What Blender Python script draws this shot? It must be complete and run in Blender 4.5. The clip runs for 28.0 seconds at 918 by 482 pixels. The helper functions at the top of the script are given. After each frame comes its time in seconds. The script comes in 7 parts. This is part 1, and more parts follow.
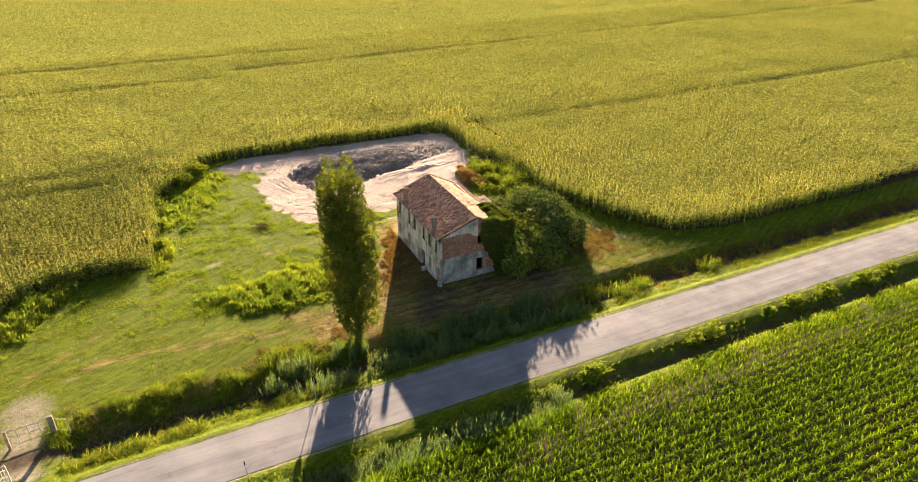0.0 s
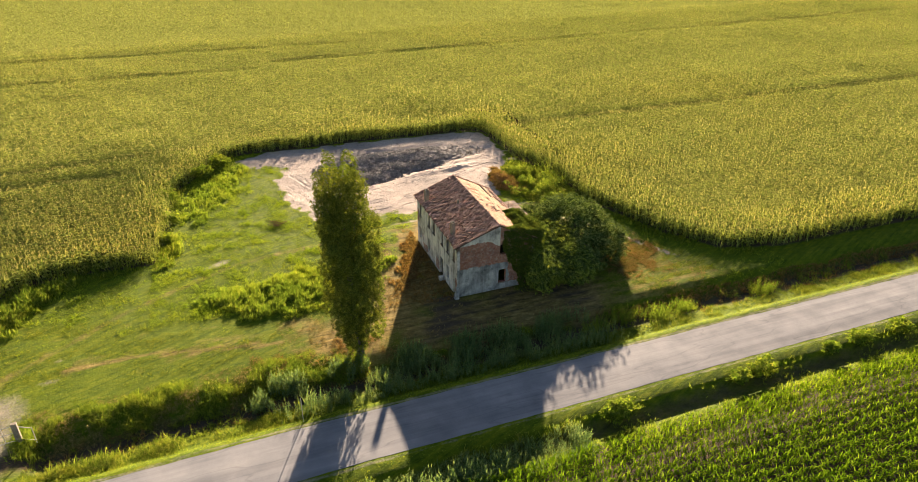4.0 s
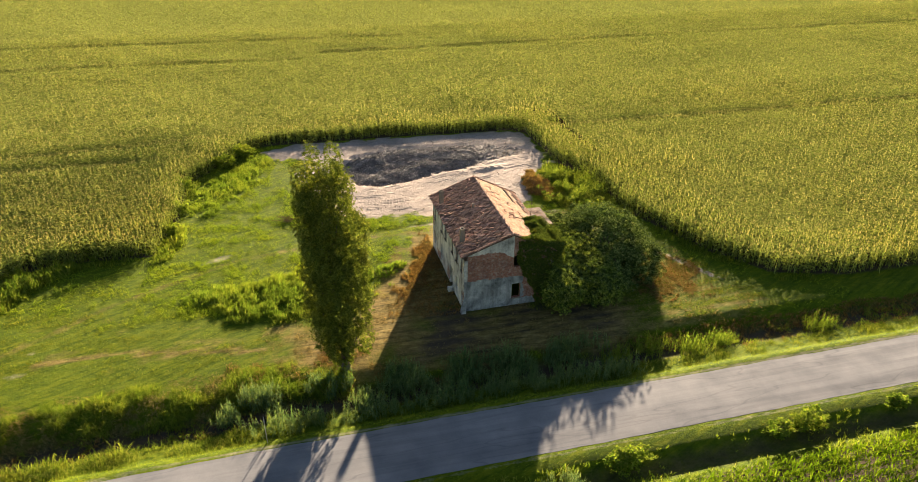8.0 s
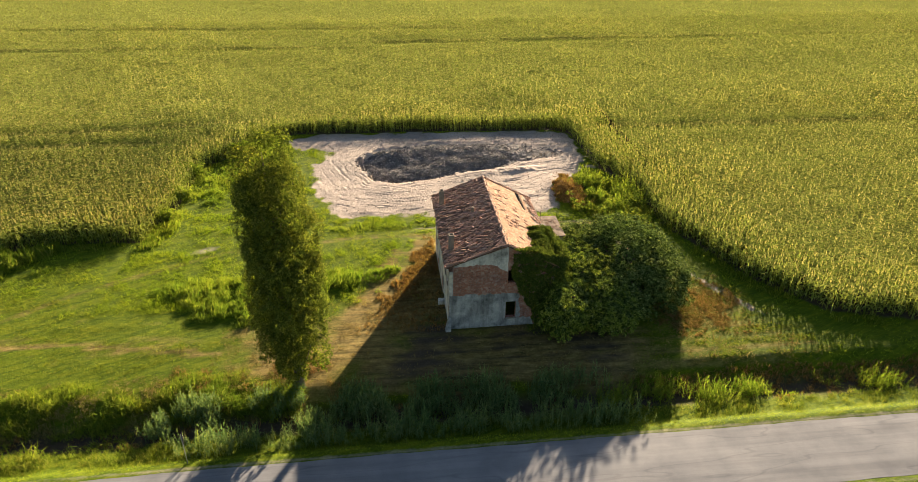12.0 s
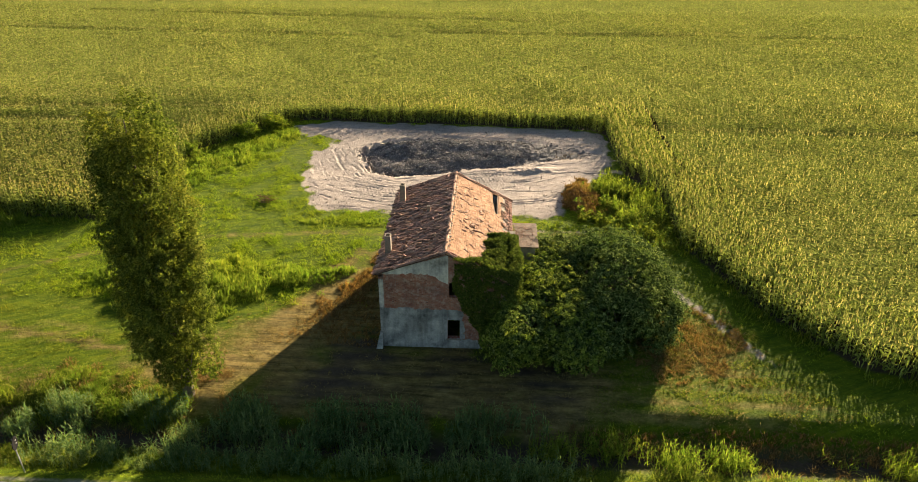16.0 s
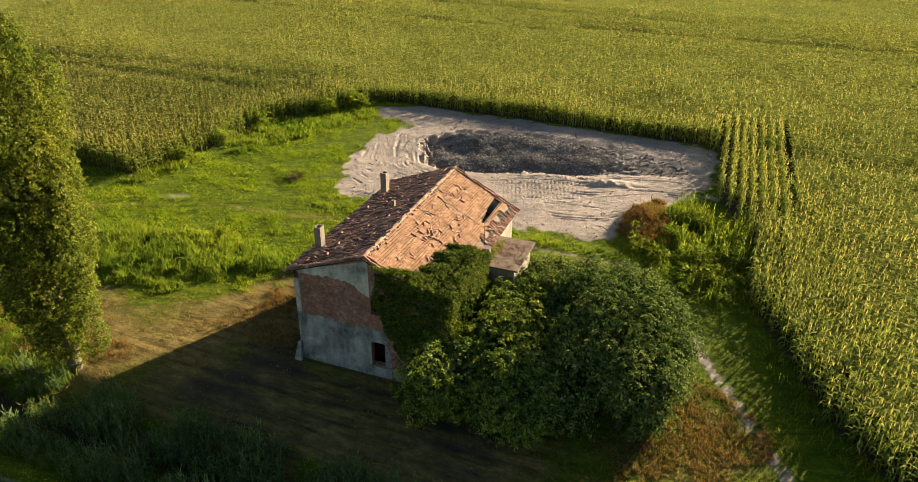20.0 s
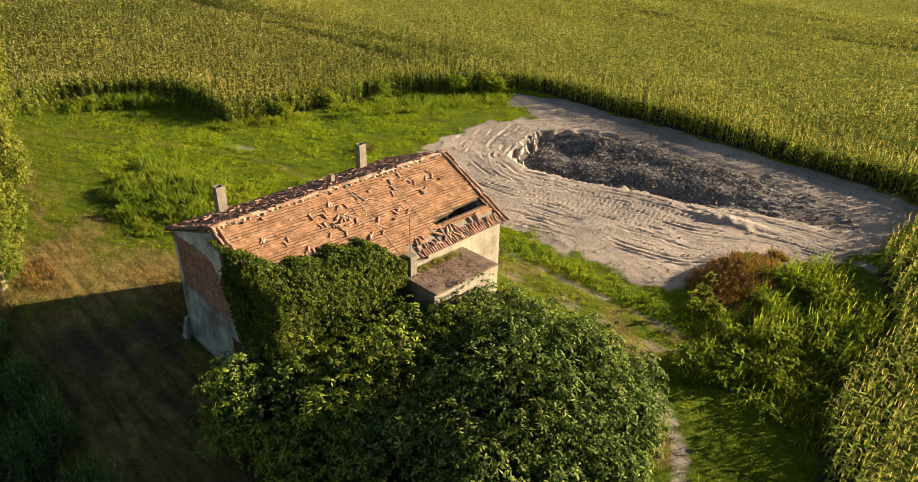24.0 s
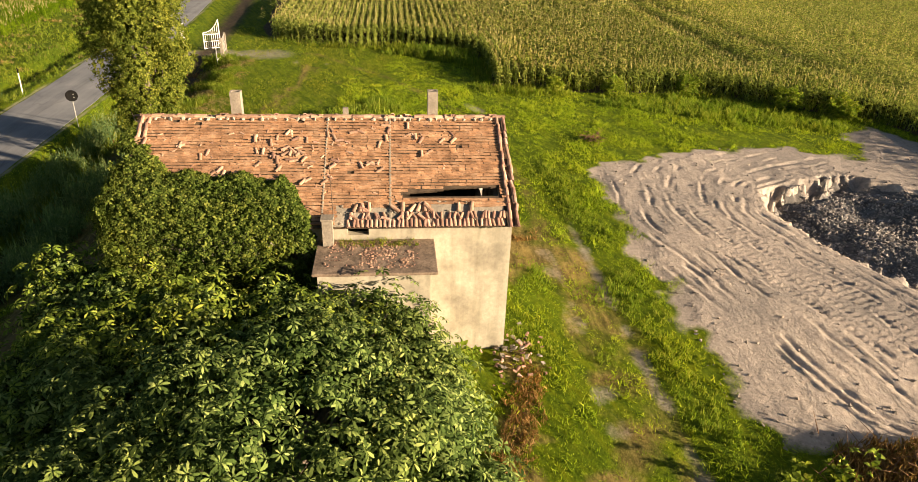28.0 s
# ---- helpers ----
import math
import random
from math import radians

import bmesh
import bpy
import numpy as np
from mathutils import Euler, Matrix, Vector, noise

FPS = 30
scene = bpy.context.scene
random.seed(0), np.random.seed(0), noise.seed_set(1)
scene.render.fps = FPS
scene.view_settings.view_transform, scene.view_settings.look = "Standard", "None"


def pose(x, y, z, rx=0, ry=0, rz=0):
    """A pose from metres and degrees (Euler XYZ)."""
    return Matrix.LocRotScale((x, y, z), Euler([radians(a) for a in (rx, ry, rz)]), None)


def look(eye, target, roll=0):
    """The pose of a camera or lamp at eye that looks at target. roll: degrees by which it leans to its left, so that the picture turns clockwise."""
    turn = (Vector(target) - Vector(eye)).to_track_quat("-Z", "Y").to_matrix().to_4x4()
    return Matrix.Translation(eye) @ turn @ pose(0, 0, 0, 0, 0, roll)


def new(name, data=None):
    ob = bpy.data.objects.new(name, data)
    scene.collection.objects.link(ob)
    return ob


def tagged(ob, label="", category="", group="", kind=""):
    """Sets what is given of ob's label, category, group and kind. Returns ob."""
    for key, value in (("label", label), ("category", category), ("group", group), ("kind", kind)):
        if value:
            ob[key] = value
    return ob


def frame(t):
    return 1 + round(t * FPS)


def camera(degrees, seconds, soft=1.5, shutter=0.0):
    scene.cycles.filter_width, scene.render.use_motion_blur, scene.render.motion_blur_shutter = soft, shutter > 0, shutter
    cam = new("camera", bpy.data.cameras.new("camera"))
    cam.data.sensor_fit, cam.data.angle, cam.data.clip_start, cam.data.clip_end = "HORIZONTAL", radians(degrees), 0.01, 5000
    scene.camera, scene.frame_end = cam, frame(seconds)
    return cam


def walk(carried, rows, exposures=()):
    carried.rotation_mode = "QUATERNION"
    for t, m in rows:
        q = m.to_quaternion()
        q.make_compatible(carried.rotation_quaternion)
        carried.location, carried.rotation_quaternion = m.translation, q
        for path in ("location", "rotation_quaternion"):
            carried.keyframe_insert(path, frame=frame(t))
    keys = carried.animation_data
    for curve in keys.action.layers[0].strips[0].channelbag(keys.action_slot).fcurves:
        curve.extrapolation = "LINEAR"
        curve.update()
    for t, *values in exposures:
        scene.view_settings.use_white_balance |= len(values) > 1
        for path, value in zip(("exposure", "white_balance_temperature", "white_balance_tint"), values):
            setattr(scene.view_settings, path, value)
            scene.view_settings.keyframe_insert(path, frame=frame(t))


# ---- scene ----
import itertools

cam = camera(67.7, 28.0, 0.65)
METRES, EYE, TILT, LEAN, TURN = 105.0, 44.265, -29.0, -0.5, -26.0
EAST, NORTH = -28.535, -62.620
ROWS = [
    (0.0, 0.0, 0.0, 0.0, 0.0, 0.0, -0.0),
    (0.5, 0.0036, 0.0091, 0.0014, 0.48, 0.02, -0.29),
    (1.0, 0.008, 0.0198, 0.0026, 1.07, 0.03, -0.61),
    (1.5, 0.0116, 0.0284, 0.0036, 1.61, 0.03, -0.91),
    (2.0, 0.0161, 0.0382, 0.0046, 2.26, 0.04, -1.26),
    (2.5, 0.0198, 0.0463, 0.0056, 2.79, 0.03, -1.55),
    (3.0, 0.0244, 0.0559, 0.0065, 3.39, 0.04, -1.89),
    (3.5, 0.0286, 0.0641, 0.0076, 3.93, 0.01, -2.18),
    (5.5, 0.0496, 0.1005, 0.0122, 6.23, -0.09, -3.4),
    (6.0, 0.0555, 0.1098, 0.0133, 6.9, -0.11, -3.76),
    (6.5, 0.0614, 0.1191, 0.0147, 7.63, -0.16, -4.15),
    (7.0, 0.0675, 0.1288, 0.016, 8.41, -0.18, -4.58),
    (7.5, 0.0734, 0.1386, 0.0173, 9.24, -0.23, -5.05),
    (8.0, 0.0798, 0.1486, 0.0187, 10.14, -0.31, -5.54),
    (8.5, 0.0862, 0.1589, 0.0202, 10.99, -0.38, -6.0),
    (9.0, 0.093, 0.1697, 0.0218, 11.83, -0.45, -6.45),
    (9.5, 0.1001, 0.181, 0.0234, 12.72, -0.53, -6.91),
    (10.0, 0.1074, 0.1926, 0.0253, 13.64, -0.62, -7.39),
    (10.5, 0.1152, 0.2046, 0.0273, 14.55, -0.72, -7.85),
    (11.0, 0.1229, 0.2169, 0.0292, 15.41, -0.83, -8.31),
    (11.5, 0.1309, 0.2295, 0.0309, 16.33, -0.94, -8.79),
    (12.0, 0.1392, 0.2424, 0.0328, 17.24, -1.06, -9.25),
    (12.5, 0.1478, 0.2556, 0.0347, 18.14, -1.19, -9.71),
    (14.5, 0.1853, 0.3132, 0.0446, 22.1, -1.81, -11.67),
    (15.0, 0.1949, 0.3289, 0.0474, 23.14, -1.98, -12.18),
    (15.5, 0.2043, 0.3456, 0.0505, 24.22, -2.17, -12.71),
    (16.0, 0.2133, 0.3628, 0.0539, 25.79, -2.47, -13.52),
    (16.5, 0.2229, 0.3807, 0.0578, 27.74, -2.88, -14.45),
    (17.0, 0.2318, 0.3991, 0.0618, 29.68, -3.33, -15.4),
    (17.5, 0.2407, 0.4181, 0.0664, 31.65, -3.82, -16.27),
    (18.0, 0.2492, 0.4381, 0.071, 33.6, -4.31, -17.13),
    (18.5, 0.257, 0.4586, 0.076, 35.64, -4.86, -18.0),
    (19.0, 0.2642, 0.4795, 0.081, 37.84, -5.49, -18.94),
    (19.5, 0.2708, 0.5009, 0.0866, 40.34, -6.26, -19.95),
    (20.0, 0.2767, 0.5224, 0.0922, 42.95, -7.11, -20.95),
    (20.5, 0.2818, 0.5444, 0.0979, 45.73, -8.06, -21.97),
    (21.0, 0.286, 0.5668, 0.1037, 48.66, -9.09, -22.98),
    (21.5, 0.289, 0.5897, 0.1098, 51.62, -10.21, -23.93),
    (23.5, 0.29, 0.685, 0.1349, 64.82, -15.53, -27.46),
    (24.0, 0.2874, 0.7089, 0.1417, 68.49, -17.17, -28.14),
    (24.5, 0.2832, 0.7329, 0.1483, 72.74, -19.07, -28.83),
    (25.0, 0.2773, 0.7569, 0.1549, 77.59, -21.33, -29.48),
    (25.5, 0.2698, 0.7804, 0.1608, 82.7, -23.72, -29.98),
    (26.0, 0.2606, 0.8034, 0.1665, 88.31, -26.38, -30.32),
    (26.5, 0.2497, 0.826, 0.1719, 94.07, -29.11, -30.38),
    (27.0, 0.2374, 0.8479, 0.1766, 100.05, -31.92, -30.2),
    (27.5, 0.2244, 0.867, 0.181, 106.05, -34.77, -29.78),
    (28.0, 0.2064, 0.8878, 0.1856, 113.92, -38.32, -28.87),
]
walk(cam, [(t, pose(EAST, NORTH, EYE, TILT, LEAN, TURN) @ pose(METRES * x, METRES * y, METRES * z, 90 + pitch, roll, yaw)) for t, x, y, z, yaw, pitch, roll in ROWS],
     exposures=[(0, 2.72, 6850, 23), (6, 2.5, 6500, 16), (12, 2.38, 6500, 13.5), (17, 2.2, 6400, 10), (21, 1.95, 6600, 10), (25, 1.85, 6750, 12), (28, 1.87, 6800, 13)])

# ---- world and sun ----
SUN_UP, SUN_AZ = radians(13.4), math.atan2(0.44, 0.898)
world = bpy.data.worlds.new("world")
scene.world = world
world.use_nodes = True
wn = world.node_tree
sky = wn.nodes.new("ShaderNodeTexSky")
sky.sky_type, sky.sun_disc = "NISHITA", False
sky.sun_elevation, sky.sun_rotation = SUN_UP, SUN_AZ
wn.links.new(sky.outputs[0], wn.nodes["Background"].inputs[0])
wn.nodes["Background"].inputs[1].default_value = 0.028
sun_dir = Vector((math.sin(SUN_AZ) * math.cos(SUN_UP), math.cos(SUN_AZ) * math.cos(SUN_UP), math.sin(SUN_UP)))
sun_data = bpy.data.lights.new("sun", "SUN")
sun_data.energy, sun_data.angle, sun_data.color = 5.0, radians(0.6), (1.0, 0.80, 0.55)
sun = new("sun", sun_data)
sun.matrix_world = look(sun_dir * 200, (0, 0, 0))

# ---- materials ----


def node(m, kind, **sets):
    n = m.node_tree.nodes.new("ShaderNode" + kind)
    for k, v in sets.items():
        if k in n.inputs:
            n.inputs[k].default_value = v
    return n


def link(m, a, b):
    m.node_tree.links.new(a, b)


def base_mat(name, rough=0.85, spec=0.3, metal=0.0):
    m = bpy.data.materials.new(name)
    m.use_nodes = True
    p = m.node_tree.nodes["Principled BSDF"]
    p.inputs["Roughness"].default_value = rough
    p.inputs["Specular IOR Level"].default_value = spec
    p.inputs["Metallic"].default_value = metal
    return m, p


def ramp(m, fac, stops):
    r = m.node_tree.nodes.new("ShaderNodeValToRGB")
    e = r.color_ramp.elements
    while len(e) < len(stops):
        e.new(0.5)
    for el, (pos, col) in zip(e, stops):
        el.position, el.color = pos, (*col, 1)
    link(m, fac, r.inputs[0])
    return r.outputs[0]


def mixc(m, fac, a, b, mode="MIX"):
    n = m.node_tree.nodes.new("ShaderNodeMix")
    n.data_type, n.blend_type = "RGBA", mode
    for sock, v in ((n.inputs[0], fac), (n.inputs[6], a), (n.inputs[7], b)):
        if isinstance(v, (int, float)):
            sock.default_value = v
        elif isinstance(v, tuple):
            sock.default_value = (*v, 1)
        else:
            link(m, v, sock)
    return n.outputs[2]


def noise_of(m, scale, detail=4.0, rough=0.6, stretch=None, turn=0.0):
    geo = m.node_tree.nodes.new("ShaderNodeNewGeometry")
    vec = geo.outputs["Position"]
    if stretch or turn:
        mp = node(m, "Mapping")
        mp.inputs["Scale"].default_value = stretch or (1, 1, 1)
        mp.inputs["Rotation"].default_value = (0, 0, turn)
        link(m, vec, mp.inputs[0])
        vec = mp.outputs[0]
    n = node(m, "TexNoise", Scale=scale, Detail=detail, Roughness=rough)
    link(m, vec, n.inputs["Vector"])
    return n.outputs["Fac"]


def bump(m, p, height, strength=0.5, dist=0.02):
    b = node(m, "Bump", Strength=strength, Distance=dist)
    link(m, height, b.inputs["Height"])
    link(m, b.outputs[0], p.inputs["Normal"])


def mottled(name, stops, scale, fine=None, rough=0.85, spec=0.3, bump_s=0.5, dist=0.02, metal=0.0, per_piece=0.0, grain=0.28, streak=0.0):
    """A surface with a coarse and a fine variation and its relief."""
    m, p = base_mat(name, rough, spec, metal)
    coarse = noise_of(m, scale)
    col = ramp(m, coarse, stops)
    f = noise_of(m, fine or scale * 9, 5.0, 0.7)
    g0, g1 = 1 - grain, 1 + grain * 0.7
    dark = ramp(m, f, [(0.3, (g0, g0, g0)), (0.7, (g1, g1, g1))])
    col = mixc(m, 1.0, col, dark, "MULTIPLY")
    if streak:
        # damp running down from above, and large stains
        s1 = noise_of(m, 1.0, 5.0, 0.6, (2.2, 2.2, 0.22))
        s2 = noise_of(m, 0.45, 4.0, 0.65)
        lo = 1 - streak
        col = mixc(m, 1.0, col, ramp(m, s1, [(0.34, (lo, lo, lo * 0.98)), (0.56, (1, 1, 1))]), "MULTIPLY")
        col = mixc(m, 1.0, col, ramp(m, s2, [(0.36, (lo, lo, lo)), (0.52, (1, 1, 1)), (0.75, (1.08, 1.06, 1.02))]), "MULTIPLY")
    if per_piece:
        oi = m.node_tree.nodes.new("ShaderNodeObjectInfo")
        ge = m.node_tree.nodes.new("ShaderNodeNewGeometry")
        ad = m.node_tree.nodes.new("ShaderNodeMath")
        ad.operation = "ADD"
        link(m, oi.outputs["Random"], ad.inputs[0])
        link(m, ge.outputs["Random Per Island"], ad.inputs[1])
        fr = m.node_tree.nodes.new("ShaderNodeMath")
        fr.operation = "FRACT"
        link(m, ad.outputs[0], fr.inputs[0])
        lo, hi = 1 - per_piece, 1 + per_piece
        pc = ramp(m, fr.outputs[0], [(0.0, (lo, lo, lo)), (0.6, (1, 1, 1)), (1.0, (hi, hi * 0.97, hi * 0.93))])
        col = mixc(m, 1.0, col, pc, "MULTIPLY")
    link(m, col, p.inputs["Base Color"])
    bump(m, p, f, bump_s, dist)
    return m


def leafy(name, stops, translucent=0.4, patch=0.05, rough=0.9, spec=0.0, drift=1.0):
    """Leaves: each island takes its own tone, larger patches shift it, and light passes through."""
    m, p = base_mat(name, rough, spec)
    ge = m.node_tree.nodes.new("ShaderNodeNewGeometry")
    col = ramp(m, ge.outputs["Random Per Island"], stops)
    n = noise_of(m, patch, 3.0)
    tint = ramp(m, n, [(0.3, (1 - 0.30 * drift, 1 - 0.20 * drift, 1 - 0.25 * drift)), (0.5, (1, 1, 1)), (0.72, (1 + 0.28 * drift, 1 + 0.14 * drift, 1 - 0.05 * drift))])
    col = mixc(m, 1.0, col, tint, "MULTIPLY")
    link(m, col, p.inputs["Base Color"])
    tr = node(m, "BsdfTranslucent")
    warm = mixc(m, 1.0, col, (1.2, 1.25, 0.65), "MULTIPLY")
    link(m, warm, tr.inputs[0])
    mx = node(m, "MixShader")
    mx.inputs[0].default_value = translucent
    link(m, p.outputs[0], mx.inputs[1])
    link(m, tr.outputs[0], mx.inputs[2])
    link(m, mx.outputs[0], m.node_tree.nodes["Material Output"].inputs[0])
    return m


M_CORN = leafy("maize leaf", [(0.0, (0.11, 0.148, 0.034)), (0.35, (0.226, 0.276, 0.060)), (0.75, (0.35, 0.385, 0.088)), (1.0, (0.45, 0.465, 0.118))], 0.36, 0.03, drift=0.4)
M_TASSEL = leafy("maize tassel", [(0.0, (0.33, 0.285, 0.115)), (1.0, (0.49, 0.42, 0.18))], 0.35, 0.03, drift=0.4)
M_YOUNG = leafy("young maize leaf", [(0.0, (0.075, 0.14, 0.007)), (0.6, (0.145, 0.23, 0.012)), (1.0, (0.24, 0.32, 0.024))], 0.45, 0.05)
M_GRASS = leafy("meadow grass", [(0.0, (0.175, 0.262, 0.016)), (0.6, (0.295, 0.39, 0.024)), (1.0, (0.40, 0.44, 0.045))], 0.3, 0.15)
M_GOLD = leafy("ripe meadow grass", [(0.0, (0.13, 0.145, 0.020)), (0.6, (0.205, 0.235, 0.027)), (1.0, (0.31, 0.315, 0.055))], 0.4, 0.2)
M_TALL = leafy("tall grass", [(0.0, (0.12, 0.185, 0.022)), (0.6, (0.20, 0.27, 0.032)), (1.0, (0.31, 0.33, 0.06))], 0.5, 0.15)
M_DRY = leafy("dry grass", [(0.0, (0.16, 0.125, 0.045)), (0.6, (0.27, 0.21, 0.085)), (1.0, (0.40, 0.32, 0.15))], 0.3, 0.3)
M_RUST = leafy("withered weeds", [(0.0, (0.12, 0.07, 0.028)), (0.6, (0.25, 0.148, 0.056)), (1.0, (0.40, 0.265, 0.115))], 0.32, 0.3)
M_REED = leafy("reed leaf", [(0.0, (0.09, 0.15, 0.06)), (0.6, (0.16, 0.235, 0.09)), (1.0, (0.27, 0.32, 0.13))], 0.45, 0.2)
M_WEED = leafy("rank weed leaf", [(0.0, (0.09, 0.13, 0.018)), (0.5, (0.165, 0.215, 0.028)), (0.85, (0.25, 0.28, 0.045)), (1.0, (0.31, 0.29, 0.08))], 0.55, 0.4)
M_POPLAR = leafy("poplar leaf", [(0.0, (0.062, 0.084, 0.016)), (0.6, (0.16, 0.19, 0.03)), (1.0, (0.28, 0.295, 0.056))], 0.42, 0.3)
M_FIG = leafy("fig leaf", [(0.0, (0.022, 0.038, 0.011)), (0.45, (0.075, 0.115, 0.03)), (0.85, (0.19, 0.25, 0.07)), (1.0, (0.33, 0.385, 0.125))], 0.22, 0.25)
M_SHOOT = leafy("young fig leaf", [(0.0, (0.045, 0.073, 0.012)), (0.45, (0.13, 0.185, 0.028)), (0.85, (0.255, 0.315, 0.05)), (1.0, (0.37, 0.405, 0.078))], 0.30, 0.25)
M_IVY = leafy("ivy leaf", [(0.0, (0.035, 0.056, 0.012)), (0.6, (0.08, 0.112, 0.021)), (1.0, (0.185, 0.215, 0.048))], 0.3, 0.5)
M_BARK = mottled("poplar bark", [(0.3, (0.12, 0.10, 0.08)), (0.7, (0.22, 0.18, 0.14))], 3, 20, 0.95, 0.1, 0.8, 0.03)


def asphalt_mat():
    """Worn grey asphalt: paler wheel lanes, patches along the road and fine cracks."""
    m, p = base_mat("worn asphalt", 0.9, 0.15)
    col = ramp(m, noise_of(m, 0.35, 5), [(0.3, (0.15, 0.158, 0.172)), (0.5, (0.19, 0.197, 0.21)), (0.75, (0.235, 0.239, 0.246))])
    long = noise_of(m, 1.0, 4.0, 0.6, (0.05, 1.3, 1.0))
    col = mixc(m, 1.0, col, ramp(m, long, [(0.32, (0.80, 0.80, 0.81)), (0.5, (1, 1, 1)), (0.68, (1.16, 1.15, 1.13))]), "MULTIPLY")
    crack = noise_of(m, 0.22, 2.0, 0.6, (0.3, 2.2, 1.0))
    col = mixc(m, 1.0, col, ramp(m, crack, [(0.490, (1, 1, 1)), (0.497, (0.84, 0.84, 0.85)), (0.503, (0.84, 0.84, 0.85)), (0.510, (1, 1, 1))]), "MULTIPLY")
    f = noise_of(m, 40, 5.0, 0.7)
    col = mixc(m, 1.0, col, ramp(m, f, [(0.3, (0.86, 0.86, 0.86)), (0.7, (1.1, 1.1, 1.1))]), "MULTIPLY")
    link(m, col, p.inputs["Base Color"])
    bump(m, p, f, 0.3, 0.006)
    return m


M_ASPHALT = asphalt_mat()
M_PLASTER = mottled("weathered lime plaster", [(0.3, (0.42, 0.40, 0.36)), (0.45, (0.66, 0.63, 0.57)), (0.7, (0.77, 0.74, 0.66))], 0.9, 9, 0.92, 0.15, 0.4, 0.012, grain=0.2, streak=0.4)
M_CREAM = mottled("cream plaster", [(0.32, (0.235, 0.21, 0.165)), (0.44, (0.32, 0.29, 0.23)), (0.52, (0.385, 0.35, 0.275)), (0.66, (0.43, 0.395, 0.32))], 0.55, 7, 0.92, 0.15, 0.25, 0.01, grain=0.16, streak=0.2)
M_CEMENT = mottled("cement render", [(0.3, (0.20, 0.21, 0.205)), (0.45, (0.38, 0.39, 0.375)), (0.6, (0.47, 0.475, 0.45)), (0.72, (0.60, 0.585, 0.54))], 1.6, 10, 0.95, 0.15, 0.4, 0.012, grain=0.2, streak=0.4)
M_CONCRETE = mottled("lichened concrete", [(0.25, (0.16, 0.14, 0.115)), (0.55, (0.27, 0.235, 0.19)), (0.8, (0.36, 0.31, 0.25))], 1.2, 14, 0.95, 0.15, 0.6, 0.02)
M_SLAB = mottled("dirty roof slab", [(0.3, (0.10, 0.078, 0.06)), (0.5, (0.20, 0.15, 0.112)), (0.7, (0.31, 0.235, 0.175))], 1.8, 14, 0.95, 0.15, 0.6, 0.02, grain=0.4)
M_MORTAR = mottled("lime mortar", [(0.3, (0.36, 0.31, 0.25)), (0.7, (0.55, 0.48, 0.38))], 2, 14, 0.95, 0.1, 0.7, 0.02)
M_TILE = mottled("old clay tile", [(0.28, (0.23, 0.13, 0.098)), (0.5, (0.38, 0.222, 0.165)), (0.72, (0.53, 0.36, 0.285))], 1.6, 12, 0.9, 0.2, 0.5, 0.02, 0.0, 0.5)
M_FLATTILE = mottled("exposed flat clay tile", [(0.3, (0.23, 0.128, 0.074)), (0.5, (0.37, 0.213, 0.124)), (0.7, (0.49, 0.315, 0.20))], 2.2, 18, 0.92, 0.15, 0.6, 0.012, 0.0, 0.2, grain=0.3)
M_LOOSE = mottled("bleached clay tile", [(0.3, (0.28, 0.16, 0.11)), (0.5, (0.37, 0.235, 0.165)), (0.7, (0.46, 0.32, 0.24))], 2.5, 16, 0.92, 0.15, 0.4, 0.01, 0.0, 0.35)
M_WOOD = mottled("grey weathered wood", [(0.3, (0.12, 0.10, 0.08)), (0.7, (0.24, 0.20, 0.16))], 3, 25, 0.9, 0.2, 0.5, 0.01)
M_DARKWOOD = mottled("rotten dark beam", [(0.3, (0.05, 0.035, 0.025)), (0.7, (0.11, 0.08, 0.055))], 3, 25, 0.95)
M_IRON = mottled("rusty iron", [(0.3, (0.10, 0.07, 0.05)), (0.7, (0.2, 0.13, 0.09))], 6, 40, 0.7, 0.4, 0.4, 0.005, 0.5)
M_ZINC = mottled("galvanised steel", [(0.3, (0.42, 0.42, 0.41)), (0.7, (0.58, 0.57, 0.55))], 4, 30, 0.5, 0.5, 0.2, 0.004, 0.6)
M_WHITE = mottled("flaking white paint", [(0.3, (0.62, 0.6, 0.55)), (0.7, (0.78, 0.76, 0.71))], 4, 30, 0.6, 0.4, 0.3, 0.004)
M_BLACK = mottled("dark sign back", [(0.3, (0.006, 0.006, 0.006)), (0.7, (0.014, 0.014, 0.014))], 4, 30, 0.9, 0.05, 0.2, 0.004)
M_STONE = mottled("grey rubble", [(0.3, (0.14, 0.133, 0.13)), (0.5, (0.24, 0.226, 0.216)), (0.75, (0.37, 0.348, 0.325))], 0.8, 9, 0.95, 0.15, 0.6, 0.03, 0.0, 0.55)


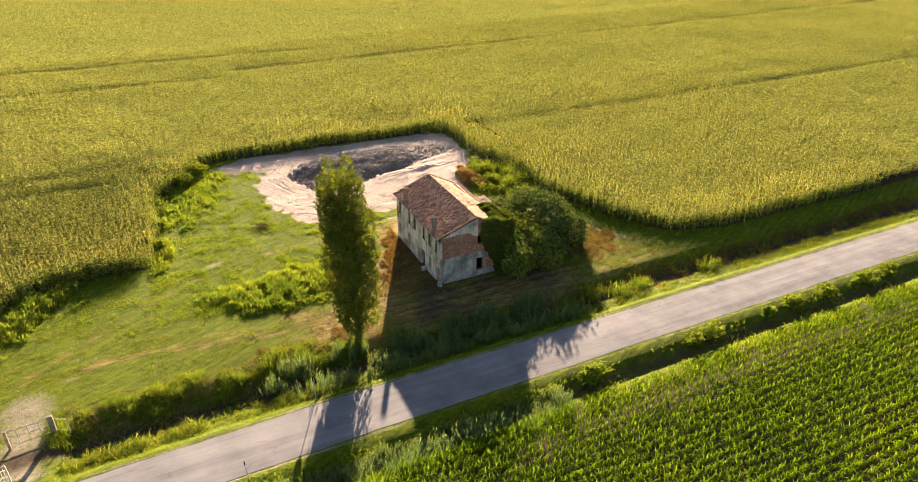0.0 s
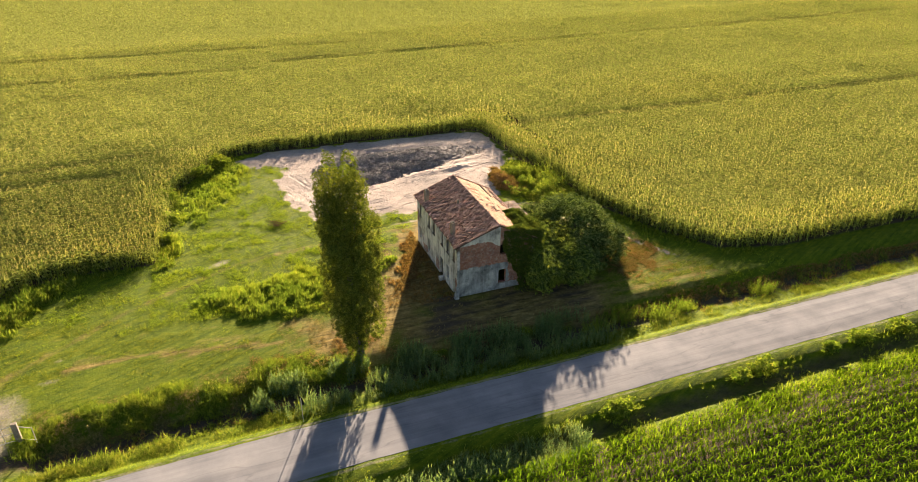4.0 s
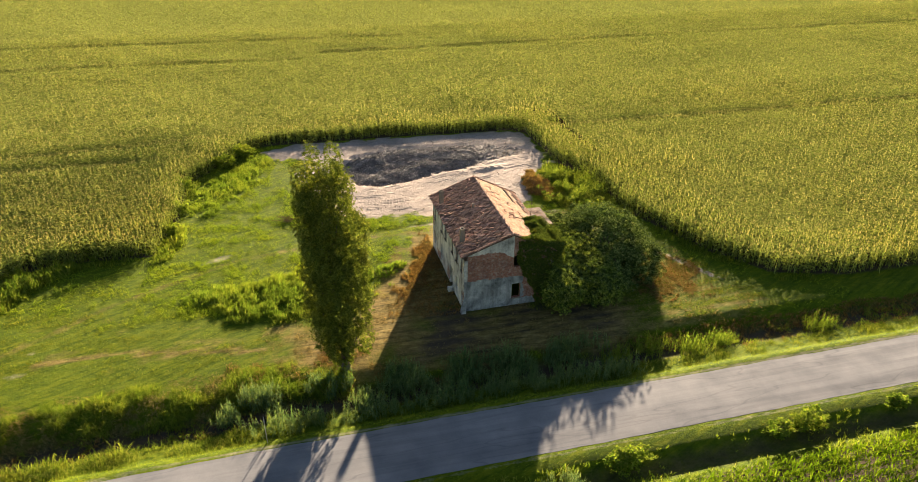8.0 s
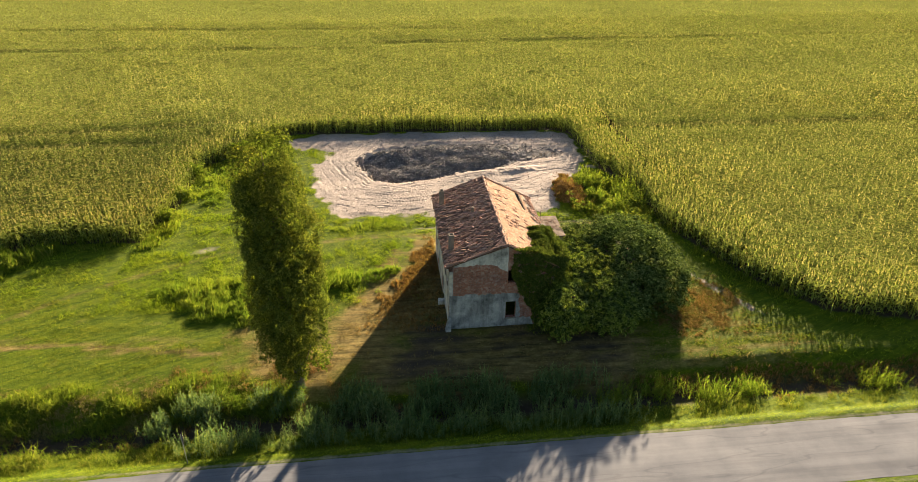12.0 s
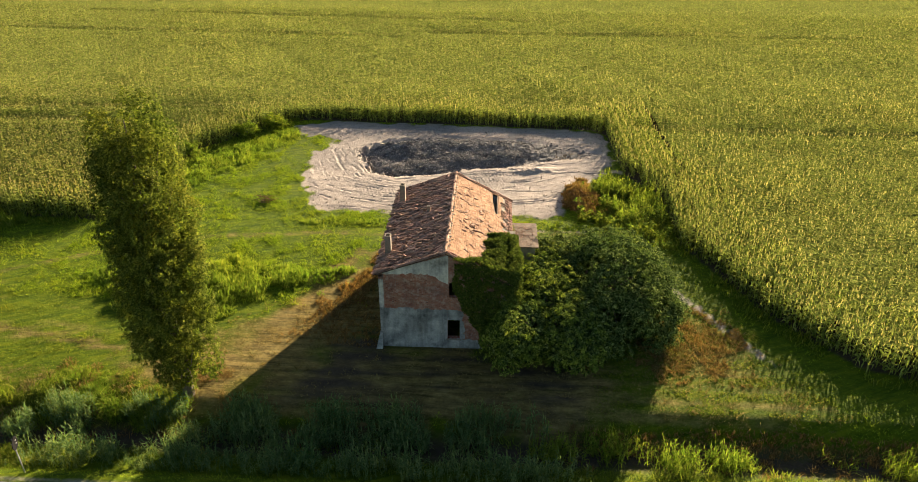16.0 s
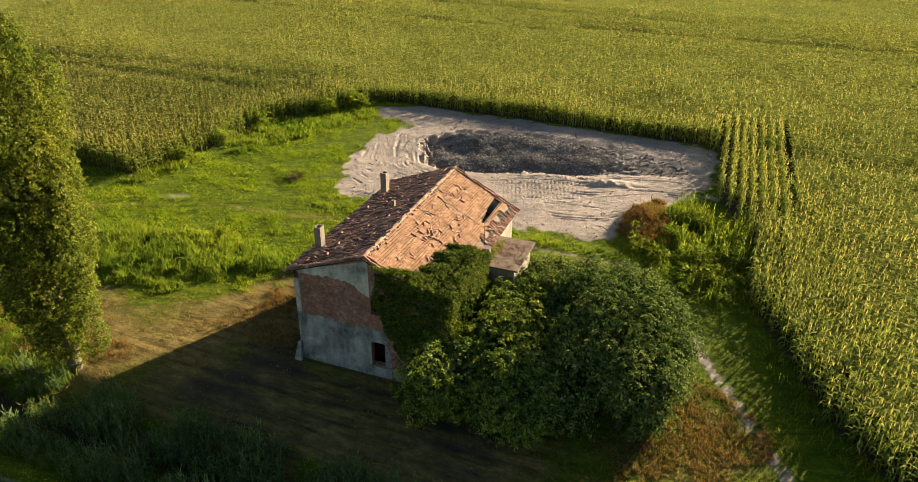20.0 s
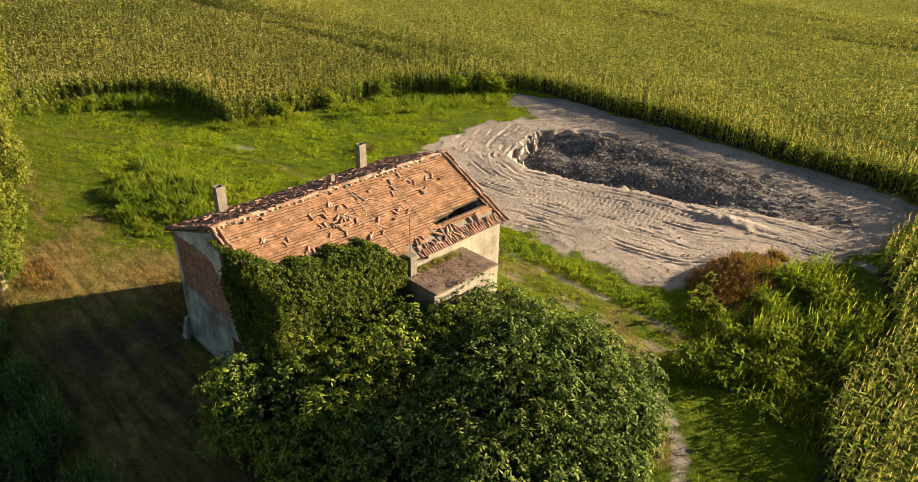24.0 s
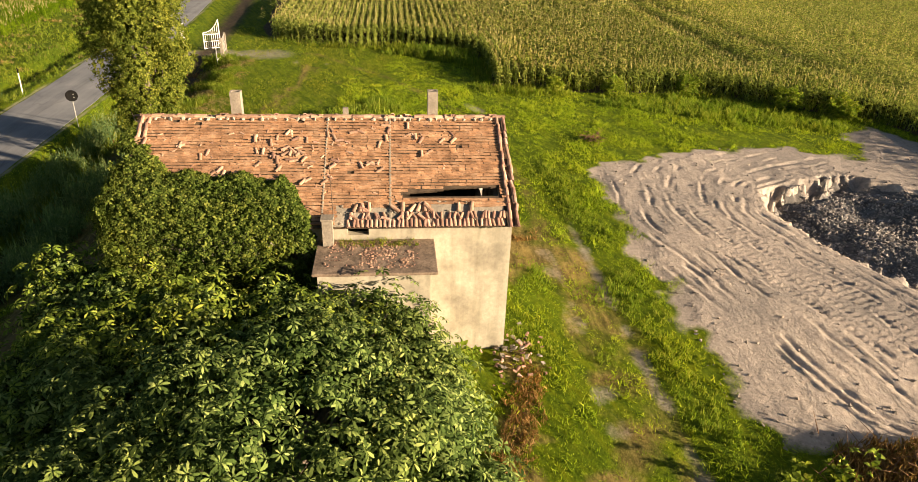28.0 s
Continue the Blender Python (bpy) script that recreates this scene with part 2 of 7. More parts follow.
def brick_mat():
    m, p = base_mat("exposed old brick", 0.95, 0.15)
    tc = m.node_tree.nodes.new("ShaderNodeNewGeometry")
    mp = node(m, "Mapping")
    mp.inputs["Rotation"].default_value = (radians(90), 0, 0)
    link(m, tc.outputs["Position"], mp.inputs[0])
    b = node(m, "TexBrick", Scale=1.0)
    b.inputs["Brick Width"].default_value, b.inputs["Row Height"].default_value = 0.27, 0.075
    b.inputs["Mortar Size"].default_value = 0.012
    b.inputs["Color1"].default_value = (0.36, 0.115, 0.068, 1)
    b.inputs["Color2"].default_value = (0.50, 0.21, 0.135, 1)
    b.inputs["Mortar"].default_value = (0.34, 0.27, 0.21, 1)
    link(m, mp.outputs[0], b.inputs[0])
    n = noise_of(m, 3.6, 6, 0.75)
    lime = ramp(m, n, [(0.50, (0, 0, 0)), (0.58, (0.75, 0.75, 0.75))])
    col = mixc(m, lime, b.outputs[0], (0.50, 0.36, 0.29))
    gone = ramp(m, noise_of(m, 5.5, 3, 0.5, (1, 1, 2.2)), [(0.30, (0.35, 0.33, 0.33)), (0.40, (1, 1, 1))])
    col = mixc(m, 1.0, col, gone, "MULTIPLY")
    n2 = noise_of(m, 0.9, 5, 0.6)
    col = mixc(m, 1.0, col, ramp(m, n2, [(0.3, (0.62, 0.62, 0.66)), (0.7, (1.1, 1.08, 1.05))]), "MULTIPLY")
    link(m, col, p.inputs["Base Color"])
    bump(m, p, b.outputs["Fac"], 0.6, -0.015)
    return m


M_BRICK = brick_mat()


def ground_mat():
    """Meadow, dry grass, clay sand and bare soil, which also paints the yard's shade, blended by the ground's zones
    with broken edges.
    """
    m, p = base_mat("ground", 0.97, 0.1)
    at = m.node_tree.nodes.new("ShaderNodeVertexColor")
    at.layer_name = "zone"
    sp = node(m, "SeparateColor")
    link(m, at.outputs[0], sp.inputs[0])
    fine = noise_of(m, 5.0, 6, 0.75)
    mid = noise_of(m, 0.7, 5, 0.6)
    big = noise_of(m, 0.12, 4, 0.6)
    patchy = noise_of(m, 1.3, 8, 0.78, (0.6, 1.3, 1.0), 0.35)

    def edge(channel):
        a = m.node_tree.nodes.new("ShaderNodeMath")
        a.operation = "MULTIPLY_ADD"
        link(m, mid, a.inputs[0])
        a.inputs[1].default_value = 0.5
        link(m, channel, a.inputs[2])
        b = m.node_tree.nodes.new("ShaderNodeMath")
        b.operation = "MULTIPLY_ADD"
        link(m, fine, b.inputs[0])
        b.inputs[1].default_value = 0.4
        link(m, a.outputs[0], b.inputs[2])
        r = m.node_tree.nodes.new("ShaderNodeMapRange")
        r.inputs[1].default_value, r.inputs[2].default_value = 0.72, 1.22
        link(m, b.outputs[0], r.inputs[0])
        return r.outputs[0]

    grass = ramp(m, patchy, [(0.3, (0.045, 0.080, 0.003)), (0.5, (0.085, 0.128, 0.004)), (0.7, (0.145, 0.175, 0.008))])
    geo = m.node_tree.nodes.new("ShaderNodeNewGeometry")
    lines = []
    for turn in (0.40, -0.03):
        mp = node(m, "Mapping")
        mp.vector_type = "TEXTURE"
        mp.inputs["Rotation"].default_value = (0, 0, turn)
        mp.inputs["Scale"].default_value = (5.0, 0.42, 1)
        link(m, geo.outputs["Position"], mp.inputs[0])
        st = node(m, "TexNoise", Scale=1.0, Detail=5.0, Roughness=0.65)
        link(m, mp.outputs[0], st.inputs["Vector"])
        lines.append(st.outputs["Fac"])
    grass = mixc(m, 1.0, grass, ramp(m, lines[0], [(0.35, (0.62, 0.70, 0.7)), (0.5, (1, 1, 1)), (0.66, (1.4, 1.2, 1.05))]), "MULTIPLY")
    dry = ramp(m, patchy, [(0.32, (0.095, 0.072, 0.024)), (0.46, (0.17, 0.13, 0.041)), (0.56, (0.24, 0.186, 0.062)), (0.72, (0.32, 0.255, 0.098))])
    dry = mixc(m, 1.0, dry, ramp(m, lines[1], [(0.36, (0.55, 0.58, 0.55)), (0.5, (1, 1, 1)), (0.66, (1.3, 1.22, 1.2))]), "MULTIPLY")
    sand = ramp(m, big, [(0.35, (0.27, 0.242, 0.22)), (0.5, (0.37, 0.32, 0.28)), (0.65, (0.475, 0.405, 0.345))])
    sand = mixc(m, 1.0, sand, ramp(m, patchy, [(0.3, (0.72, 0.72, 0.74)), (0.5, (1, 1, 1)), (0.7, (1.12, 1.1, 1.08))]), "MULTIPLY")
    # bare earth; the same dark tone paints house shade into the yard
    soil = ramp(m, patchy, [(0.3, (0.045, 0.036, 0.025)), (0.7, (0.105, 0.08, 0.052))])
    col = mixc(m, edge(sp.outputs[1]), grass, dry)
    col = mixc(m, edge(sp.outputs[0]), col, sand)
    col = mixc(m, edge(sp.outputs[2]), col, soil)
    col = mixc(m, 1.0, col, ramp(m, fine, [(0.3, (0.72, 0.72, 0.72)), (0.7, (1.18, 1.18, 1.18))]), "MULTIPLY")
    link(m, col, p.inputs["Base Color"])
    bump(m, p, fine, 0.9, 0.09)
    return m


M_GROUND = ground_mat()

# ---- mesh helpers ----


def mesh_of(name, verts, faces, mats, face_mat=None, smooth=False):
    """A mesh from arrays: verts n x 3, faces n x 3 or n x 4."""
    me = bpy.data.meshes.new(name)
    verts, faces = np.asarray(verts, np.float32), np.asarray(faces, np.int32)
    k = faces.shape[1]
    me.vertices.add(len(verts))
    me.vertices.foreach_set("co", verts.ravel())
    me.loops.add(faces.size)
    me.loops.foreach_set("vertex_index", faces.ravel())
    me.polygons.add(len(faces))
    me.polygons.foreach_set("loop_start", np.arange(0, faces.size, k, dtype=np.int32))
    me.polygons.foreach_set("loop_total", np.full(len(faces), k, dtype=np.int32))
    for m in mats if isinstance(mats, (list, tuple)) else [mats]:
        me.materials.append(m)
    if face_mat is not None:
        me.polygons.foreach_set("material_index", np.asarray(face_mat, np.int32))
    me.polygons.foreach_set("use_smooth", np.full(len(faces), smooth, dtype=bool))
    me.update(calc_edges=True)
    return me


def stuff(name, verts, faces, mats, label, category, face_mat=None, parent=None):
    ob = new(name, mesh_of(name, verts, faces, mats, face_mat))
    if parent:
        ob.parent = parent
    tagged(ob, label, "" if parent else category, kind="stuff")
    return ob


def part(name, bm, material, parent, label=""):
    me = bpy.data.meshes.new(name)
    bm.to_mesh(me)
    bm.free()
    me.materials.append(material)
    ob = new(name, me)
    ob.parent = parent
    if label:
        tagged(ob, label)
    return ob


def empty(name, x, y, z, label, category, turn=0.0, group=""):
    ob = new(name)
    ob.matrix_basis = pose(x, y, z, 0, 0, turn)
    return tagged(ob, label, category, group)


def box(bm, x0, x1, y0, y1, z0, z1, bevel=0.0):
    m = Matrix.Translation(((x0 + x1) / 2, (y0 + y1) / 2, (z0 + z1) / 2)) @ Matrix.Diagonal((x1 - x0, y1 - y0, z1 - z0, 1))
    made = bmesh.ops.create_cube(bm, size=1, matrix=m)
    if bevel:
        edges = list({e for v in made["verts"] for e in v.link_edges})
        bmesh.ops.bevel(bm, geom=edges, offset=bevel, segments=1, affect="EDGES")
    return bm


def tube(bm, a, b, r0, r1, sides=8, caps=True):
    a, b = Vector(a), Vector(b)
    m = Matrix.Translation((a + b) / 2) @ (b - a).to_track_quat("Z", "Y").to_matrix().to_4x4()
    bmesh.ops.create_cone(bm, cap_ends=caps, segments=sides, radius1=r0, radius2=r1, depth=(b - a).length, matrix=m)
    return bm


def inside(poly, x, y):
    """Which of the points lie in the polygon."""
    x, y = np.asarray(x, float), np.asarray(y, float)
    res = np.zeros(x.shape, bool)
    n = len(poly)
    for i in range(n):
        (x0, y0), (x1, y1) = poly[i], poly[(i + 1) % n]
        if y0 == y1:
            continue
        res ^= ((y0 > y) != (y1 > y)) & (x < (x1 - x0) * (y - y0) / (y1 - y0) + x0)
    return res


def from_edge(poly, x, y):
    """Distance to the polygon's outline."""
    x, y = np.asarray(x, float), np.asarray(y, float)
    d = np.full(x.shape, 1e9)
    for i in range(len(poly)):
        (x0, y0), (x1, y1) = poly[i], poly[(i + 1) % len(poly)]
        ex, ey = x1 - x0, y1 - y0
        u = np.clip(((x - x0) * ex + (y - y0) * ey) / (ex * ex + ey * ey + 1e-9), 0, 1)
        d = np.minimum(d, np.hypot(x - x0 - u * ex, y - y0 - u * ey))
    return d


def from_line(line, x, y):
    """Distance to an open line of points."""
    return from_edge(list(line) + list(line)[::-1], x, y)


def wave2(x, y, size, seed, octaves=3):
    """Smooth value noise of about -1 to 1 on arrays; size is the width of its patches."""
    table = np.random.RandomState(seed).uniform(-1, 1, (256, 256))
    out, amp, turn = np.zeros(np.shape(x)), 1.0, 0.6 + seed
    for o in range(octaves):
        c, s = math.cos(turn + o), math.sin(turn + o)
        u, v = (np.asarray(x) * c - np.asarray(y) * s) * 2**o / size * 1.6 + 997.3, (np.asarray(x) * s + np.asarray(y) * c) * 2**o / size * 1.6 + 811.7
        iu, iv = np.floor(u).astype(int), np.floor(v).astype(int)
        fu, fv = u - iu, v - iv
        fu, fv = fu * fu * (3 - 2 * fu), fv * fv * (3 - 2 * fv)
        a, b = table[iu % 256, iv % 256], table[(iu + 1) % 256, iv % 256]
        c2, d = table[iu % 256, (iv + 1) % 256], table[(iu + 1) % 256, (iv + 1) % 256]
        out += amp * 1.3 * ((a * (1 - fu) + b * fu) * (1 - fv) + (c2 * (1 - fu) + d * fu) * fv)
        amp *= 0.5
    return out


def place(rng, templates, x, y, z, size, spin=None, lean=0.12, axis=None):
    """Copies of small templates (verts, tris, face materials) at the places, joined into one set of arrays.
    axis: the way that each copy's z points; without it they stand up and lean a little."""
    n = len(x)
    which = rng.randint(0, len(templates), n)
    vs, fs, ms, base = [], [], [], 0
    spin = rng.uniform(0, 2 * np.pi, n) if spin is None else spin
    if axis is None:
        axis = np.stack([rng.normal(0, lean, n), rng.normal(0, lean, n), np.ones(n)], 1)
    az = axis / np.linalg.norm(axis, axis=1)[:, None]
    ref = np.stack([np.cos(spin), np.sin(spin), np.zeros(n)], 1) + 1e-6
    ax = ref - az * (ref * az).sum(1)[:, None]
    ax /= np.linalg.norm(ax, axis=1)[:, None] + 1e-9
    ay = np.cross(az, ax)
    at = np.stack([x, y, z], 1)
    for k, (tv, tf, tm) in enumerate(templates):
        i = np.where(which == k)[0]
        if not len(i):
            continue
        p = tv[None] * size[i][:, None, None]
        v = at[i][:, None] + p[..., 0:1] * ax[i][:, None] + p[..., 1:2] * ay[i][:, None] + p[..., 2:3] * az[i][:, None]
        f = tf[None] + (base + np.arange(len(i)) * len(tv))[:, None, None]
        vs.append(v.reshape(-1, 3)), fs.append(f.reshape(-1, 3)), ms.append(np.tile(tm, len(i)))
        base += len(i) * len(tv)
    return np.concatenate(vs), np.concatenate(fs), np.concatenate(ms)


def blade(points, widths, across):
    """A strip of triangles along the points; it ends in a tip."""
    v, f = [], []
    ax = np.array(across)
    for p, w in zip(points[:-1], widths):
        v += [np.array(p) - ax * w / 2, np.array(p) + ax * w / 2]
    v.append(np.array(points[-1]))
    for k in range(len(points) - 2):
        a = 2 * k
        f += [(a, a + 1, a + 3), (a, a + 3, a + 2)]
    a = 2 * (len(points) - 2)
    f.append((a, a + 1, a + 2))
    return v, f


def bundle(strips):
    vs, fs, ms = [], [], []
    for v, f, m in strips:
        o = len(vs)
        vs += v
        fs += [tuple(i + o for i in t) for t in f]
        ms += [m] * len(f)
    return np.array(vs, float), np.array(fs, int), np.array(ms, int)


def maize(rng, leaves, segments, height=2.3, tassel=2, stalk=True, low=0.35, reach=0.75, wide=0.09, perk=0.0):
    """One maize plant with arching leaves and a tassel, its stalk at the origin."""
    strips = []
    turn = rng.uniform(0, np.pi)
    if stalk:
        for a in (0, np.pi / 2):
            ax = (np.cos(a) * 0.03, np.sin(a) * 0.03, 0)
            strips.append(([np.array((-ax[0], -ax[1], 0)), np.array((ax[0], ax[1], 0)), np.array((0, 0, height))], [(0, 1, 2)], 0))
    for k in range(leaves):
        a = turn + np.pi * k + rng.normal(0, 0.5)
        z0 = low + (height - 0.15 - low) * (k + rng.uniform(0, 0.6)) / leaves
        d, ln = np.array((np.cos(a), np.sin(a), 0)), reach * rng.uniform(0.7, 1.1) * (1.0 - 0.35 * z0 / height)
        rise, drop = rng.uniform(0.25, 0.5) + perk, rng.uniform(0.1, 0.7) * (1 - perk)
        pts = []
        for s in np.linspace(0, 1, segments + 1):
            pts.append(d * ln * s + np.array((0, 0, z0 + ln * (rise * 2 * s - (rise + drop) * 1.6 * s * s))))
        w = [wide * (0.6 + 0.4 * np.sin(np.pi * min(1, (i + 0.6) / segments))) for i in range(segments)]
        v, f = blade(pts, w, (-d[1], d[0], rng.normal(0, 0.3)))
        strips.append((v, f, 0))
    for k in range(tassel):
        a = rng.uniform(0, 2 * np.pi)
        d = np.array((np.cos(a), np.sin(a), 0)) * (0.04 + 0.12 * (k > 0))
        w = np.array((-d[1], d[0], 0))
        w = w / (np.linalg.norm(w) + 1e-9) * 0.024
        top = height + rng.uniform(0.2, 0.35)
        strips.append(([np.array((0, 0, height - 0.1)) - w, np.array((0, 0, height - 0.1)) + w, d + (0, 0, top)], [(0, 1, 2)], 1))
    return bundle(strips)


def tuft(rng, blades, height, spread, wide, segments=2, droop=0.35):
    """A tuft of grass blades."""
    strips = []
    for k in range(blades):
        a = rng.uniform(0, 2 * np.pi)
        d = np.array((np.cos(a), np.sin(a), 0))
        o = np.array((rng.normal(0, spread * 0.4), rng.normal(0, spread * 0.4), 0))
        h, out = height * rng.uniform(0.55, 1.1), spread * rng.uniform(0.3, 1.2)
        pts = [o + d * out * s**1.6 + np.array((0, 0, h * (s - droop * s * s))) for s in np.linspace(0, 1, segments + 1)]
        v, f = blade(pts, [wide] * segments, (-d[1], d[0], 0))
        strips.append((v, f, 0))
    return bundle(strips)


def leaf_cards(rng, n_kinds, leaves, size, wide, up=0.5, fold=True):
    """Rosettes of pointed leaves round a shoot."""
    out = []
    for q in range(n_kinds):
        strips = []
        for k in range(leaves):
            a = 2 * np.pi * (k + rng.uniform(-0.3, 0.3)) / leaves
            tilt = up + rng.normal(0, 0.3)
            d = np.array((np.cos(a) * np.cos(tilt), np.sin(a) * np.cos(tilt), np.sin(tilt)))
            side = np.array((-np.sin(a), np.cos(a), rng.normal(0, 0.25)))
            ln = size * rng.uniform(0.7, 1.15)
            mid = d * ln * 0.5 + np.array((0, 0, 0.06 * size))
            tip = d * ln - np.array((0, 0, 0.25 * ln))
            v = [d * ln * 0.12, mid - side * wide * ln / 2, mid + side * wide * ln / 2, tip]
            strips.append((v, [(0, 1, 2), (1, 3, 2)], 0))
        out.append(bundle(strips))
    return out

# ---- plan of the place ----
CLEARING = [(-20.5, 49.5), (-17, 50.5), (0, 50.0), (21, 48.8), (22.6, 47.0), (23.0, 34.0), (25.8, 27.0), (25.6, 17.0), (27.8, 11.5), (29.6, 6.0), (34.2, -0.6), (42, -3.0),
            (62, -3.3), (90, -3.4), (400, -4.0), (400, -11.0), (-400, -17.0), (-400, -12.0), (-120, -11.0), (-60, -8.5), (-51.5, -4.0), (-49.0, 0.0), (-47.4, 6.0), (-48.5, 10.0), (-45.5, 16.3), (-42.0, 18.8), (-37.0, 19.2),
            (-30.6, 18.6), (-28.9, 26.0), (-28.6, 38.5), (-23.0, 45.5)]
SAND = [(-18.4, 48.0), (-18.2, 46.0), (-12.2, 42.6), (-12.0, 41.2), (-14.8, 37.0), (-13.7, 31.0), (-11.5, 26.5), (-11.5, 23.2), (-6.0, 22.2), (1.2, 22.1), (8.0, 21.9), (12.8, 21.5), (15.2, 22.4), (15.4, 27.4), (17.8, 31.2), (22.0, 34.6),
        (22.4, 46.5), (20.4, 48.6), (0.0, 49.8), (-14.0, 50.0)]
PIT = [(-9.2, 39.3), (-8.0, 36.0), (-6.3, 32.2), (-3.0, 31.2), (2.0, 32.6), (6.5, 34.4), (10.5, 35.0), (14.0, 37.0), (18.6, 38.0), (21.4, 40.2), (18.5, 42.2), (11.0, 44.6), (1.5, 45.3), (-5.8, 43.4)]
DRYZONE = [(1.0, 18.0), (-2.5, 15.0), (-6.5, 8.0), (-11.5, 1.5), (-15.0, 1.6), (-20.0, -0.8), (-18.0, -4.0), (-13, -7.2), (0, -7.6), (12, -8.0), (26.0, -8.2), (31, -6.0), (28.0, 0.0), (24.3, 6.5), (21.0, 9.0), (19.0, 2.0), (9, -1), (4.0, 2.0), (3, 16)]
FOOTPATH = [(17.6, 15.9), (19.9, 13.4), (22.0, 11.5), (23.6, 8.2), (25.6, 4.6), (28.5, -1.0)]


def road_mid(x):
    return -16.5 - 0.0006 * np.minimum(np.asarray(x, float) + 8, 0) ** 2


def smooth(a, b, v):
    u = np.clip((v - a) / (b - a), 0, 1)
    return u * u * (3 - 2 * u)


def ground_height(x, y):
    x, y = np.asarray(x, float), np.asarray(y, float)
    off = y - road_mid(x)
    h = 0.03 * wave2(x, y, 7, 3) + 0.05 * wave2(x, y, 23, 4, 2)
    h += 0.22 * smooth(5.5, 2.9, np.abs(off))
    h = np.where(np.abs(off) < 3.0, 0.185, h)
    h -= (0.5 * smooth(3.2, 4.6, off) * smooth(11.0, 9.2, off) + 0.65 * np.exp(-(((off - 7.4) / 1.5) ** 2))) * (1 - smooth(-39.0, -41.0, x))
    h -= 0.6 * np.exp(-(((off + 6.0) / 1.1) ** 2))
    sand, pit = inside(SAND, x, y), inside(PIT, x, y)
    ds, dp = from_edge(SAND, x, y), from_edge(PIT, x, y)
    # the dug-out: a steep bank in the south-west, running out flat to the north-east
    deep = (1.15 - 0.95 * smooth(-7.0, 12.0, x)) * (1 - 0.85 * smooth(38.0, 43.0, y))
    bank = dp + 0.55 * wave2(x, y, 1.3, 19, 3) + 0.22 * wave2(x, y, 0.4, 20, 2)
    h = np.where(pit, h - deep * (0.55 * smooth(0.05, 0.3, bank) + 0.45 * smooth(0.35, 0.9, bank)), h)
    # spoil, long broken ruts and cleated wheel tracks that bend round the dug-out
    flat = np.where(sand & ~pit, smooth(0.0, 1.0, ds), 0)
    lane = dp + 0.35 * wave2(x * 0.5, y, 6, 9, 2)
    run = x + 0.3 * y
    for k in range(26):
        c = 0.35 + 0.37 * k + 0.15 * math.sin(k * 2.3)
        hold = smooth(0.0, 0.35, wave2(x * 0.32 + 9 * k, y * 0.5 + 5 * k, 1.5, 14, 2) - 0.15 - 0.15 * (k % 3))
        w = 0.085 + 0.02 * (k % 4)
        u = (lane - c + 0.04 * wave2(x, y, 1.3, 15, 2)) / w
        h += flat * hold * (-0.065 * np.exp(-(u**2)) + 0.036 * np.exp(-((u - 1.7) ** 2)))
    for c, wide in ((2.35, 0.30), (3.35, 0.30), (3.95, 0.26), (4.9, 0.28), (5.7, 0.22)):
        q = lane - c
        on = smooth(wide, wide - 0.12, np.abs(q)) * smooth(-0.75, -0.35, wave2(x * 0.3, y * 0.3 + c, 2.2, 17, 1)) * smooth(12.5, 9, x) * smooth(-8, -5, x)
        cleat = smooth(-0.2, 0.35, np.sin(run * 2 * np.pi / 0.40 + np.abs(q) * 9))
        h += flat * on * (0.025 - 0.06 * cleat)
    h += flat * (0.022 * np.maximum(wave2(x * 0.6, y, 1.1, 13, 3), 0.0) + 0.008 * wave2(x, y, 0.5, 16, 3) + 0.05)
    h += np.where(sand & ~pit, 0.34 * np.exp(-(((x - 12.0) / 3.2) ** 2 + ((y - 34.0 - 0.12 * (x - 12)) / 0.8) ** 2)) * (1 + 0.5 * wave2(x, y, 1.5, 18, 2)), 0)
    # heap of spoil and weeds at the corner of the lot
    h += 0.9 * np.exp(-(((x - 17.2) / 1.7) ** 2 + ((y - 27.3) / 3.2) ** 2))
    # wheel tracks behind the house and along the path
    for yy in (17.1, 19.1):
        h -= 0.07 * np.exp(-(((y - yy) / 0.30) ** 2)) * smooth(-6, 0, x) * smooth(20, 16, x)
    return h


def axis(stops):
    out = []
    for (a, b, step) in stops:
        out += list(np.arange(a, b - 1e-6, step))
    out.append(stops[-1][1])
    return np.array(out)


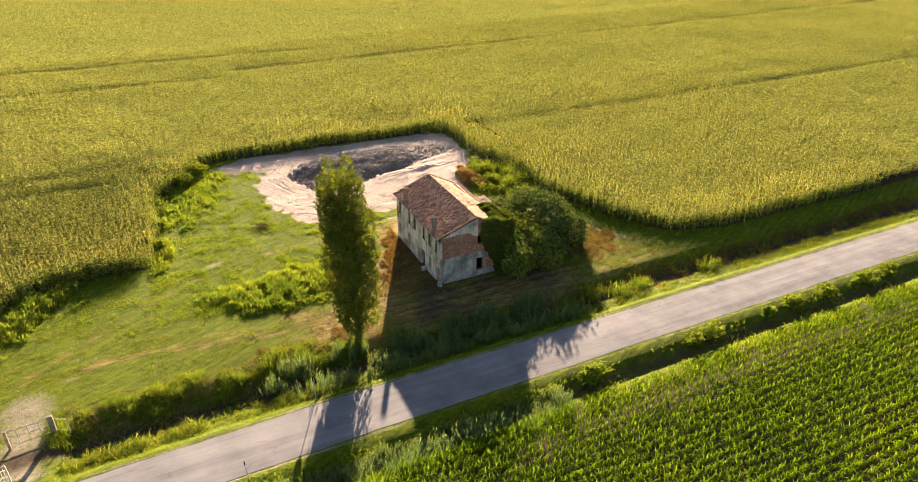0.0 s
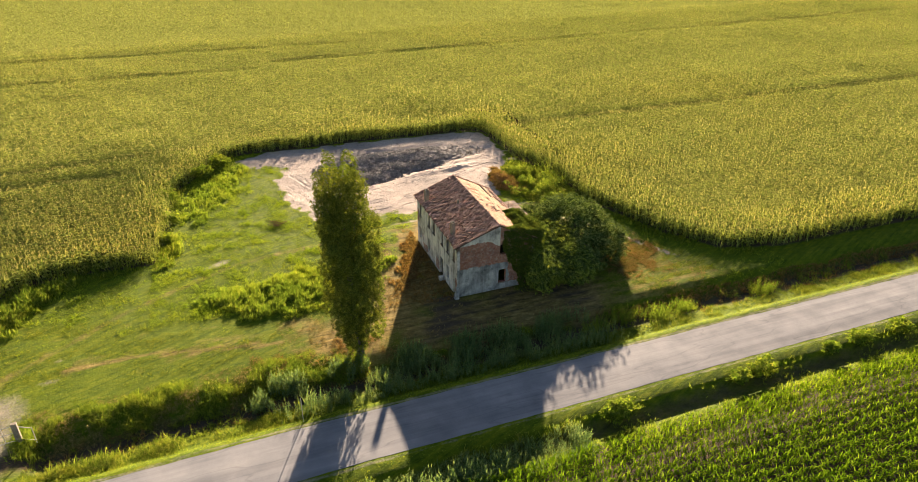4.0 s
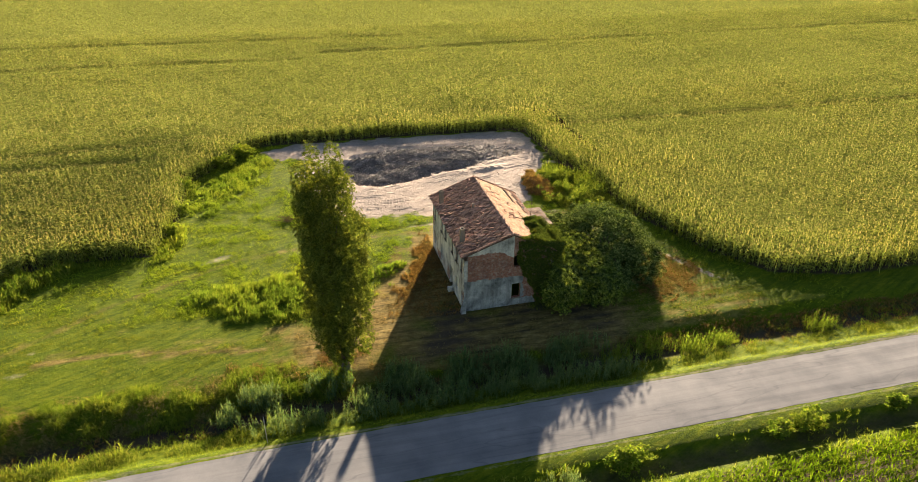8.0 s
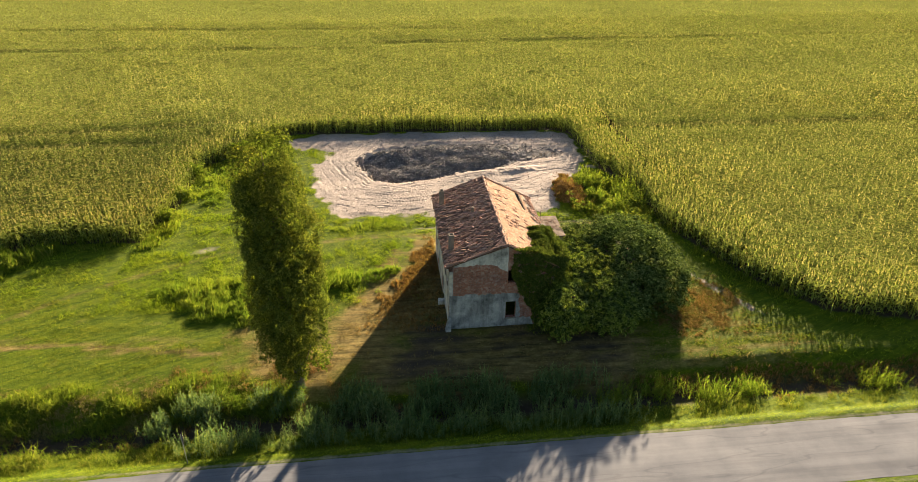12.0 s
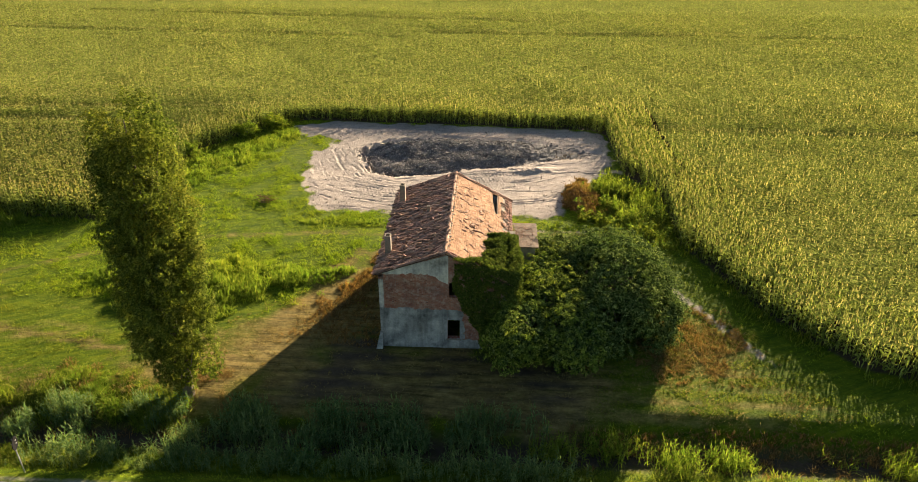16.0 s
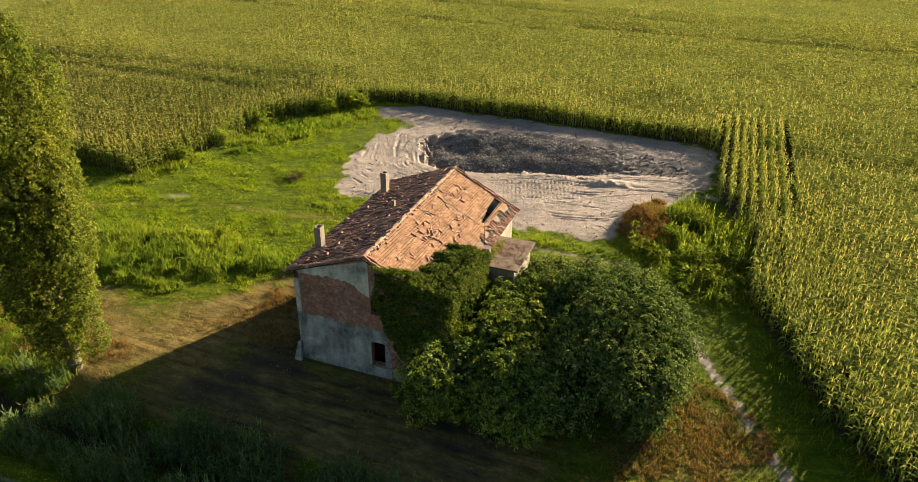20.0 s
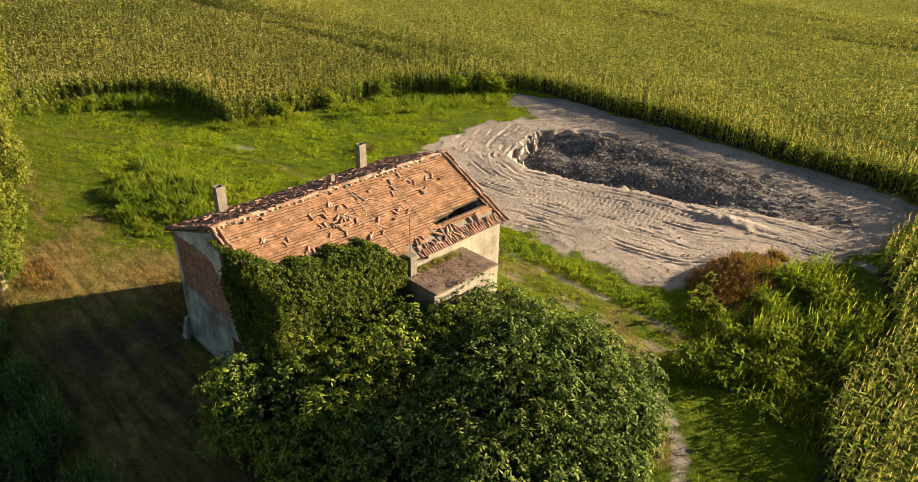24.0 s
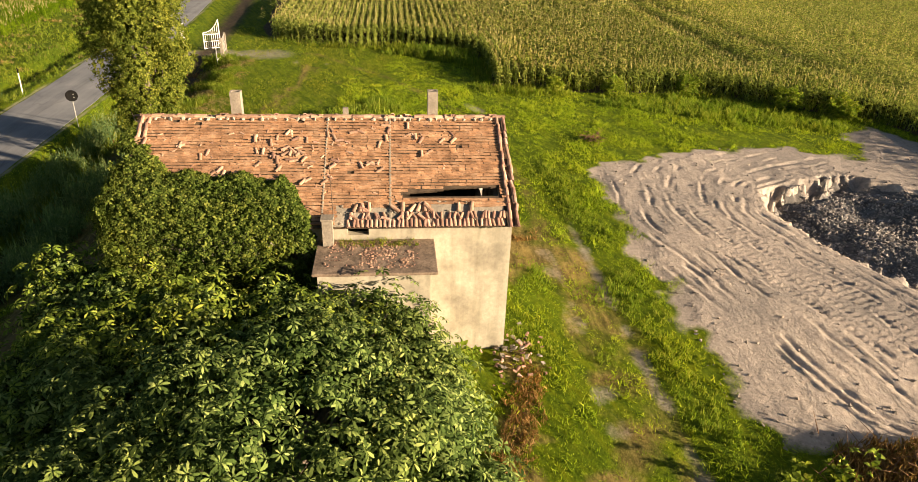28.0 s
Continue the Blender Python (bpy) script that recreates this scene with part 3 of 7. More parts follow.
def build_ground():
    xs = axis([(-3000, -400, 400), (-400, -80, 16), (-80, -48, 2), (-48, -19, 0.7), (-19, -13, 0.25), (-13, 15, 0.11), (15, 24, 0.25), (24, 48, 0.6), (48, 100, 2), (100, 420, 16), (420, 3000, 430)])
    ys = axis([(-3000, -200, 400), (-200, -45, 12), (-45, -26, 1.2), (-26, -6, 0.4), (-6, 20, 0.6), (20, 21.6, 0.3), (21.6, 39.5, 0.11), (39.5, 51, 0.3), (51, 70, 1.5), (70, 420, 14), (420, 3000, 430)])
    gx, gy = np.meshgrid(xs, ys)
    gz = ground_height(gx, gy)
    v = np.stack([gx, gy, gz], -1).reshape(-1, 3)
    nx, ny = len(xs), len(ys)
    i = (np.arange(ny - 1)[:, None] * nx + np.arange(nx - 1)[None]).ravel()
    f = np.stack([i, i + 1, i + nx + 1, i + nx], -1)
    me = mesh_of("ground", v, f, M_GROUND, smooth=True)
    x, y = v[:, 0], v[:, 1]
    z1 = np.zeros((len(v), 4), np.float32)
    z1[:, 3] = 1
    ss = np.where(inside(SAND, x, y), 1, -1) * from_edge(SAND, x, y)
    ss = ss + 0.65 * wave2(x, y, 2.6, 33, 3)
    sand = smooth(-0.8, 0.8, ss)
    path = np.exp(-((from_line(FOOTPATH, x, y) / 0.35) ** 2)) * smooth(-2, 1, y) * smooth(16.5, 13, y)
    path = np.where((x > 16) & (x < 30), path, 0)
    drive = np.exp(-(((x + 43.3 + 0.05 * y) / (2.2 + 0.8 * wave2(x, y, 4, 38, 2))) ** 2)) * smooth(2, -3, y) * smooth(-13.5, -12, y) * 0.62
    bare = 0.75 * np.exp(-(((x + 23.7) / 1.9) ** 2 + ((y - 16.3 - 0.4 * (x + 23.7)) / 0.6) ** 2))
    for bx, by, bw in ((-39.4, -0.1, 1.3), (-39.0, 3.2, 0.9), (-37.6, 1.0, 0.7)):
        bare = np.maximum(bare, 0.5 * np.exp(-(((x - bx) / bw) ** 2 + ((y - by) / (0.5 * bw)) ** 2)))
    back = sum((0.44 + 0.25 * wave2(x, y, 1.6, 37, 2)) * np.exp(-(((y - q) / 0.45) ** 2)) for q in (17.1, 19.1)) * smooth(-5, 1, x) * smooth(23, 18, x)
    verge = 0.5 * np.exp(-(((np.abs(y - road_mid(x)) - 2.95) / 0.25) ** 2))
    z1[:, 0] = np.clip(np.maximum.reduce([sand, path * (0.85 + 0.25 * wave2(x, y, 1.5, 40, 2)), drive, bare, back, verge]), 0, 1)
    ds = np.where(inside(DRYZONE, x, y), 1, -1) * from_edge(DRYZONE, x, y)
    trod = (0.55 + 0.2 * wave2(x, y, 1.6, 42, 2)) * smooth(2.2, 0.8, np.abs(y - 18.1)) * smooth(-8, 0, x) * smooth(25, 20, x)
    trod = np.maximum(trod, 0.5 * smooth(0.9, 0.2, from_line([(-43, 2), (-34, 9), (-22, 15.5), (-8, 17.5), (2, 17.5)], x, y)) * (x < 2) * (x > -44))
    trod = np.maximum(trod, 0.8 * smooth(0.7, 0.1, from_line([(-19.0, -1.4), (-24.8, -0.2), (-32.3, 1.4), (-38.5, 1.0)], x, y)))
    for q in (-2.0, -3.4, -5.2, -6.3):
        band = np.exp(-(((y - q - 0.05 * (x - 4) - 0.25 * wave2(x, y * 0, 6, 91, 2)) / 0.42) ** 2)) * smooth(-12, -6, x) * smooth(19, 13, x)
        trod = np.maximum(trod, (0.75 + 0.3 * wave2(x, y, 2.5, 92, 2)) * band)
    litter = 0.8 * smooth(1.1, 0.2, from_line([(9.6, 14.5), (13, 13.8), (18, 12.9)], x, y) + 0.4 * wave2(x, y, 1.5, 39, 2))
    trod = np.maximum(trod, litter)
    trod = np.maximum(trod, (0.7 + 0.25 * wave2(x, y, 1.5, 93, 2)) * smooth(1.3, 0.5, from_line([(16.6, 16.2), (19.3, 13.0), (21.6, 10.6)], x, y)))
    # mown swaths west of the poplar and over the yard in the east
    mown = [(-46, 8), (-36, 9.5), (-28, 5.5), (-18, 2.8), (-12, -1), (-15, -4), (-30, -2.6), (-45, -2.5)]
    dm = np.where(inside(mown, x, y), 1, -1) * from_edge(mown, x, y) + 0.8 * wave2(x, y, 4, 43, 2)
    swath = smooth(-0.6, 1.2, dm) * (0.16 + 0.10 * np.sin((y + 0.12 * x + 0.006 * (x + 28) ** 2) * 2 * np.pi / 2.3) + 0.12 * wave2(x * 0.3, y, 1.8, 44, 2))
    trod = np.maximum(trod, swath)
    z1[:, 1] = np.maximum(smooth(-2.2, 2.2, ds + 1.4 * wave2(x, y, 3, 35, 2)) * (0.80 + 0.25 * wave2(x, y, 5, 31, 3)) * (1 - smooth(12.5, 18.5, x + 1.2 * wave2(x, y, 3, 90, 2)) * (0.56 - 0.24 * np.sin((y + 0.02 * x) * 2 * np.pi / 1.55) * (y < -1.5))), trod + 0.15 * wave2(x, y, 2, 36, 2) * (trod > 0.1))
    dc = np.where(inside(CLEARING, x, y), -1, 1) * from_edge(CLEARING, x, y)
    corn = smooth(-0.3, 0.5, dc)
    off = y - road_mid(x)
    corn = np.where((off > -7.5 - 0.4 * np.maximum(0, -24 - x)) & (off < 12.0), 0, corn)
    pitz = np.where(inside(PIT, x, y), smooth(0.3, 1.4, from_edge(PIT, x, y)) * 0.4, 0)
    # brown yard earth, its dark soil painted in where the house's shade falls
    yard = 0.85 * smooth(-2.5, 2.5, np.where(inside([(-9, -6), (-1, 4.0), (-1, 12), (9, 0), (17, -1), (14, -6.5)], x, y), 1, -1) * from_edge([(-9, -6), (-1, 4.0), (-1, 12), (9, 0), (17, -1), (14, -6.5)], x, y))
    spoil = 0.62 * np.exp(-(((x - 16.5) / 5.0) ** 2 + ((y - 40.5) / 3.2) ** 2)) * (0.8 + 0.5 * wave2(x * 0.5, y, 3, 45, 3))
    spoil = np.where(sand > 0.5, spoil, 0)
    ditch = 0.8 * np.exp(-(((off - 7.6) / 1.5) ** 2)) + 0.6 * np.exp(-(((off + 5.6) / 1.2) ** 2))
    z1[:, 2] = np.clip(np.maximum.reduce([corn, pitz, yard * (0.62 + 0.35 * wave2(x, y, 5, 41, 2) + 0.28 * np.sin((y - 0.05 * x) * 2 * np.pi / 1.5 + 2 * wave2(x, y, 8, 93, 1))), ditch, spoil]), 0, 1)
    layer = me.color_attributes.new("zone", "FLOAT_COLOR", "POINT")
    layer.data.foreach_set("color", z1.ravel())
    return tagged(new("ground", me), "grass, dry earth and pale clay sand between maize fields", "ground", kind="structure")


ground = build_ground()


def build_road():
    xs = axis([(-420, -80, 20), (-80, 100, 1.0), (100, 500, 20)])
    rows = [(-2.78, -0.10), (-2.72, 0.0), (-1.4, 0.035), (0.0, 0.05), (1.4, 0.035), (2.72, 0.0), (2.78, -0.10)]
    v, f = [], []
    for x in xs:
        for k, (o, z) in enumerate(rows):
            rag = 0.03 * math.sin(x * 1.7 + k) + 0.025 * math.sin(x * 0.43 + 2 * k) if abs(o) > 2 else 0.0
            v.append((x, float(road_mid(x)) + o + rag, 0.20 + z))
    n = len(rows)
    for i in range(len(xs) - 1):
        for k in range(n - 1):
            a = i * n + k
            f.append((a, a + n, a + n + 1, a + 1))
    ob = new("road", mesh_of("road", v, f, M_ASPHALT))
    return tagged(ob, "narrow country road of worn pale asphalt", "road", kind="structure")


road = build_road()

# ---- maize ----
rng = np.random.RandomState(5)
FULL = [maize(rng, 8, 2, 2.25, 2, True, 0.2, 0.66, 0.12) for _ in range(5)]
MID = [maize(rng, 6, 1, 2.25, 1, False, 1.25, 0.60, 0.12, 0.25 + 0.08 * (k % 4)) for k in range(8)]
FAR = [maize(rng, 5, 1, 2.25, 1, False, 1.2, 0.70, 0.18, 0.25 + 0.1 * (k % 3)) for k in range(6)]


def field_points(rng, x0, x1, y0, y1, gap, step, along="x", loose=0.5):
    if along == "x":
        ry = np.arange(y0, y1, gap)
        rx = np.arange(x0, x1, step)
        x, y = np.meshgrid(rx, ry)
        x, y = x + rng.uniform(-step, step, x.shape) * loose, y + rng.normal(0, 0.05, y.shape)
    else:
        rx = np.arange(x0, x1, gap)
        ry = np.arange(y0, y1, step)
        x, y = np.meshgrid(rx, ry)
        x, y = x + rng.normal(0, 0.05, x.shape), y + rng.uniform(-step, step, y.shape) * loose
    return x.ravel(), y.ravel()


def in_north_field(x, y):
    ok = ~inside(CLEARING, x, y) & (y > -12)
    return ok


def headland(x, y):
    return (x > 22.5) & (x < 29.2) & (y > 30) & (y < 55)


def crop(x, y):
    """Height of the crop, uneven over the field."""
    h = 1.0 + 0.07 * wave2(x, y, 30, 21, 2) + 0.05 * wave2(x, y, 6, 22, 2)
    # wheel lanes of the sprayer, where the plants are bent and short
    for lane, drift, start, end in ((98.2, -0.045, -400, -6), (103.4, 0.012, -6, 230), (45.4, 0.0, 26, 230), (54.6, 0.095, -90, -21), (117.5, -0.06, -90, 20), (44.6, 0.0, -100, -30)):
        off = y - lane - drift * x - 0.4 * wave2(x, y * 0, 40, 23, 1)
        h = h - 0.46 * smooth(end, end - 8, x) * np.exp(-((off / 0.85) ** 2)) * (x > start) * np.clip(0.85 + 0.35 * wave2(x, y, 14, 26, 2), 0.3, 1.1)
    return h


def thick(x, y):
    """Share of fully leaved plants, less with the distance from the lot."""
    return smooth(84, 40, y) * smooth(112, 60, x) * smooth(-88, -54, x)


def build_maize():
    rng = np.random.RandomState(11)
    x, y = field_points(rng, -88, 112, -4, 84, 0.78, 0.24)
    y = y + rng.normal(0, 1, len(y)) * np.interp(x, [-30, -10], [0.03, 0.2])
    fade = thick(x, y) > rng.uniform(0, 1, len(x))
    x, y = x[fade], y[fade]
    x2, y2 = field_points(rng, 23.0, 29.2, 30, 55, 0.9, 0.22, "y")
    keep = in_north_field(x, y) & ~headland(x, y)
    keep2 = in_north_field(x2, y2)
    x, y = np.concatenate([x[keep], x2[keep2]]), np.concatenate([y[keep], y2[keep2]])
    d = from_edge(CLEARING, x, y)
    near = (d < 4.2) | headland(x, y) | ((d < 7.0) & (x > 22) & (y < 40))
    near &= (x < 75) & (x > -66)
    # gaps in the stand at the edge
    near &= (d > 0.35) | (rng.uniform(0, 1, len(d)) < 0.6)
    sel = np.where(near)[0]
    v, f, m = place(rng, FULL, x[sel], y[sel], ground_height(x[sel], y[sel]), crop(x[sel], y[sel]) * rng.uniform(0.86, 1.1, len(sel)), None, 0.06)
    stuff("maize_edge", v, f, [M_CORN, M_TASSEL], "tasselled maize plants along the field's edge, yellowing leaves", "maize", m)
    rest = np.where(~near & ((d > 4.0) | (x > 75) | (x < -66)))[0]
    v, f, m = place(rng, MID, x[rest], y[rest], np.zeros(len(rest)), crop(x[rest], y[rest]) * rng.uniform(0.86, 1.1, len(rest)), None, 0.05)
    stuff("maize_field", v, f, [M_CORN, M_TASSEL], "wide field of tasselled maize in even rows", "maize", m)
    # farther off, fewer and broader plants
    xs, ys = [], []
    for (x0, x1, y0, y1, gap, step) in ((-115, 206, 38, 128, 0.78, 0.56), (-150, 300, 128, 225, 1.4, 1.0), (-110, -52, -6, 38, 0.78, 0.5), (58, 190, -4, 38, 0.78, 0.66), (190, 206, -4, 38, 0.9, 0.8), (206, 330, -4, 128, 1.0, 0.9)):
        x, y = field_points(rng, x0, x1, y0, y1, gap, step)
        k = in_north_field(x, y) & (thick(x, y) < rng.uniform(0, 1, len(x)))
        xs.append(x[k]), ys.append(y[k])
    x, y = np.concatenate(xs), np.concatenate(ys)
    v, f, m = place(rng, FAR, x, y, np.zeros(len(x)), crop(x, y) * rng.uniform(0.85, 1.12, len(x)), None, 0.05)
    stuff("maize_field", v, f, [M_CORN, M_TASSEL], "distant maize field reaching to the horizon", "maize", m)


def build_canopy():
    """The closed leaf layer under the tops of the maize, with the shade between plants in its colour."""
    xs = axis([(-900, -180, 60), (-180, -80, 3), (-80, 105, 1.5), (105, 340, 5), (340, 1500, 80)])
    ys = axis([(-4.0, 60, 0.39), (60, 125, 0.8), (125, 240, 1.6), (240, 1600, 80)])
    gx, gy = np.meshgrid(xs, ys)
    row = np.cos(2 * np.pi * (gy + 4) / 0.78)
    gz = crop(gx, gy) * (1.3 + (0.03 * (gy < 59) + 0.27 * smooth(-18, -30, gx) * smooth(58, 30, gy)) * row + np.where(gy < 60, 0.012, 0.04) * np.random.RandomState(3).normal(0, 1, gx.shape))
    v = np.stack([gx, gy, gz], -1).reshape(-1, 3)
    nx, ny = len(xs), len(ys)
    i = (np.arange(ny - 1)[:, None] * nx + np.arange(nx - 1)[None]).ravel()
    f = np.stack([i, i + 1, i + nx + 1, i + nx], -1)
    c = v[f].mean(1)
    keep = in_north_field(c[:, 0], c[:, 1]) & (from_edge(CLEARING, c[:, 0], c[:, 1]) > 1.7) & ~headland(c[:, 0], c[:, 1])
    f = f[keep]
    used = np.unique(f)
    back = np.full(len(v), -1)
    back[used] = np.arange(len(used))
    stuff("maize_canopy", v[used], back[f], M_CANOPY, "closed layer of lower maize leaves in the field, toned dark as shade", "maize")


# darker than the maize leaf: shade of the gaps is painted into it
M_CANOPY = mottled("maize canopy", [(0.3, (0.118, 0.139, 0.032)), (0.5, (0.204, 0.23, 0.05)), (0.72, (0.30, 0.312, 0.07))], 1.6, 14, 1.0, 0.0, 1.0, 0.15)
build_maize()
build_canopy()


def build_south_field():
    rng = np.random.RandomState(17)
    x, y = field_points(rng, -70, 85, -46, -24.0, 0.84, 0.20)
    off = y - road_mid(x)
    k = off < -8.2 + 0.25 * wave2(x, y, 9, 6, 2) - 0.4 * np.maximum(0, -24 - x)
    k &= (y > -38) | (x > -5)
    x, y = x[k], y[k]
    young = [maize(rng, 7, 2, 1.5, 0, False, 0.5, 0.58, 0.085, 0.75) for _ in range(6)]
    v, f, m = place(rng, young, x, y, ground_height(x, y), rng.uniform(0.85, 1.12, len(x)), None, 0.06)
    stuff("maize_field", v, f, [M_YOUNG], "fresh green maize in close rows beside the road", "maize", m)
    xs, ys = [], []
    for x0, x1, y0, y1, step in ((-70, -5, -46, -38, 0.5), (-95, 110, -86, -46, 1.1)):
        x, y = field_points(rng, x0, x1, y0, y1, 0.84, step)
        xs.append(x), ys.append(y)
    x, y = np.concatenate(xs), np.concatenate(ys)
    low = [maize(rng, 5, 1, 1.5, 0, False, 0.4, 0.75, 0.2, 0.45) for _ in range(5)]
    v, f, m = place(rng, low, x, y, np.zeros(len(x)), rng.uniform(0.85, 1.12, len(x)), None, 0.06)
    stuff("maize_field", v, f, [M_YOUNG], "fresh green maize in the field south of the road", "maize", m)


build_south_field()

from mathutils.geometry import tessellate_polygon

# ---- the house ----
W, L0, L1 = 9.1, 0.2, 13.8
EAVE_W, EAVE_E, RIDGE, RIDGE_X = 6.30, 5.75, 8.05, 4.7


def wall_with_openings(parent, name, a, b, height, thick, openings, material, label=""):
    """An upright wall from a to b with openings (start, end, sill, head); the body is on its left side."""
    a, b = Vector((*a, 0)), Vector((*b, 0))
    run = (b - a).length
    d = (b - a).normalized()
    turn = Matrix(((d.x, -d.y, 0, a.x), (d.y, d.x, 0, a.y), (0, 0, 1, 0), (0, 0, 0, 1)))
    bm = bmesh.new()
    cuts = sorted({0.0, run, *[o[0] for o in openings], *[o[1] for o in openings]})
    for s, e in zip(cuts[:-1], cuts[1:]):
        holes = sorted([(o[2], o[3]) for o in openings if o[0] <= s + 1e-6 and o[1] >= e - 1e-6])
        z = -0.3
        for lo, hi in holes:
            if lo > z:
                box(bm, s, e, 0, thick, z, lo)
            z = hi
        box(bm, s, e, 0, thick, z, height)
    bmesh.ops.remove_doubles(bm, verts=bm.verts, dist=0.0005)
    bmesh.ops.transform(bm, matrix=turn, verts=bm.verts)
    return part(name, bm, material, parent, label), turn


def roof_z(x):
    return RIDGE + (RIDGE_X - x) / RIDGE_X * (EAVE_W - RIDGE) if x < RIDGE_X else RIDGE + (x - RIDGE_X) / (W - RIDGE_X) * (EAVE_E - RIDGE)


def gable(parent, y0, y1, material, label):
    bm = bmesh.new()
    pts = [(0, EAVE_E - 0.02), (W, EAVE_E - 0.02), (W, EAVE_E), (RIDGE_X, RIDGE), (0, EAVE_W)]
    lo = [bm.verts.new((x, y0, z)) for x, z in pts]
    hi = [bm.verts.new((x, y1, z)) for x, z in pts]
    bm.faces.new(lo)
    bm.faces.new(hi[::-1])
    for i in range(len(pts)):
        j = (i + 1) % len(pts)
        bm.faces.new((lo[j], lo[i], hi[i], hi[j]))
    bmesh.ops.recalc_face_normals(bm, faces=bm.faces)
    return part("gable", bm, material, parent, label)


def patch_sheet(parent, outline, plane, at, thick, material, name, label, seed, rag=0.12):
    """A coat of plaster with a torn outline, proud of the wall. plane 'y': outline in x, z; plane 'x': in y, z."""
    r = random.Random(seed)
    pts = []
    n = len(outline)
    for i in range(n):
        (x0, z0, torn), (x1, z1, _) = outline[i], outline[(i + 1) % n]
        steps = max(1, int(math.hypot(x1 - x0, z1 - z0) / 0.22)) if torn else 1
        for s in range(steps):
            u = s / steps
            j = rag if torn and s else 0
            pts.append((x0 + (x1 - x0) * u + r.uniform(-j, j), z0 + (z1 - z0) * u + r.uniform(-j, j)))
    bm = bmesh.new()
    conv = (lambda p, o: (p[0], at + o, p[1])) if plane == "y" else (lambda p, o: (at + o, p[0], p[1]))
    front = [bm.verts.new(conv(p, thick)) for p in pts]
    back = [bm.verts.new(conv(p, 0)) for p in pts]
    for tri in tessellate_polygon([[Vector((p[0], p[1], 0)) for p in pts]]):
        bm.faces.new([front[q] for q in tri])
    for i in range(len(pts)):
        j = (i + 1) % len(pts)
        bm.faces.new((front[i], front[j], back[j], back[i]))
    bmesh.ops.recalc_face_normals(bm, faces=bm.faces)
    return part(name, bm, material, parent, label)


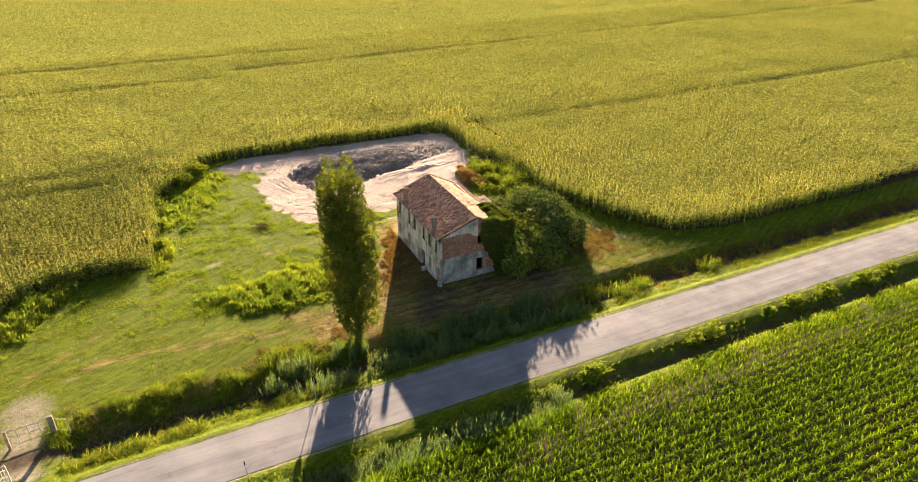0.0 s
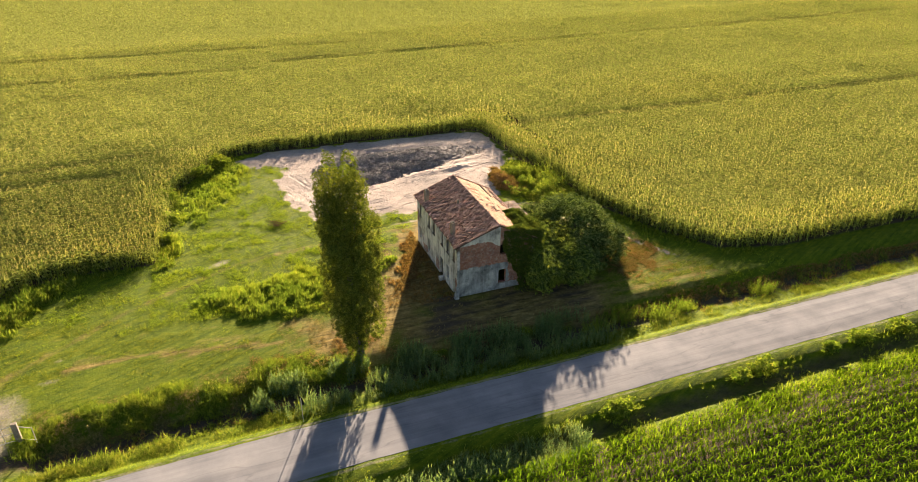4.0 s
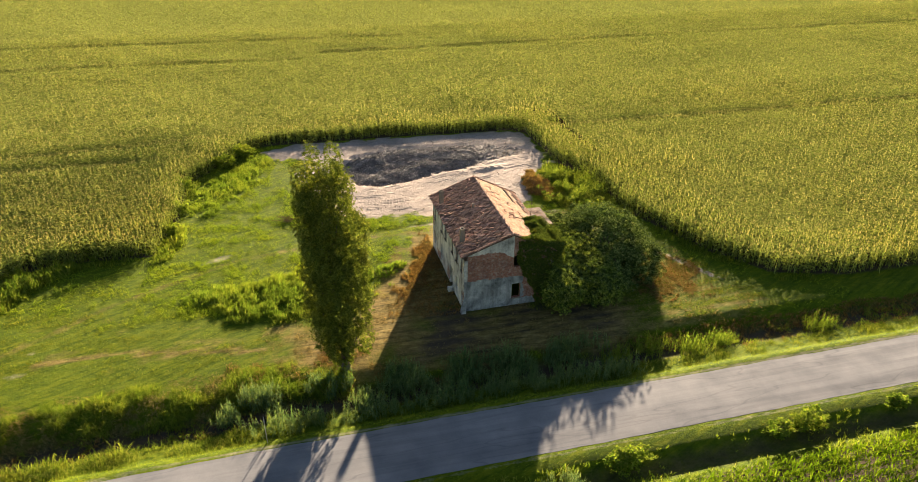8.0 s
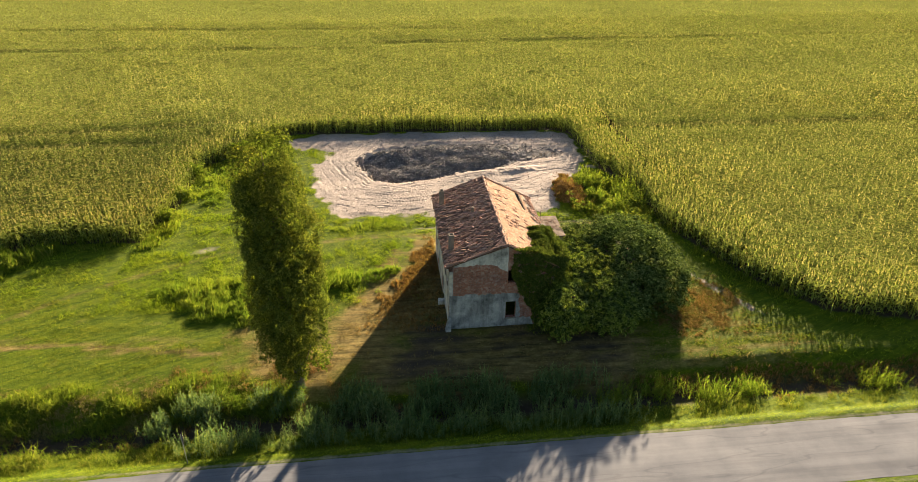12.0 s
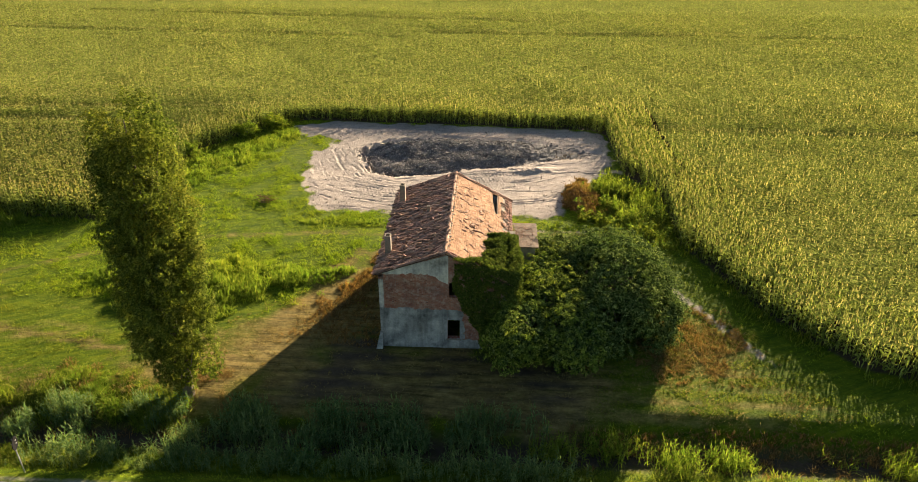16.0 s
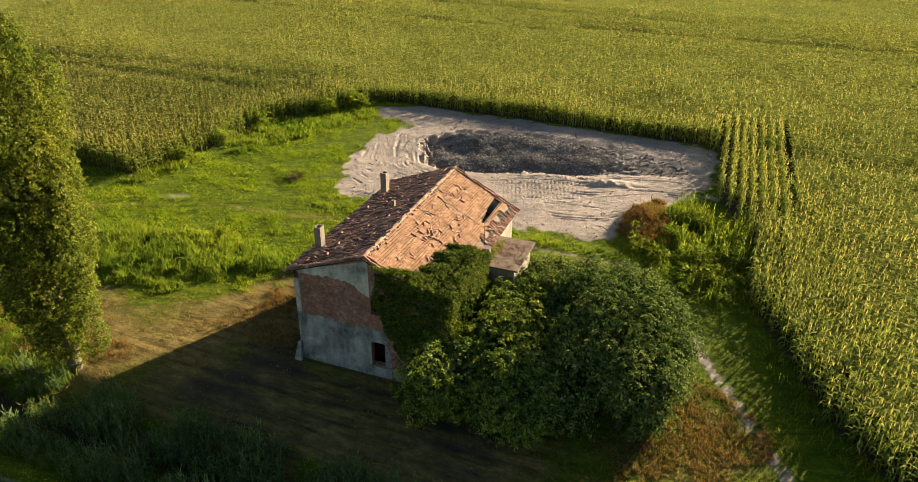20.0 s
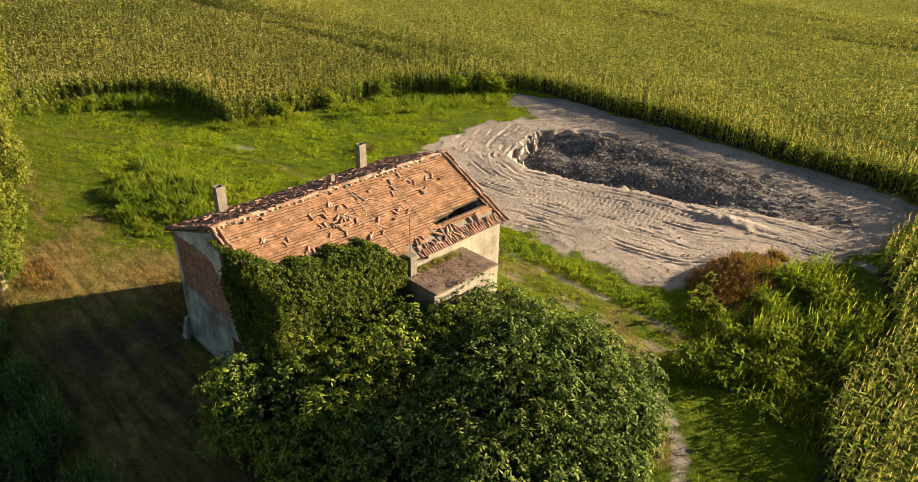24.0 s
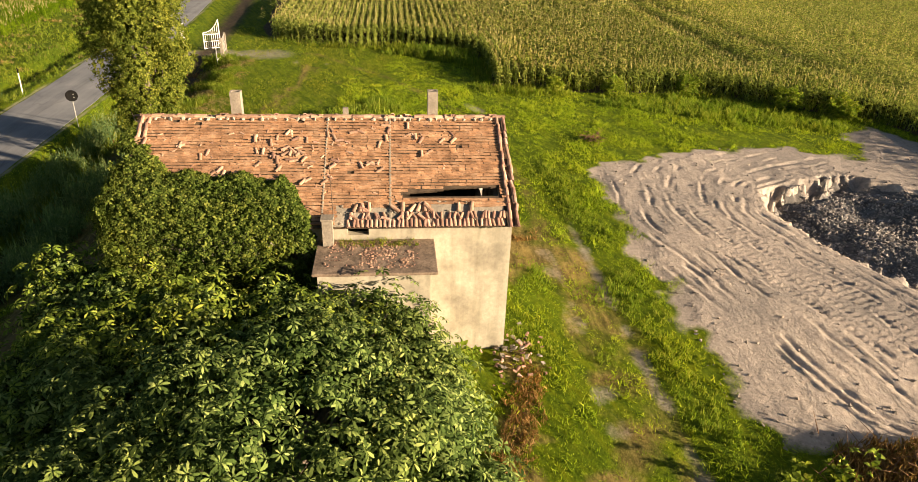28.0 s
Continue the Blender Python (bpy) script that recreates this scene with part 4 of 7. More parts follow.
def build_house():
    house = empty("farmhouse", 0, 0, 0, "abandoned two-storey farmhouse, peeling plaster, brick showing, broken clay roof", "house")
    t = 0.34
    # long west front: openings by distance from the near corner
    ups = [(0.75, 1.35), (2.55, 3.3), (4.35, 5.1), (7.15, 7.9), (8.9, 9.65), (12.1, 12.85)]
    lows = [(0.5, 1.1, 0.0, 1.9), (2.5, 3.3, 0.9, 2.4), (4.5, 5.6, 0.0, 2.3), (9.0, 9.8, 0.9, 2.4), (12.2, 13.0, 0.9, 2.4)]
    west = [(a, b, 4.05, 5.6) for a, b in ups] + list(lows)
    wall_with_openings(house, "wall", (0, L1), (0, L0), EAVE_W, t, [(L1 - L0 - b, L1 - L0 - a, lo, hi) for a, b, lo, hi in west], M_PLASTER, "off-white plastered front, stained and flaking")
    south = [(4.86, 5.72, 0.88, 2.5), (4.95, 5.75, 4.4, 5.6)]
    wall_with_openings(house, "wall", (t, L0), (W - t, L0), EAVE_E - 0.02, t, [(a - t, b - t, lo, hi) for a, b, lo, hi in south], M_BRICK, "bare brick gable wall with patches of grey render")
    wall_with_openings(house, "wall", (W, L0), (W, L1), EAVE_E, t, [(7.7, 8.45, 5.15, 5.5)], M_CREAM, "sunlit cream plaster side wall")
    wall_with_openings(house, "wall", (W - t, L1), (t, L1), EAVE_E - 0.02, t, [(2.0, 2.9, 0.9, 2.4), (5.4, 6.3, 4.0, 5.4)], M_PLASTER, "plastered back gable wall")
    gable(house, L0, L0 + t, M_BRICK, "brick gable top")
    gable(house, L1 - t, L1, M_PLASTER, "plastered gable top")
    bm = bmesh.new()
    box(bm, t, W - t, L0 + t, L1 - t, 2.95, 3.15)
    part("floor", bm, M_DARKWOOD, house, "sagging timber upper floor")
    # render and plaster coats on the south gable
    coats = [
        ([(0.02, 0.0, False), (4.84, 0.0, False), (4.84, 3.35, True), (0.02, 3.42, False)], M_CEMENT, "grey cement render, damp-stained"),
        ([(4.845, 0.0, False), (7.4, 0.0, True), (7.0, 0.82, True), (4.845, 0.86, False)], M_CEMENT, "grey cement render below the window"),
        ([(5.73, 0.9, False), (6.1, 0.9, True), (5.95, 3.2, True), (5.73, 3.3, False)], M_CEMENT, "strip of render beside the window"),
        ([(4.845, 2.52, False), (5.725, 2.52, False), (5.725, 3.3, True), (4.845, 3.34, False)], M_CEMENT, "render above the window"),
        ([(0.3, 6.24, True), (1.5, 6.2, True), (3.0, 6.35, True), (4.0, 6.1, True), (4.5, 5.7, True), (4.9, 5.5, False), (4.9, 7.85, False), (0.3, 6.33, False)], M_PLASTER, "pale plaster left below the gable"),
    ]
    for k, (o, m, lb) in enumerate(coats):
        patch_sheet(house, o, "y", L0, -0.035, m, "render_coat", lb, 3 + k, 0.10)
    bm = bmesh.new()
    box(bm, 4.76, 5.82, L0 - 0.10, L0 + 0.1, 0.78, 0.87, 0.01)
    part("window_sill", bm, M_CONCRETE, house)
    # torn plaster along the west front shows brick in places
    for k, (ya, yb, za, zb) in enumerate(((0.25, 0.7, 0.1, 2.2), (5.9, 7.0, 0.2, 1.5), (10.0, 11.6, 0.2, 1.1), (13.1, 13.75, 3.0, 4.6))):
        patch_sheet(house, [(ya, za, True), (yb, za, True), (yb, zb, True), (ya, zb, True)], "x", 0.0, -0.004, M_BRICK, "bare_brick", "patch of bare brick", 30 + k, 0.12)
    # shutters and frames left in the west openings
    for k, (a, b) in enumerate(ups):
        fr = bmesh.new()
        for q in (L0 + a, L0 + b - 0.07):
            box(fr, 0.10, 0.18, q, q + 0.07, 4.05, 5.6)
        box(fr, 0.10, 0.18, L0 + a, L0 + b, 5.53, 5.6)
        part("window_frame", fr, M_WOOD, house)
        if k in (0, 3, 4):
            sh = bmesh.new()
            for s in range(12):
                box(sh, 0.02, 0.06, L0 + a + 0.02, L0 + (a + b) / 2, 4.1 + s * 0.12, 4.19 + s * 0.12)
            part("shutter", sh, M_WOOD, house, "half a slatted shutter, grey and broken")
        bm = bmesh.new()
        box(bm, -0.08, 0.12, L0 + a - 0.08, L0 + b + 0.08, 3.97, 4.05, 0.01)
        part("window_sill", bm, M_CONCRETE, house)
    # eaves cornice
    for x0, x1, z in ((-0.16, 0.0, EAVE_W - 0.22), (W, W + 0.14, EAVE_E - 0.20)):
        bm = bmesh.new()
        box(bm, x0, x1, L0, L1, z, z + 0.14, 0.01)
        part("cornice", bm, M_MORTAR, house, "corbelled brick cornice")
    bm = bmesh.new()
    box(bm, -0.6, -0.005, 4.0, 4.5, -0.05, 0.42, 0.03)
    part("door_ledge", bm, M_PLASTER, house, "low whitewashed block beside the door")
    # buttress at the near corner
    bm = bmesh.new()
    bmesh.ops.create_cube(bm, size=1, matrix=Matrix.Translation((-0.12, 0.05, 0.6)) @ Matrix.Diagonal((0.5, 0.6, 1.4, 1)))
    for v in bm.verts:
        if v.co.z > 1:
            v.co.x, v.co.y = v.co.x * 0.4 + 0.1, v.co.y * 0.5 + 0.12
    part("buttress", bm, M_CEMENT, house, "low sloping corner buttress")
    return house


house = build_house()


def slope_frame(side):
    """Matrix of a roof slope: x along the ridge northwards, y down the slope, z out of the roof."""
    x1, z1 = (-0.32, roof_z(0) - 0.32 * (RIDGE - EAVE_W) / RIDGE_X) if side < 0 else (W + 0.34, EAVE_E - 0.34 * (RIDGE - EAVE_E) / (W - RIDGE_X))
    down = Vector((x1 - RIDGE_X, 0, z1 - RIDGE))
    ln = down.length
    down.normalize()
    along = Vector((0, 1, 0))
    out = along.cross(down)
    if out.z < 0:
        out = -out
    m = Matrix.Identity(4)
    for i in range(3):
        m[i][0], m[i][1], m[i][2] = along[i], down[i], out[i]
    m.translation = Vector((RIDGE_X, L0 - 0.22, RIDGE + 0.06))
    return m, ln


def half_tile(r, length, taper=0.85, sides=5, thick=0.016):
    """A curved clay tile lying along y, its hollow below."""
    v, f = [], []
    for k in range(2):
        rr = r * (1 if k == 0 else taper)
        for s in range(sides + 1):
            a = math.pi * s / sides
            v.append((math.cos(a) * rr, k * length, math.sin(a) * rr * 0.8))
    n = sides + 1
    for s in range(sides):
        f.append((s, s + 1, n + s + 1, n + s))
    o = len(v)
    v += [(x * 0.86, y, z - thick) for x, y, z in v]
    for s in range(sides):
        f.append((o + s + 1, o + s, o + n + s, o + n + s + 1))
        f.append((s + 1, s, o + s, o + s + 1))
        f.append((n + s, n + s + 1, o + n + s + 1, o + n + s))
    f += [(0, n, o + n, o), (n - 1, o + n - 1, o + 2 * n - 1, 2 * n - 1)]
    return np.array(v, float), np.array(f, int)


LEN = L1 - L0 + 0.44
HOLE = (9.9, 13.4, 3.62, 4.0)


def hole_top(x):
    """Upper edge of the gap in the east slope: a slit that widens towards the north."""
    return 3.88 - 0.30 * min(1.0, max(0.0, (x - HOLE[0]) / 2.2)) - 0.02 * math.sin(5 * x)



def build_roof():
    r = random.Random(9)
    roof = new("roof")
    roof.parent = house
    tagged(roof, "low-pitched clay roof, tiles slipped and broken")
    # decks, with the gap in the east slope
    for side in (-1, 1):
        m, ln = slope_frame(side)
        bm = bmesh.new()
        if side < 0:
            box(bm, 0, LEN, 0, ln, -0.10, -0.02)
        else:
            a, b, c, d = HOLE
            box(bm, 0, LEN, 0, c - 0.12, -0.10, -0.02)
            for q in range(14):
                xa, xb = a + (b - a) * q / 14, a + (b - a) * (q + 1) / 14
                box(bm, xa, xb, c - 0.12, hole_top((xa + xb) / 2), -0.10, -0.02)
            box(bm, 0, a, c - 0.12, ln, -0.10, -0.02)
            box(bm, b, LEN, c - 0.12, ln, -0.10, -0.02)
            box(bm, a, b, d, ln, -0.10, -0.02)
        bmesh.ops.transform(bm, matrix=m, verts=bm.verts)
        part("roof_deck", bm, M_DARKWOOD, roof, "dark boards under the tiles")
    m, ln = slope_frame(1)
    a, b, c, d = HOLE
    for k in range(3):
        bm = bmesh.new()
        q = a + 0.5 + k * 0.95
        box(bm, q, q + 0.10, c - 0.1, d + 0.1, -0.75, -0.62)
        bmesh.ops.transform(bm, matrix=m, verts=bm.verts)
        part("rafter", bm, M_DARKWOOD, roof)
    tv, tf = half_tile(0.095, 0.46)
    # west slope: courses of curved tiles, disturbed
    m, ln = slope_frame(-1)
    mm = np.array(m)
    laid = {0: [[], [], 0], 1: [[], [], 0]}
    cols, rows = int(LEN / 0.225), int(ln / 0.33)
    for i in range(cols):
        for j in range(rows):
            if r.random() < 0.05:
                continue
            mess = 1 if r.random() < 0.42 else 0
            ang = r.gauss(0, 0.05) + mess * r.gauss(0, 0.5)
            lift = 0.03 + mess * r.uniform(0, 0.06)
            ca, sa = math.cos(ang), math.sin(ang)
            p = tv.copy()
            p[:, 1] = 0.46 - p[:, 1]
            x, y = p[:, 0] * ca - p[:, 1] * sa, p[:, 0] * sa + p[:, 1] * ca
            q = np.stack([x + 0.12 + i * 0.225 + r.gauss(0, 0.015), y + j * ln / rows - 0.05 + mess * r.uniform(-0.1, 0.1), p[:, 2] + lift - 0.05 * (p[:, 1] / 0.46) * 0.5, np.ones(len(p))], 1)
            # second tile tone, likelier on askew tiles, paints in the sunlight they catch
            to = laid[1 if r.random() < 0.18 + 0.3 * mess else 0]
            to[0].append((q @ mm.T)[:, :3]), to[1].append(tf + to[2])
            to[2] += len(p)
    for k, mat, words in ((0, M_TILE, "curved clay tiles, brown-red and disturbed"), (1, M_LOOSE, "bleached curved tiles, many askew, tone standing in for sun glints")):
        stuff("curved_tiles", np.concatenate(laid[k][0]), np.concatenate(laid[k][1]), mat, words, "", None, roof)
    # lower channel tiles between them
    bm = bmesh.new()
    for i in range(cols + 1):
        box(bm, i * 0.225 - 0.02, i * 0.225 + 0.04, 0, ln, -0.02, 0.012)
    bmesh.ops.transform(bm, matrix=m, verts=bm.verts)
    tagged(part("channel_tiles", bm, M_TILE, roof), kind="stuff")
    # east slope: flat tiles laid bare, in courses
    m, ln = slope_frame(1)
    cw, ch = 0.26, 0.145
    meshes = []
    for k in range(6):
        bm = bmesh.new()
        box(bm, -cw / 2 - 0.004, cw / 2 + 0.004, 0.006, ch - 0.008, -0.014, 0.014)
        for v in bm.verts:
            v.co.x += r.uniform(-0.006, 0.006)
            v.co.y += r.uniform(-0.010, 0.010)
            v.co.z += 0.04 * (v.co.y / ch) + r.uniform(-0.012, 0.012)
        me = bpy.data.meshes.new("flat_tile")
        bm.to_mesh(me)
        bm.free()
        me.materials.append(M_FLATTILE)
        meshes.append(me)
    joined_v, joined_f, o, made = [], [], 0, 0
    rows, cols = int((ln - 0.05) / ch), int(LEN / cw)
    spots = []
    for j in range(rows):
        shift = r.uniform(0.2, 0.8)
        for i in range(cols):
            x, y = (i + shift) * cw, j * ch + 0.04 + 0.02 * math.sin(i * 0.35 + j)
            if x > LEN - 0.2 or (HOLE[0] < x < HOLE[1] and hole_top(x) - 0.16 < y < HOLE[3]) or r.random() < 0.002:
                continue
            if 7.6 < x and y > 4.4:
                continue
            spots.append((x, y))
    pick = [s for s in spots if 7.0 < s[0] < 12.0]
    pick = set(pick[:: max(1, len(pick) // 290)])
    for x, y in spots:
        loc = m @ pose(x, y, r.uniform(0, 0.006), r.gauss(0, 1.0), r.gauss(0, 0.9), r.gauss(0, 0.7))
        me = r.choice(meshes)
        if (x, y) in pick and made < 290:
            ob = new("flat_tile", me)
            ob.parent = roof
            ob.matrix_basis = loc
            made += 1
        else:
            co = np.empty(len(me.vertices) * 3)
            me.vertices.foreach_get("co", co)
            co = np.c_[co.reshape(-1, 3), np.ones(len(me.vertices))] @ np.array(loc).T
            fc = np.array([list(p.vertices) for p in me.polygons])
            joined_v.append(co[:, :3]), joined_f.append(fc + o)
            o += len(co)
    stuff("flat_tiles", np.concatenate(joined_v), np.concatenate(joined_f), M_FLATTILE, "orange flat clay tiles in courses", "", None, roof)
    # loose curved tiles lying about, and the rows that still hold at the edges
    loose_me = mesh_of("curved_tile", tv, tf, M_TILE)
    pale_me = mesh_of("curved_tile", tv, tf, M_LOOSE)

    def lay(x, y, ang, lift=0.03, flip=False, me=None, scale=0.74):
        ob = new("curved_tile", me or (loose_me if r.random() < 0.2 else pale_me))
        ob.parent = roof
        ob.matrix_basis = m @ pose(x, y, lift, r.gauss(0, 4), 180 if flip else r.gauss(0, 5), ang) @ Matrix.Scale(scale * r.uniform(0.9, 1.05), 4)

    groups = [(1.9, 1.6), (2.5, 1.9), (3.3, 2.6), (4.4, 1.2), (4.9, 2.0), (5.3, 2.5), (6.0, 1.5), (6.3, 2.1), (7.2, 1.0), (7.5, 2.3), (8.6, 0.8), (9.2, 1.2), (9.7, 0.6), (10.3, 0.9), (10.8, 1.7), (6.8, 3.2), (8.8, 2.6), (11.6, 1.0), (5.6, 1.0), (6.1, 1.9), (5.8, 1.6)]
    for gx, gy in groups:
        for k in range(r.randint(2, 5)):
            lay(gx + r.gauss(0, 0.24), gy + r.gauss(0, 0.16), r.choice((20, 60, 150)) + r.gauss(0, 25), 0.035 + 0.02 * (k > 3))
    for k in range(170):
        gx, gy = r.choice(groups)
        lay(min(13.2, max(0.5, gx + r.gauss(0, 1.0))), min(3.9, max(0.3, gy + r.gauss(0, 0.6))), r.uniform(0, 360), 0.02, scale=r.uniform(0.2, 0.5))
    # eave rows on the north part of the east slope
    i = 0
    x = 8.0
    while x < LEN - 0.6:
        lay(x, ln + 0.05, 180 + r.gauss(0, 5), 0.02, me=loose_me if r.random() < 0.7 else pale_me, scale=0.74)
        if r.random() < 0.9:
            lay(x + r.gauss(0, 0.04), ln - 0.28, 180 + r.gauss(0, 22), 0.045, me=r.choice((loose_me, loose_me, pale_me)), scale=0.7)
        if r.random() < 0.35:
            lay(x + r.gauss(0, 0.06), ln - 0.6, 180 + r.gauss(0, 30), 0.055, scale=0.9)
        x += 0.155
    # two mortar seams run down the slope
    for xq in (7.05, 9.45):
        bm = bmesh.new()
        box(bm, xq - 0.035, xq + 0.035, 0.1, ln - 0.25, 0.0, 0.05, 0.01)
        for v in bm.verts:
            v.co.x += r.uniform(-0.02, 0.02)
        bmesh.ops.transform(bm, matrix=m, verts=bm.verts)
        part("mortar_seam", bm, M_CONCRETE, roof, "grey mortar seam down the slope")
    # verge rows down both gables
    for side in (-1, 1):
        m, ln = slope_frame(side)
        for col, xq in enumerate((0.10, 0.36, LEN - 0.34, LEN - 0.08)):
            if side < 0 and col in (1, 2):
                continue
            y = 0.0
            while y < ln - 0.1:
                lay(xq + r.gauss(0, 0.012), y + 0.44, 180 + r.gauss(0, 4), 0.05, me=loose_me if r.random() < 0.8 else pale_me, scale=0.86)
                y += 0.36
    # ridge tiles bedded in mortar
    y = L0 - 0.2
    while y < L1 + 0.2:
        if not (9.3 < y < 10.2 or r.random() < 0.06):
            ob = new("ridge_tile", pale_me)
            ob.parent = roof
            ob.matrix_basis = pose(RIDGE_X, y, RIDGE + 0.07, 3 + r.gauss(0, 2), r.gauss(0, 4), r.gauss(0, 3)) @ Matrix.Diagonal((1.35, 0.95, 1.2, 1))
        y += 0.40
    bm = bmesh.new()
    box(bm, RIDGE_X - 0.14, RIDGE_X + 0.10, L0 - 0.2, L1 + 0.2, RIDGE - 0.04, RIDGE + 0.075, 0.02)
    part("ridge_mortar", bm, M_MORTAR, roof, "crumbling mortar bed along the ridge")
    bm = bmesh.new()
    y = L0 - 0.1
    while y < L1 + 0.1:
        s = r.uniform(0.06, 0.10)
        bmesh.ops.create_icosphere(bm, subdivisions=1, radius=s, matrix=pose(RIDGE_X + 0.16 + r.gauss(0, 0.03), y, RIDGE + 0.02, r.uniform(0, 90), 0, r.uniform(0, 90)) @ Matrix.Diagonal((1.2, 1, 0.6, 1)))
        y += r.uniform(0.18, 0.5)
    tagged(part("ridge_crumbs", bm, M_MORTAR, roof, "broken mortar lumps below the ridge"), kind="stuff")
    bm = bmesh.new()
    mm, ln = slope_frame(1)
    box(bm, 7.4, LEN - 0.5, 4.38, ln - 0.02, -0.016, 0.006)
    bmesh.ops.transform(bm, matrix=mm, verts=bm.verts)
    part("eave_bed", bm, M_CONCRETE, roof, "crumbling mortar bed at the eave")
    # mortar and rubble patch above the eave on the east side
    bm = bmesh.new()
    mm, ln = slope_frame(1)
    for k in range(60):
        x, y = r.uniform(7.2, 13.4), r.uniform(4.2, ln - 0.1)
        s = r.uniform(0.03, 0.08)
        bmesh.ops.create_icosphere(bm, subdivisions=1, radius=s, matrix=mm @ pose(x, y, 0.01, r.uniform(0, 90), 0, r.uniform(0, 90)) @ Matrix.Diagonal((1.3, 1, 0.5, 1)))
    tagged(part("mortar_rubble", bm, M_CONCRETE, roof), kind="stuff")
    return roof


roof = build_roof()


def chimney(x, y, z0, z1, w, d, cap=True, label="square cement-rendered chimney", parent=house):
    c = new("chimney")
    c.parent = parent
    tagged(c, label)
    bm = bmesh.new()
    t = 0.06
    ring = []
    for q, z in ((0, z0), (0, z1), (t, z1), (t, z0 + 0.1)):
        ring.append([bm.verts.new((x + sx * (w / 2 - q), y + sy * (d / 2 - q), z)) for sx, sy in ((-1, -1), (1, -1), (1, 1), (-1, 1))])
    for ra, rb in zip(ring[:-1], ring[1:]):
        for k in range(4):
            bm.faces.new((ra[k], ra[(k + 1) % 4], rb[(k + 1) % 4], rb[k]))
    part("shaft", bm, M_CONCRETE, c)
    bm = bmesh.new()
    box(bm, x - w / 2 + t, x + w / 2 - t, y - d / 2 + t, y + d / 2 - t, z0, z1 - 0.12)
    part("flue", bm, M_BLACK, c, "black block filling the flue")


chimney(0.42, 2.65, 6.2, 7.95, 0.42, 0.46)
chimney(0.40, 11.38, 6.2, 8.02, 0.42, 0.46)
chimney(2.9, 7.6, 7.2, 7.95, 0.22, 0.22, label="thin rendered flue")


def build_lean_to():
    lean = new("lean_to")
    lean.parent = house
    tagged(lean, "flat-roofed cream plaster annexe against the side wall")
    for name, dims, mat in (("side_wall", (W + 0.003, 11.1, 10.5, 10.74, -0.3, 4.86), M_CREAM), ("side_wall", (W + 0.003, 11.1, 7.0, 7.24, -0.3, 4.86), M_CREAM), ("front_wall", (11.103, 11.3, 7.0, 10.74, -0.3, 4.86), M_CREAM)):
        bm = bmesh.new()
        box(bm, *dims)
        part(name, bm, mat, lean)
    bm = bmesh.new()
    box(bm, W + 0.003, 11.55, 6.85, 10.98, 4.865, 4.97, 0.02)
    part("roof_slab", bm, M_SLAB, lean, "cracked lichen-stained concrete slab")
    r = random.Random(4)
    me = mesh_of("tile_shard", *half_tile(0.08, 0.2), M_TILE)
    for k in range(190):
        ob = new("tile_shard", me)
        ob.parent = lean
        q = r.uniform(0, 1) ** 2.2
        ob.matrix_basis = pose(9.35 + 1.7 * q, 7.3 + 3.2 * r.random() ** 1.5, 4.98, r.uniform(-20, 20), r.uniform(-20, 20), r.uniform(0, 360)) @ Matrix.Scale(r.uniform(0.12, 0.34), 4)
    rs = np.random.RandomState(14)
    shard = [(np.array([(1, 0, 0), (0, 1, 0), (-1, 0, 0), (0, -1, 0), (0, 0, 0.8)]) * 0.5 * rs.uniform(0.6, 1.2, (5, 1)), np.array([(0, 1, 4), (1, 2, 4), (2, 3, 4), (3, 0, 4)]), np.zeros(4, int)) for _ in range(5)]
    n = 1500
    u, w = rs.uniform(0, 1, n) ** 1.4, rs.uniform(0, 1, n)
    keep = wave2(u * 2, w * 4, 1.0, 47, 2) > -0.25 - 0.4 * (1 - u)
    v, f, m = place(rs, shard, (9.3 + 1.9 * u)[keep], (7.2 + 3.0 * w)[keep], np.full(keep.sum(), 4.972), 0.03 + 0.09 * rs.uniform(0, 1, keep.sum()) ** 2, None, 0.3)
    stuff("brick_rubble", v, f, M_LOOSE, "pinkish crumbs of broken brick", "", None, lean)
    chimney(9.42, 7.25, 4.9, 5.95, 0.36, 0.36, label="short cream chimney with a cap", parent=lean)
    bm = bmesh.new()
    box(bm, 9.2, 9.64, 7.03, 7.47, 5.96, 6.02)
    part("cap", bm, M_CONCRETE, lean)


build_lean_to()
aerial = empty("roof_aerial", 9.15, 7.45, 5.6, "thin rusty aerial mast on the eave", "aerial")
bm = bmesh.new()
tube(bm, (0, 0, 0), (0.02, -0.05, 2.3), 0.02, 0.012, 6)
part("mast", bm, M_IRON, aerial)
bm = bmesh.new()
tube(bm, (-0.25, -0.04, 1.75), (0.25, -0.04, 1.8), 0.008, 0.008, 5)
part("crossbar", bm, M_IRON, aerial)

# ---- trees, ivy and weeds ----


def limb(bm, pts, radii, sides=7):
    for (a, ra), (b, rb) in zip(zip(pts[:-1], radii[:-1]), zip(pts[1:], radii[1:])):
        tube(bm, a, b, ra, rb, sides, False)


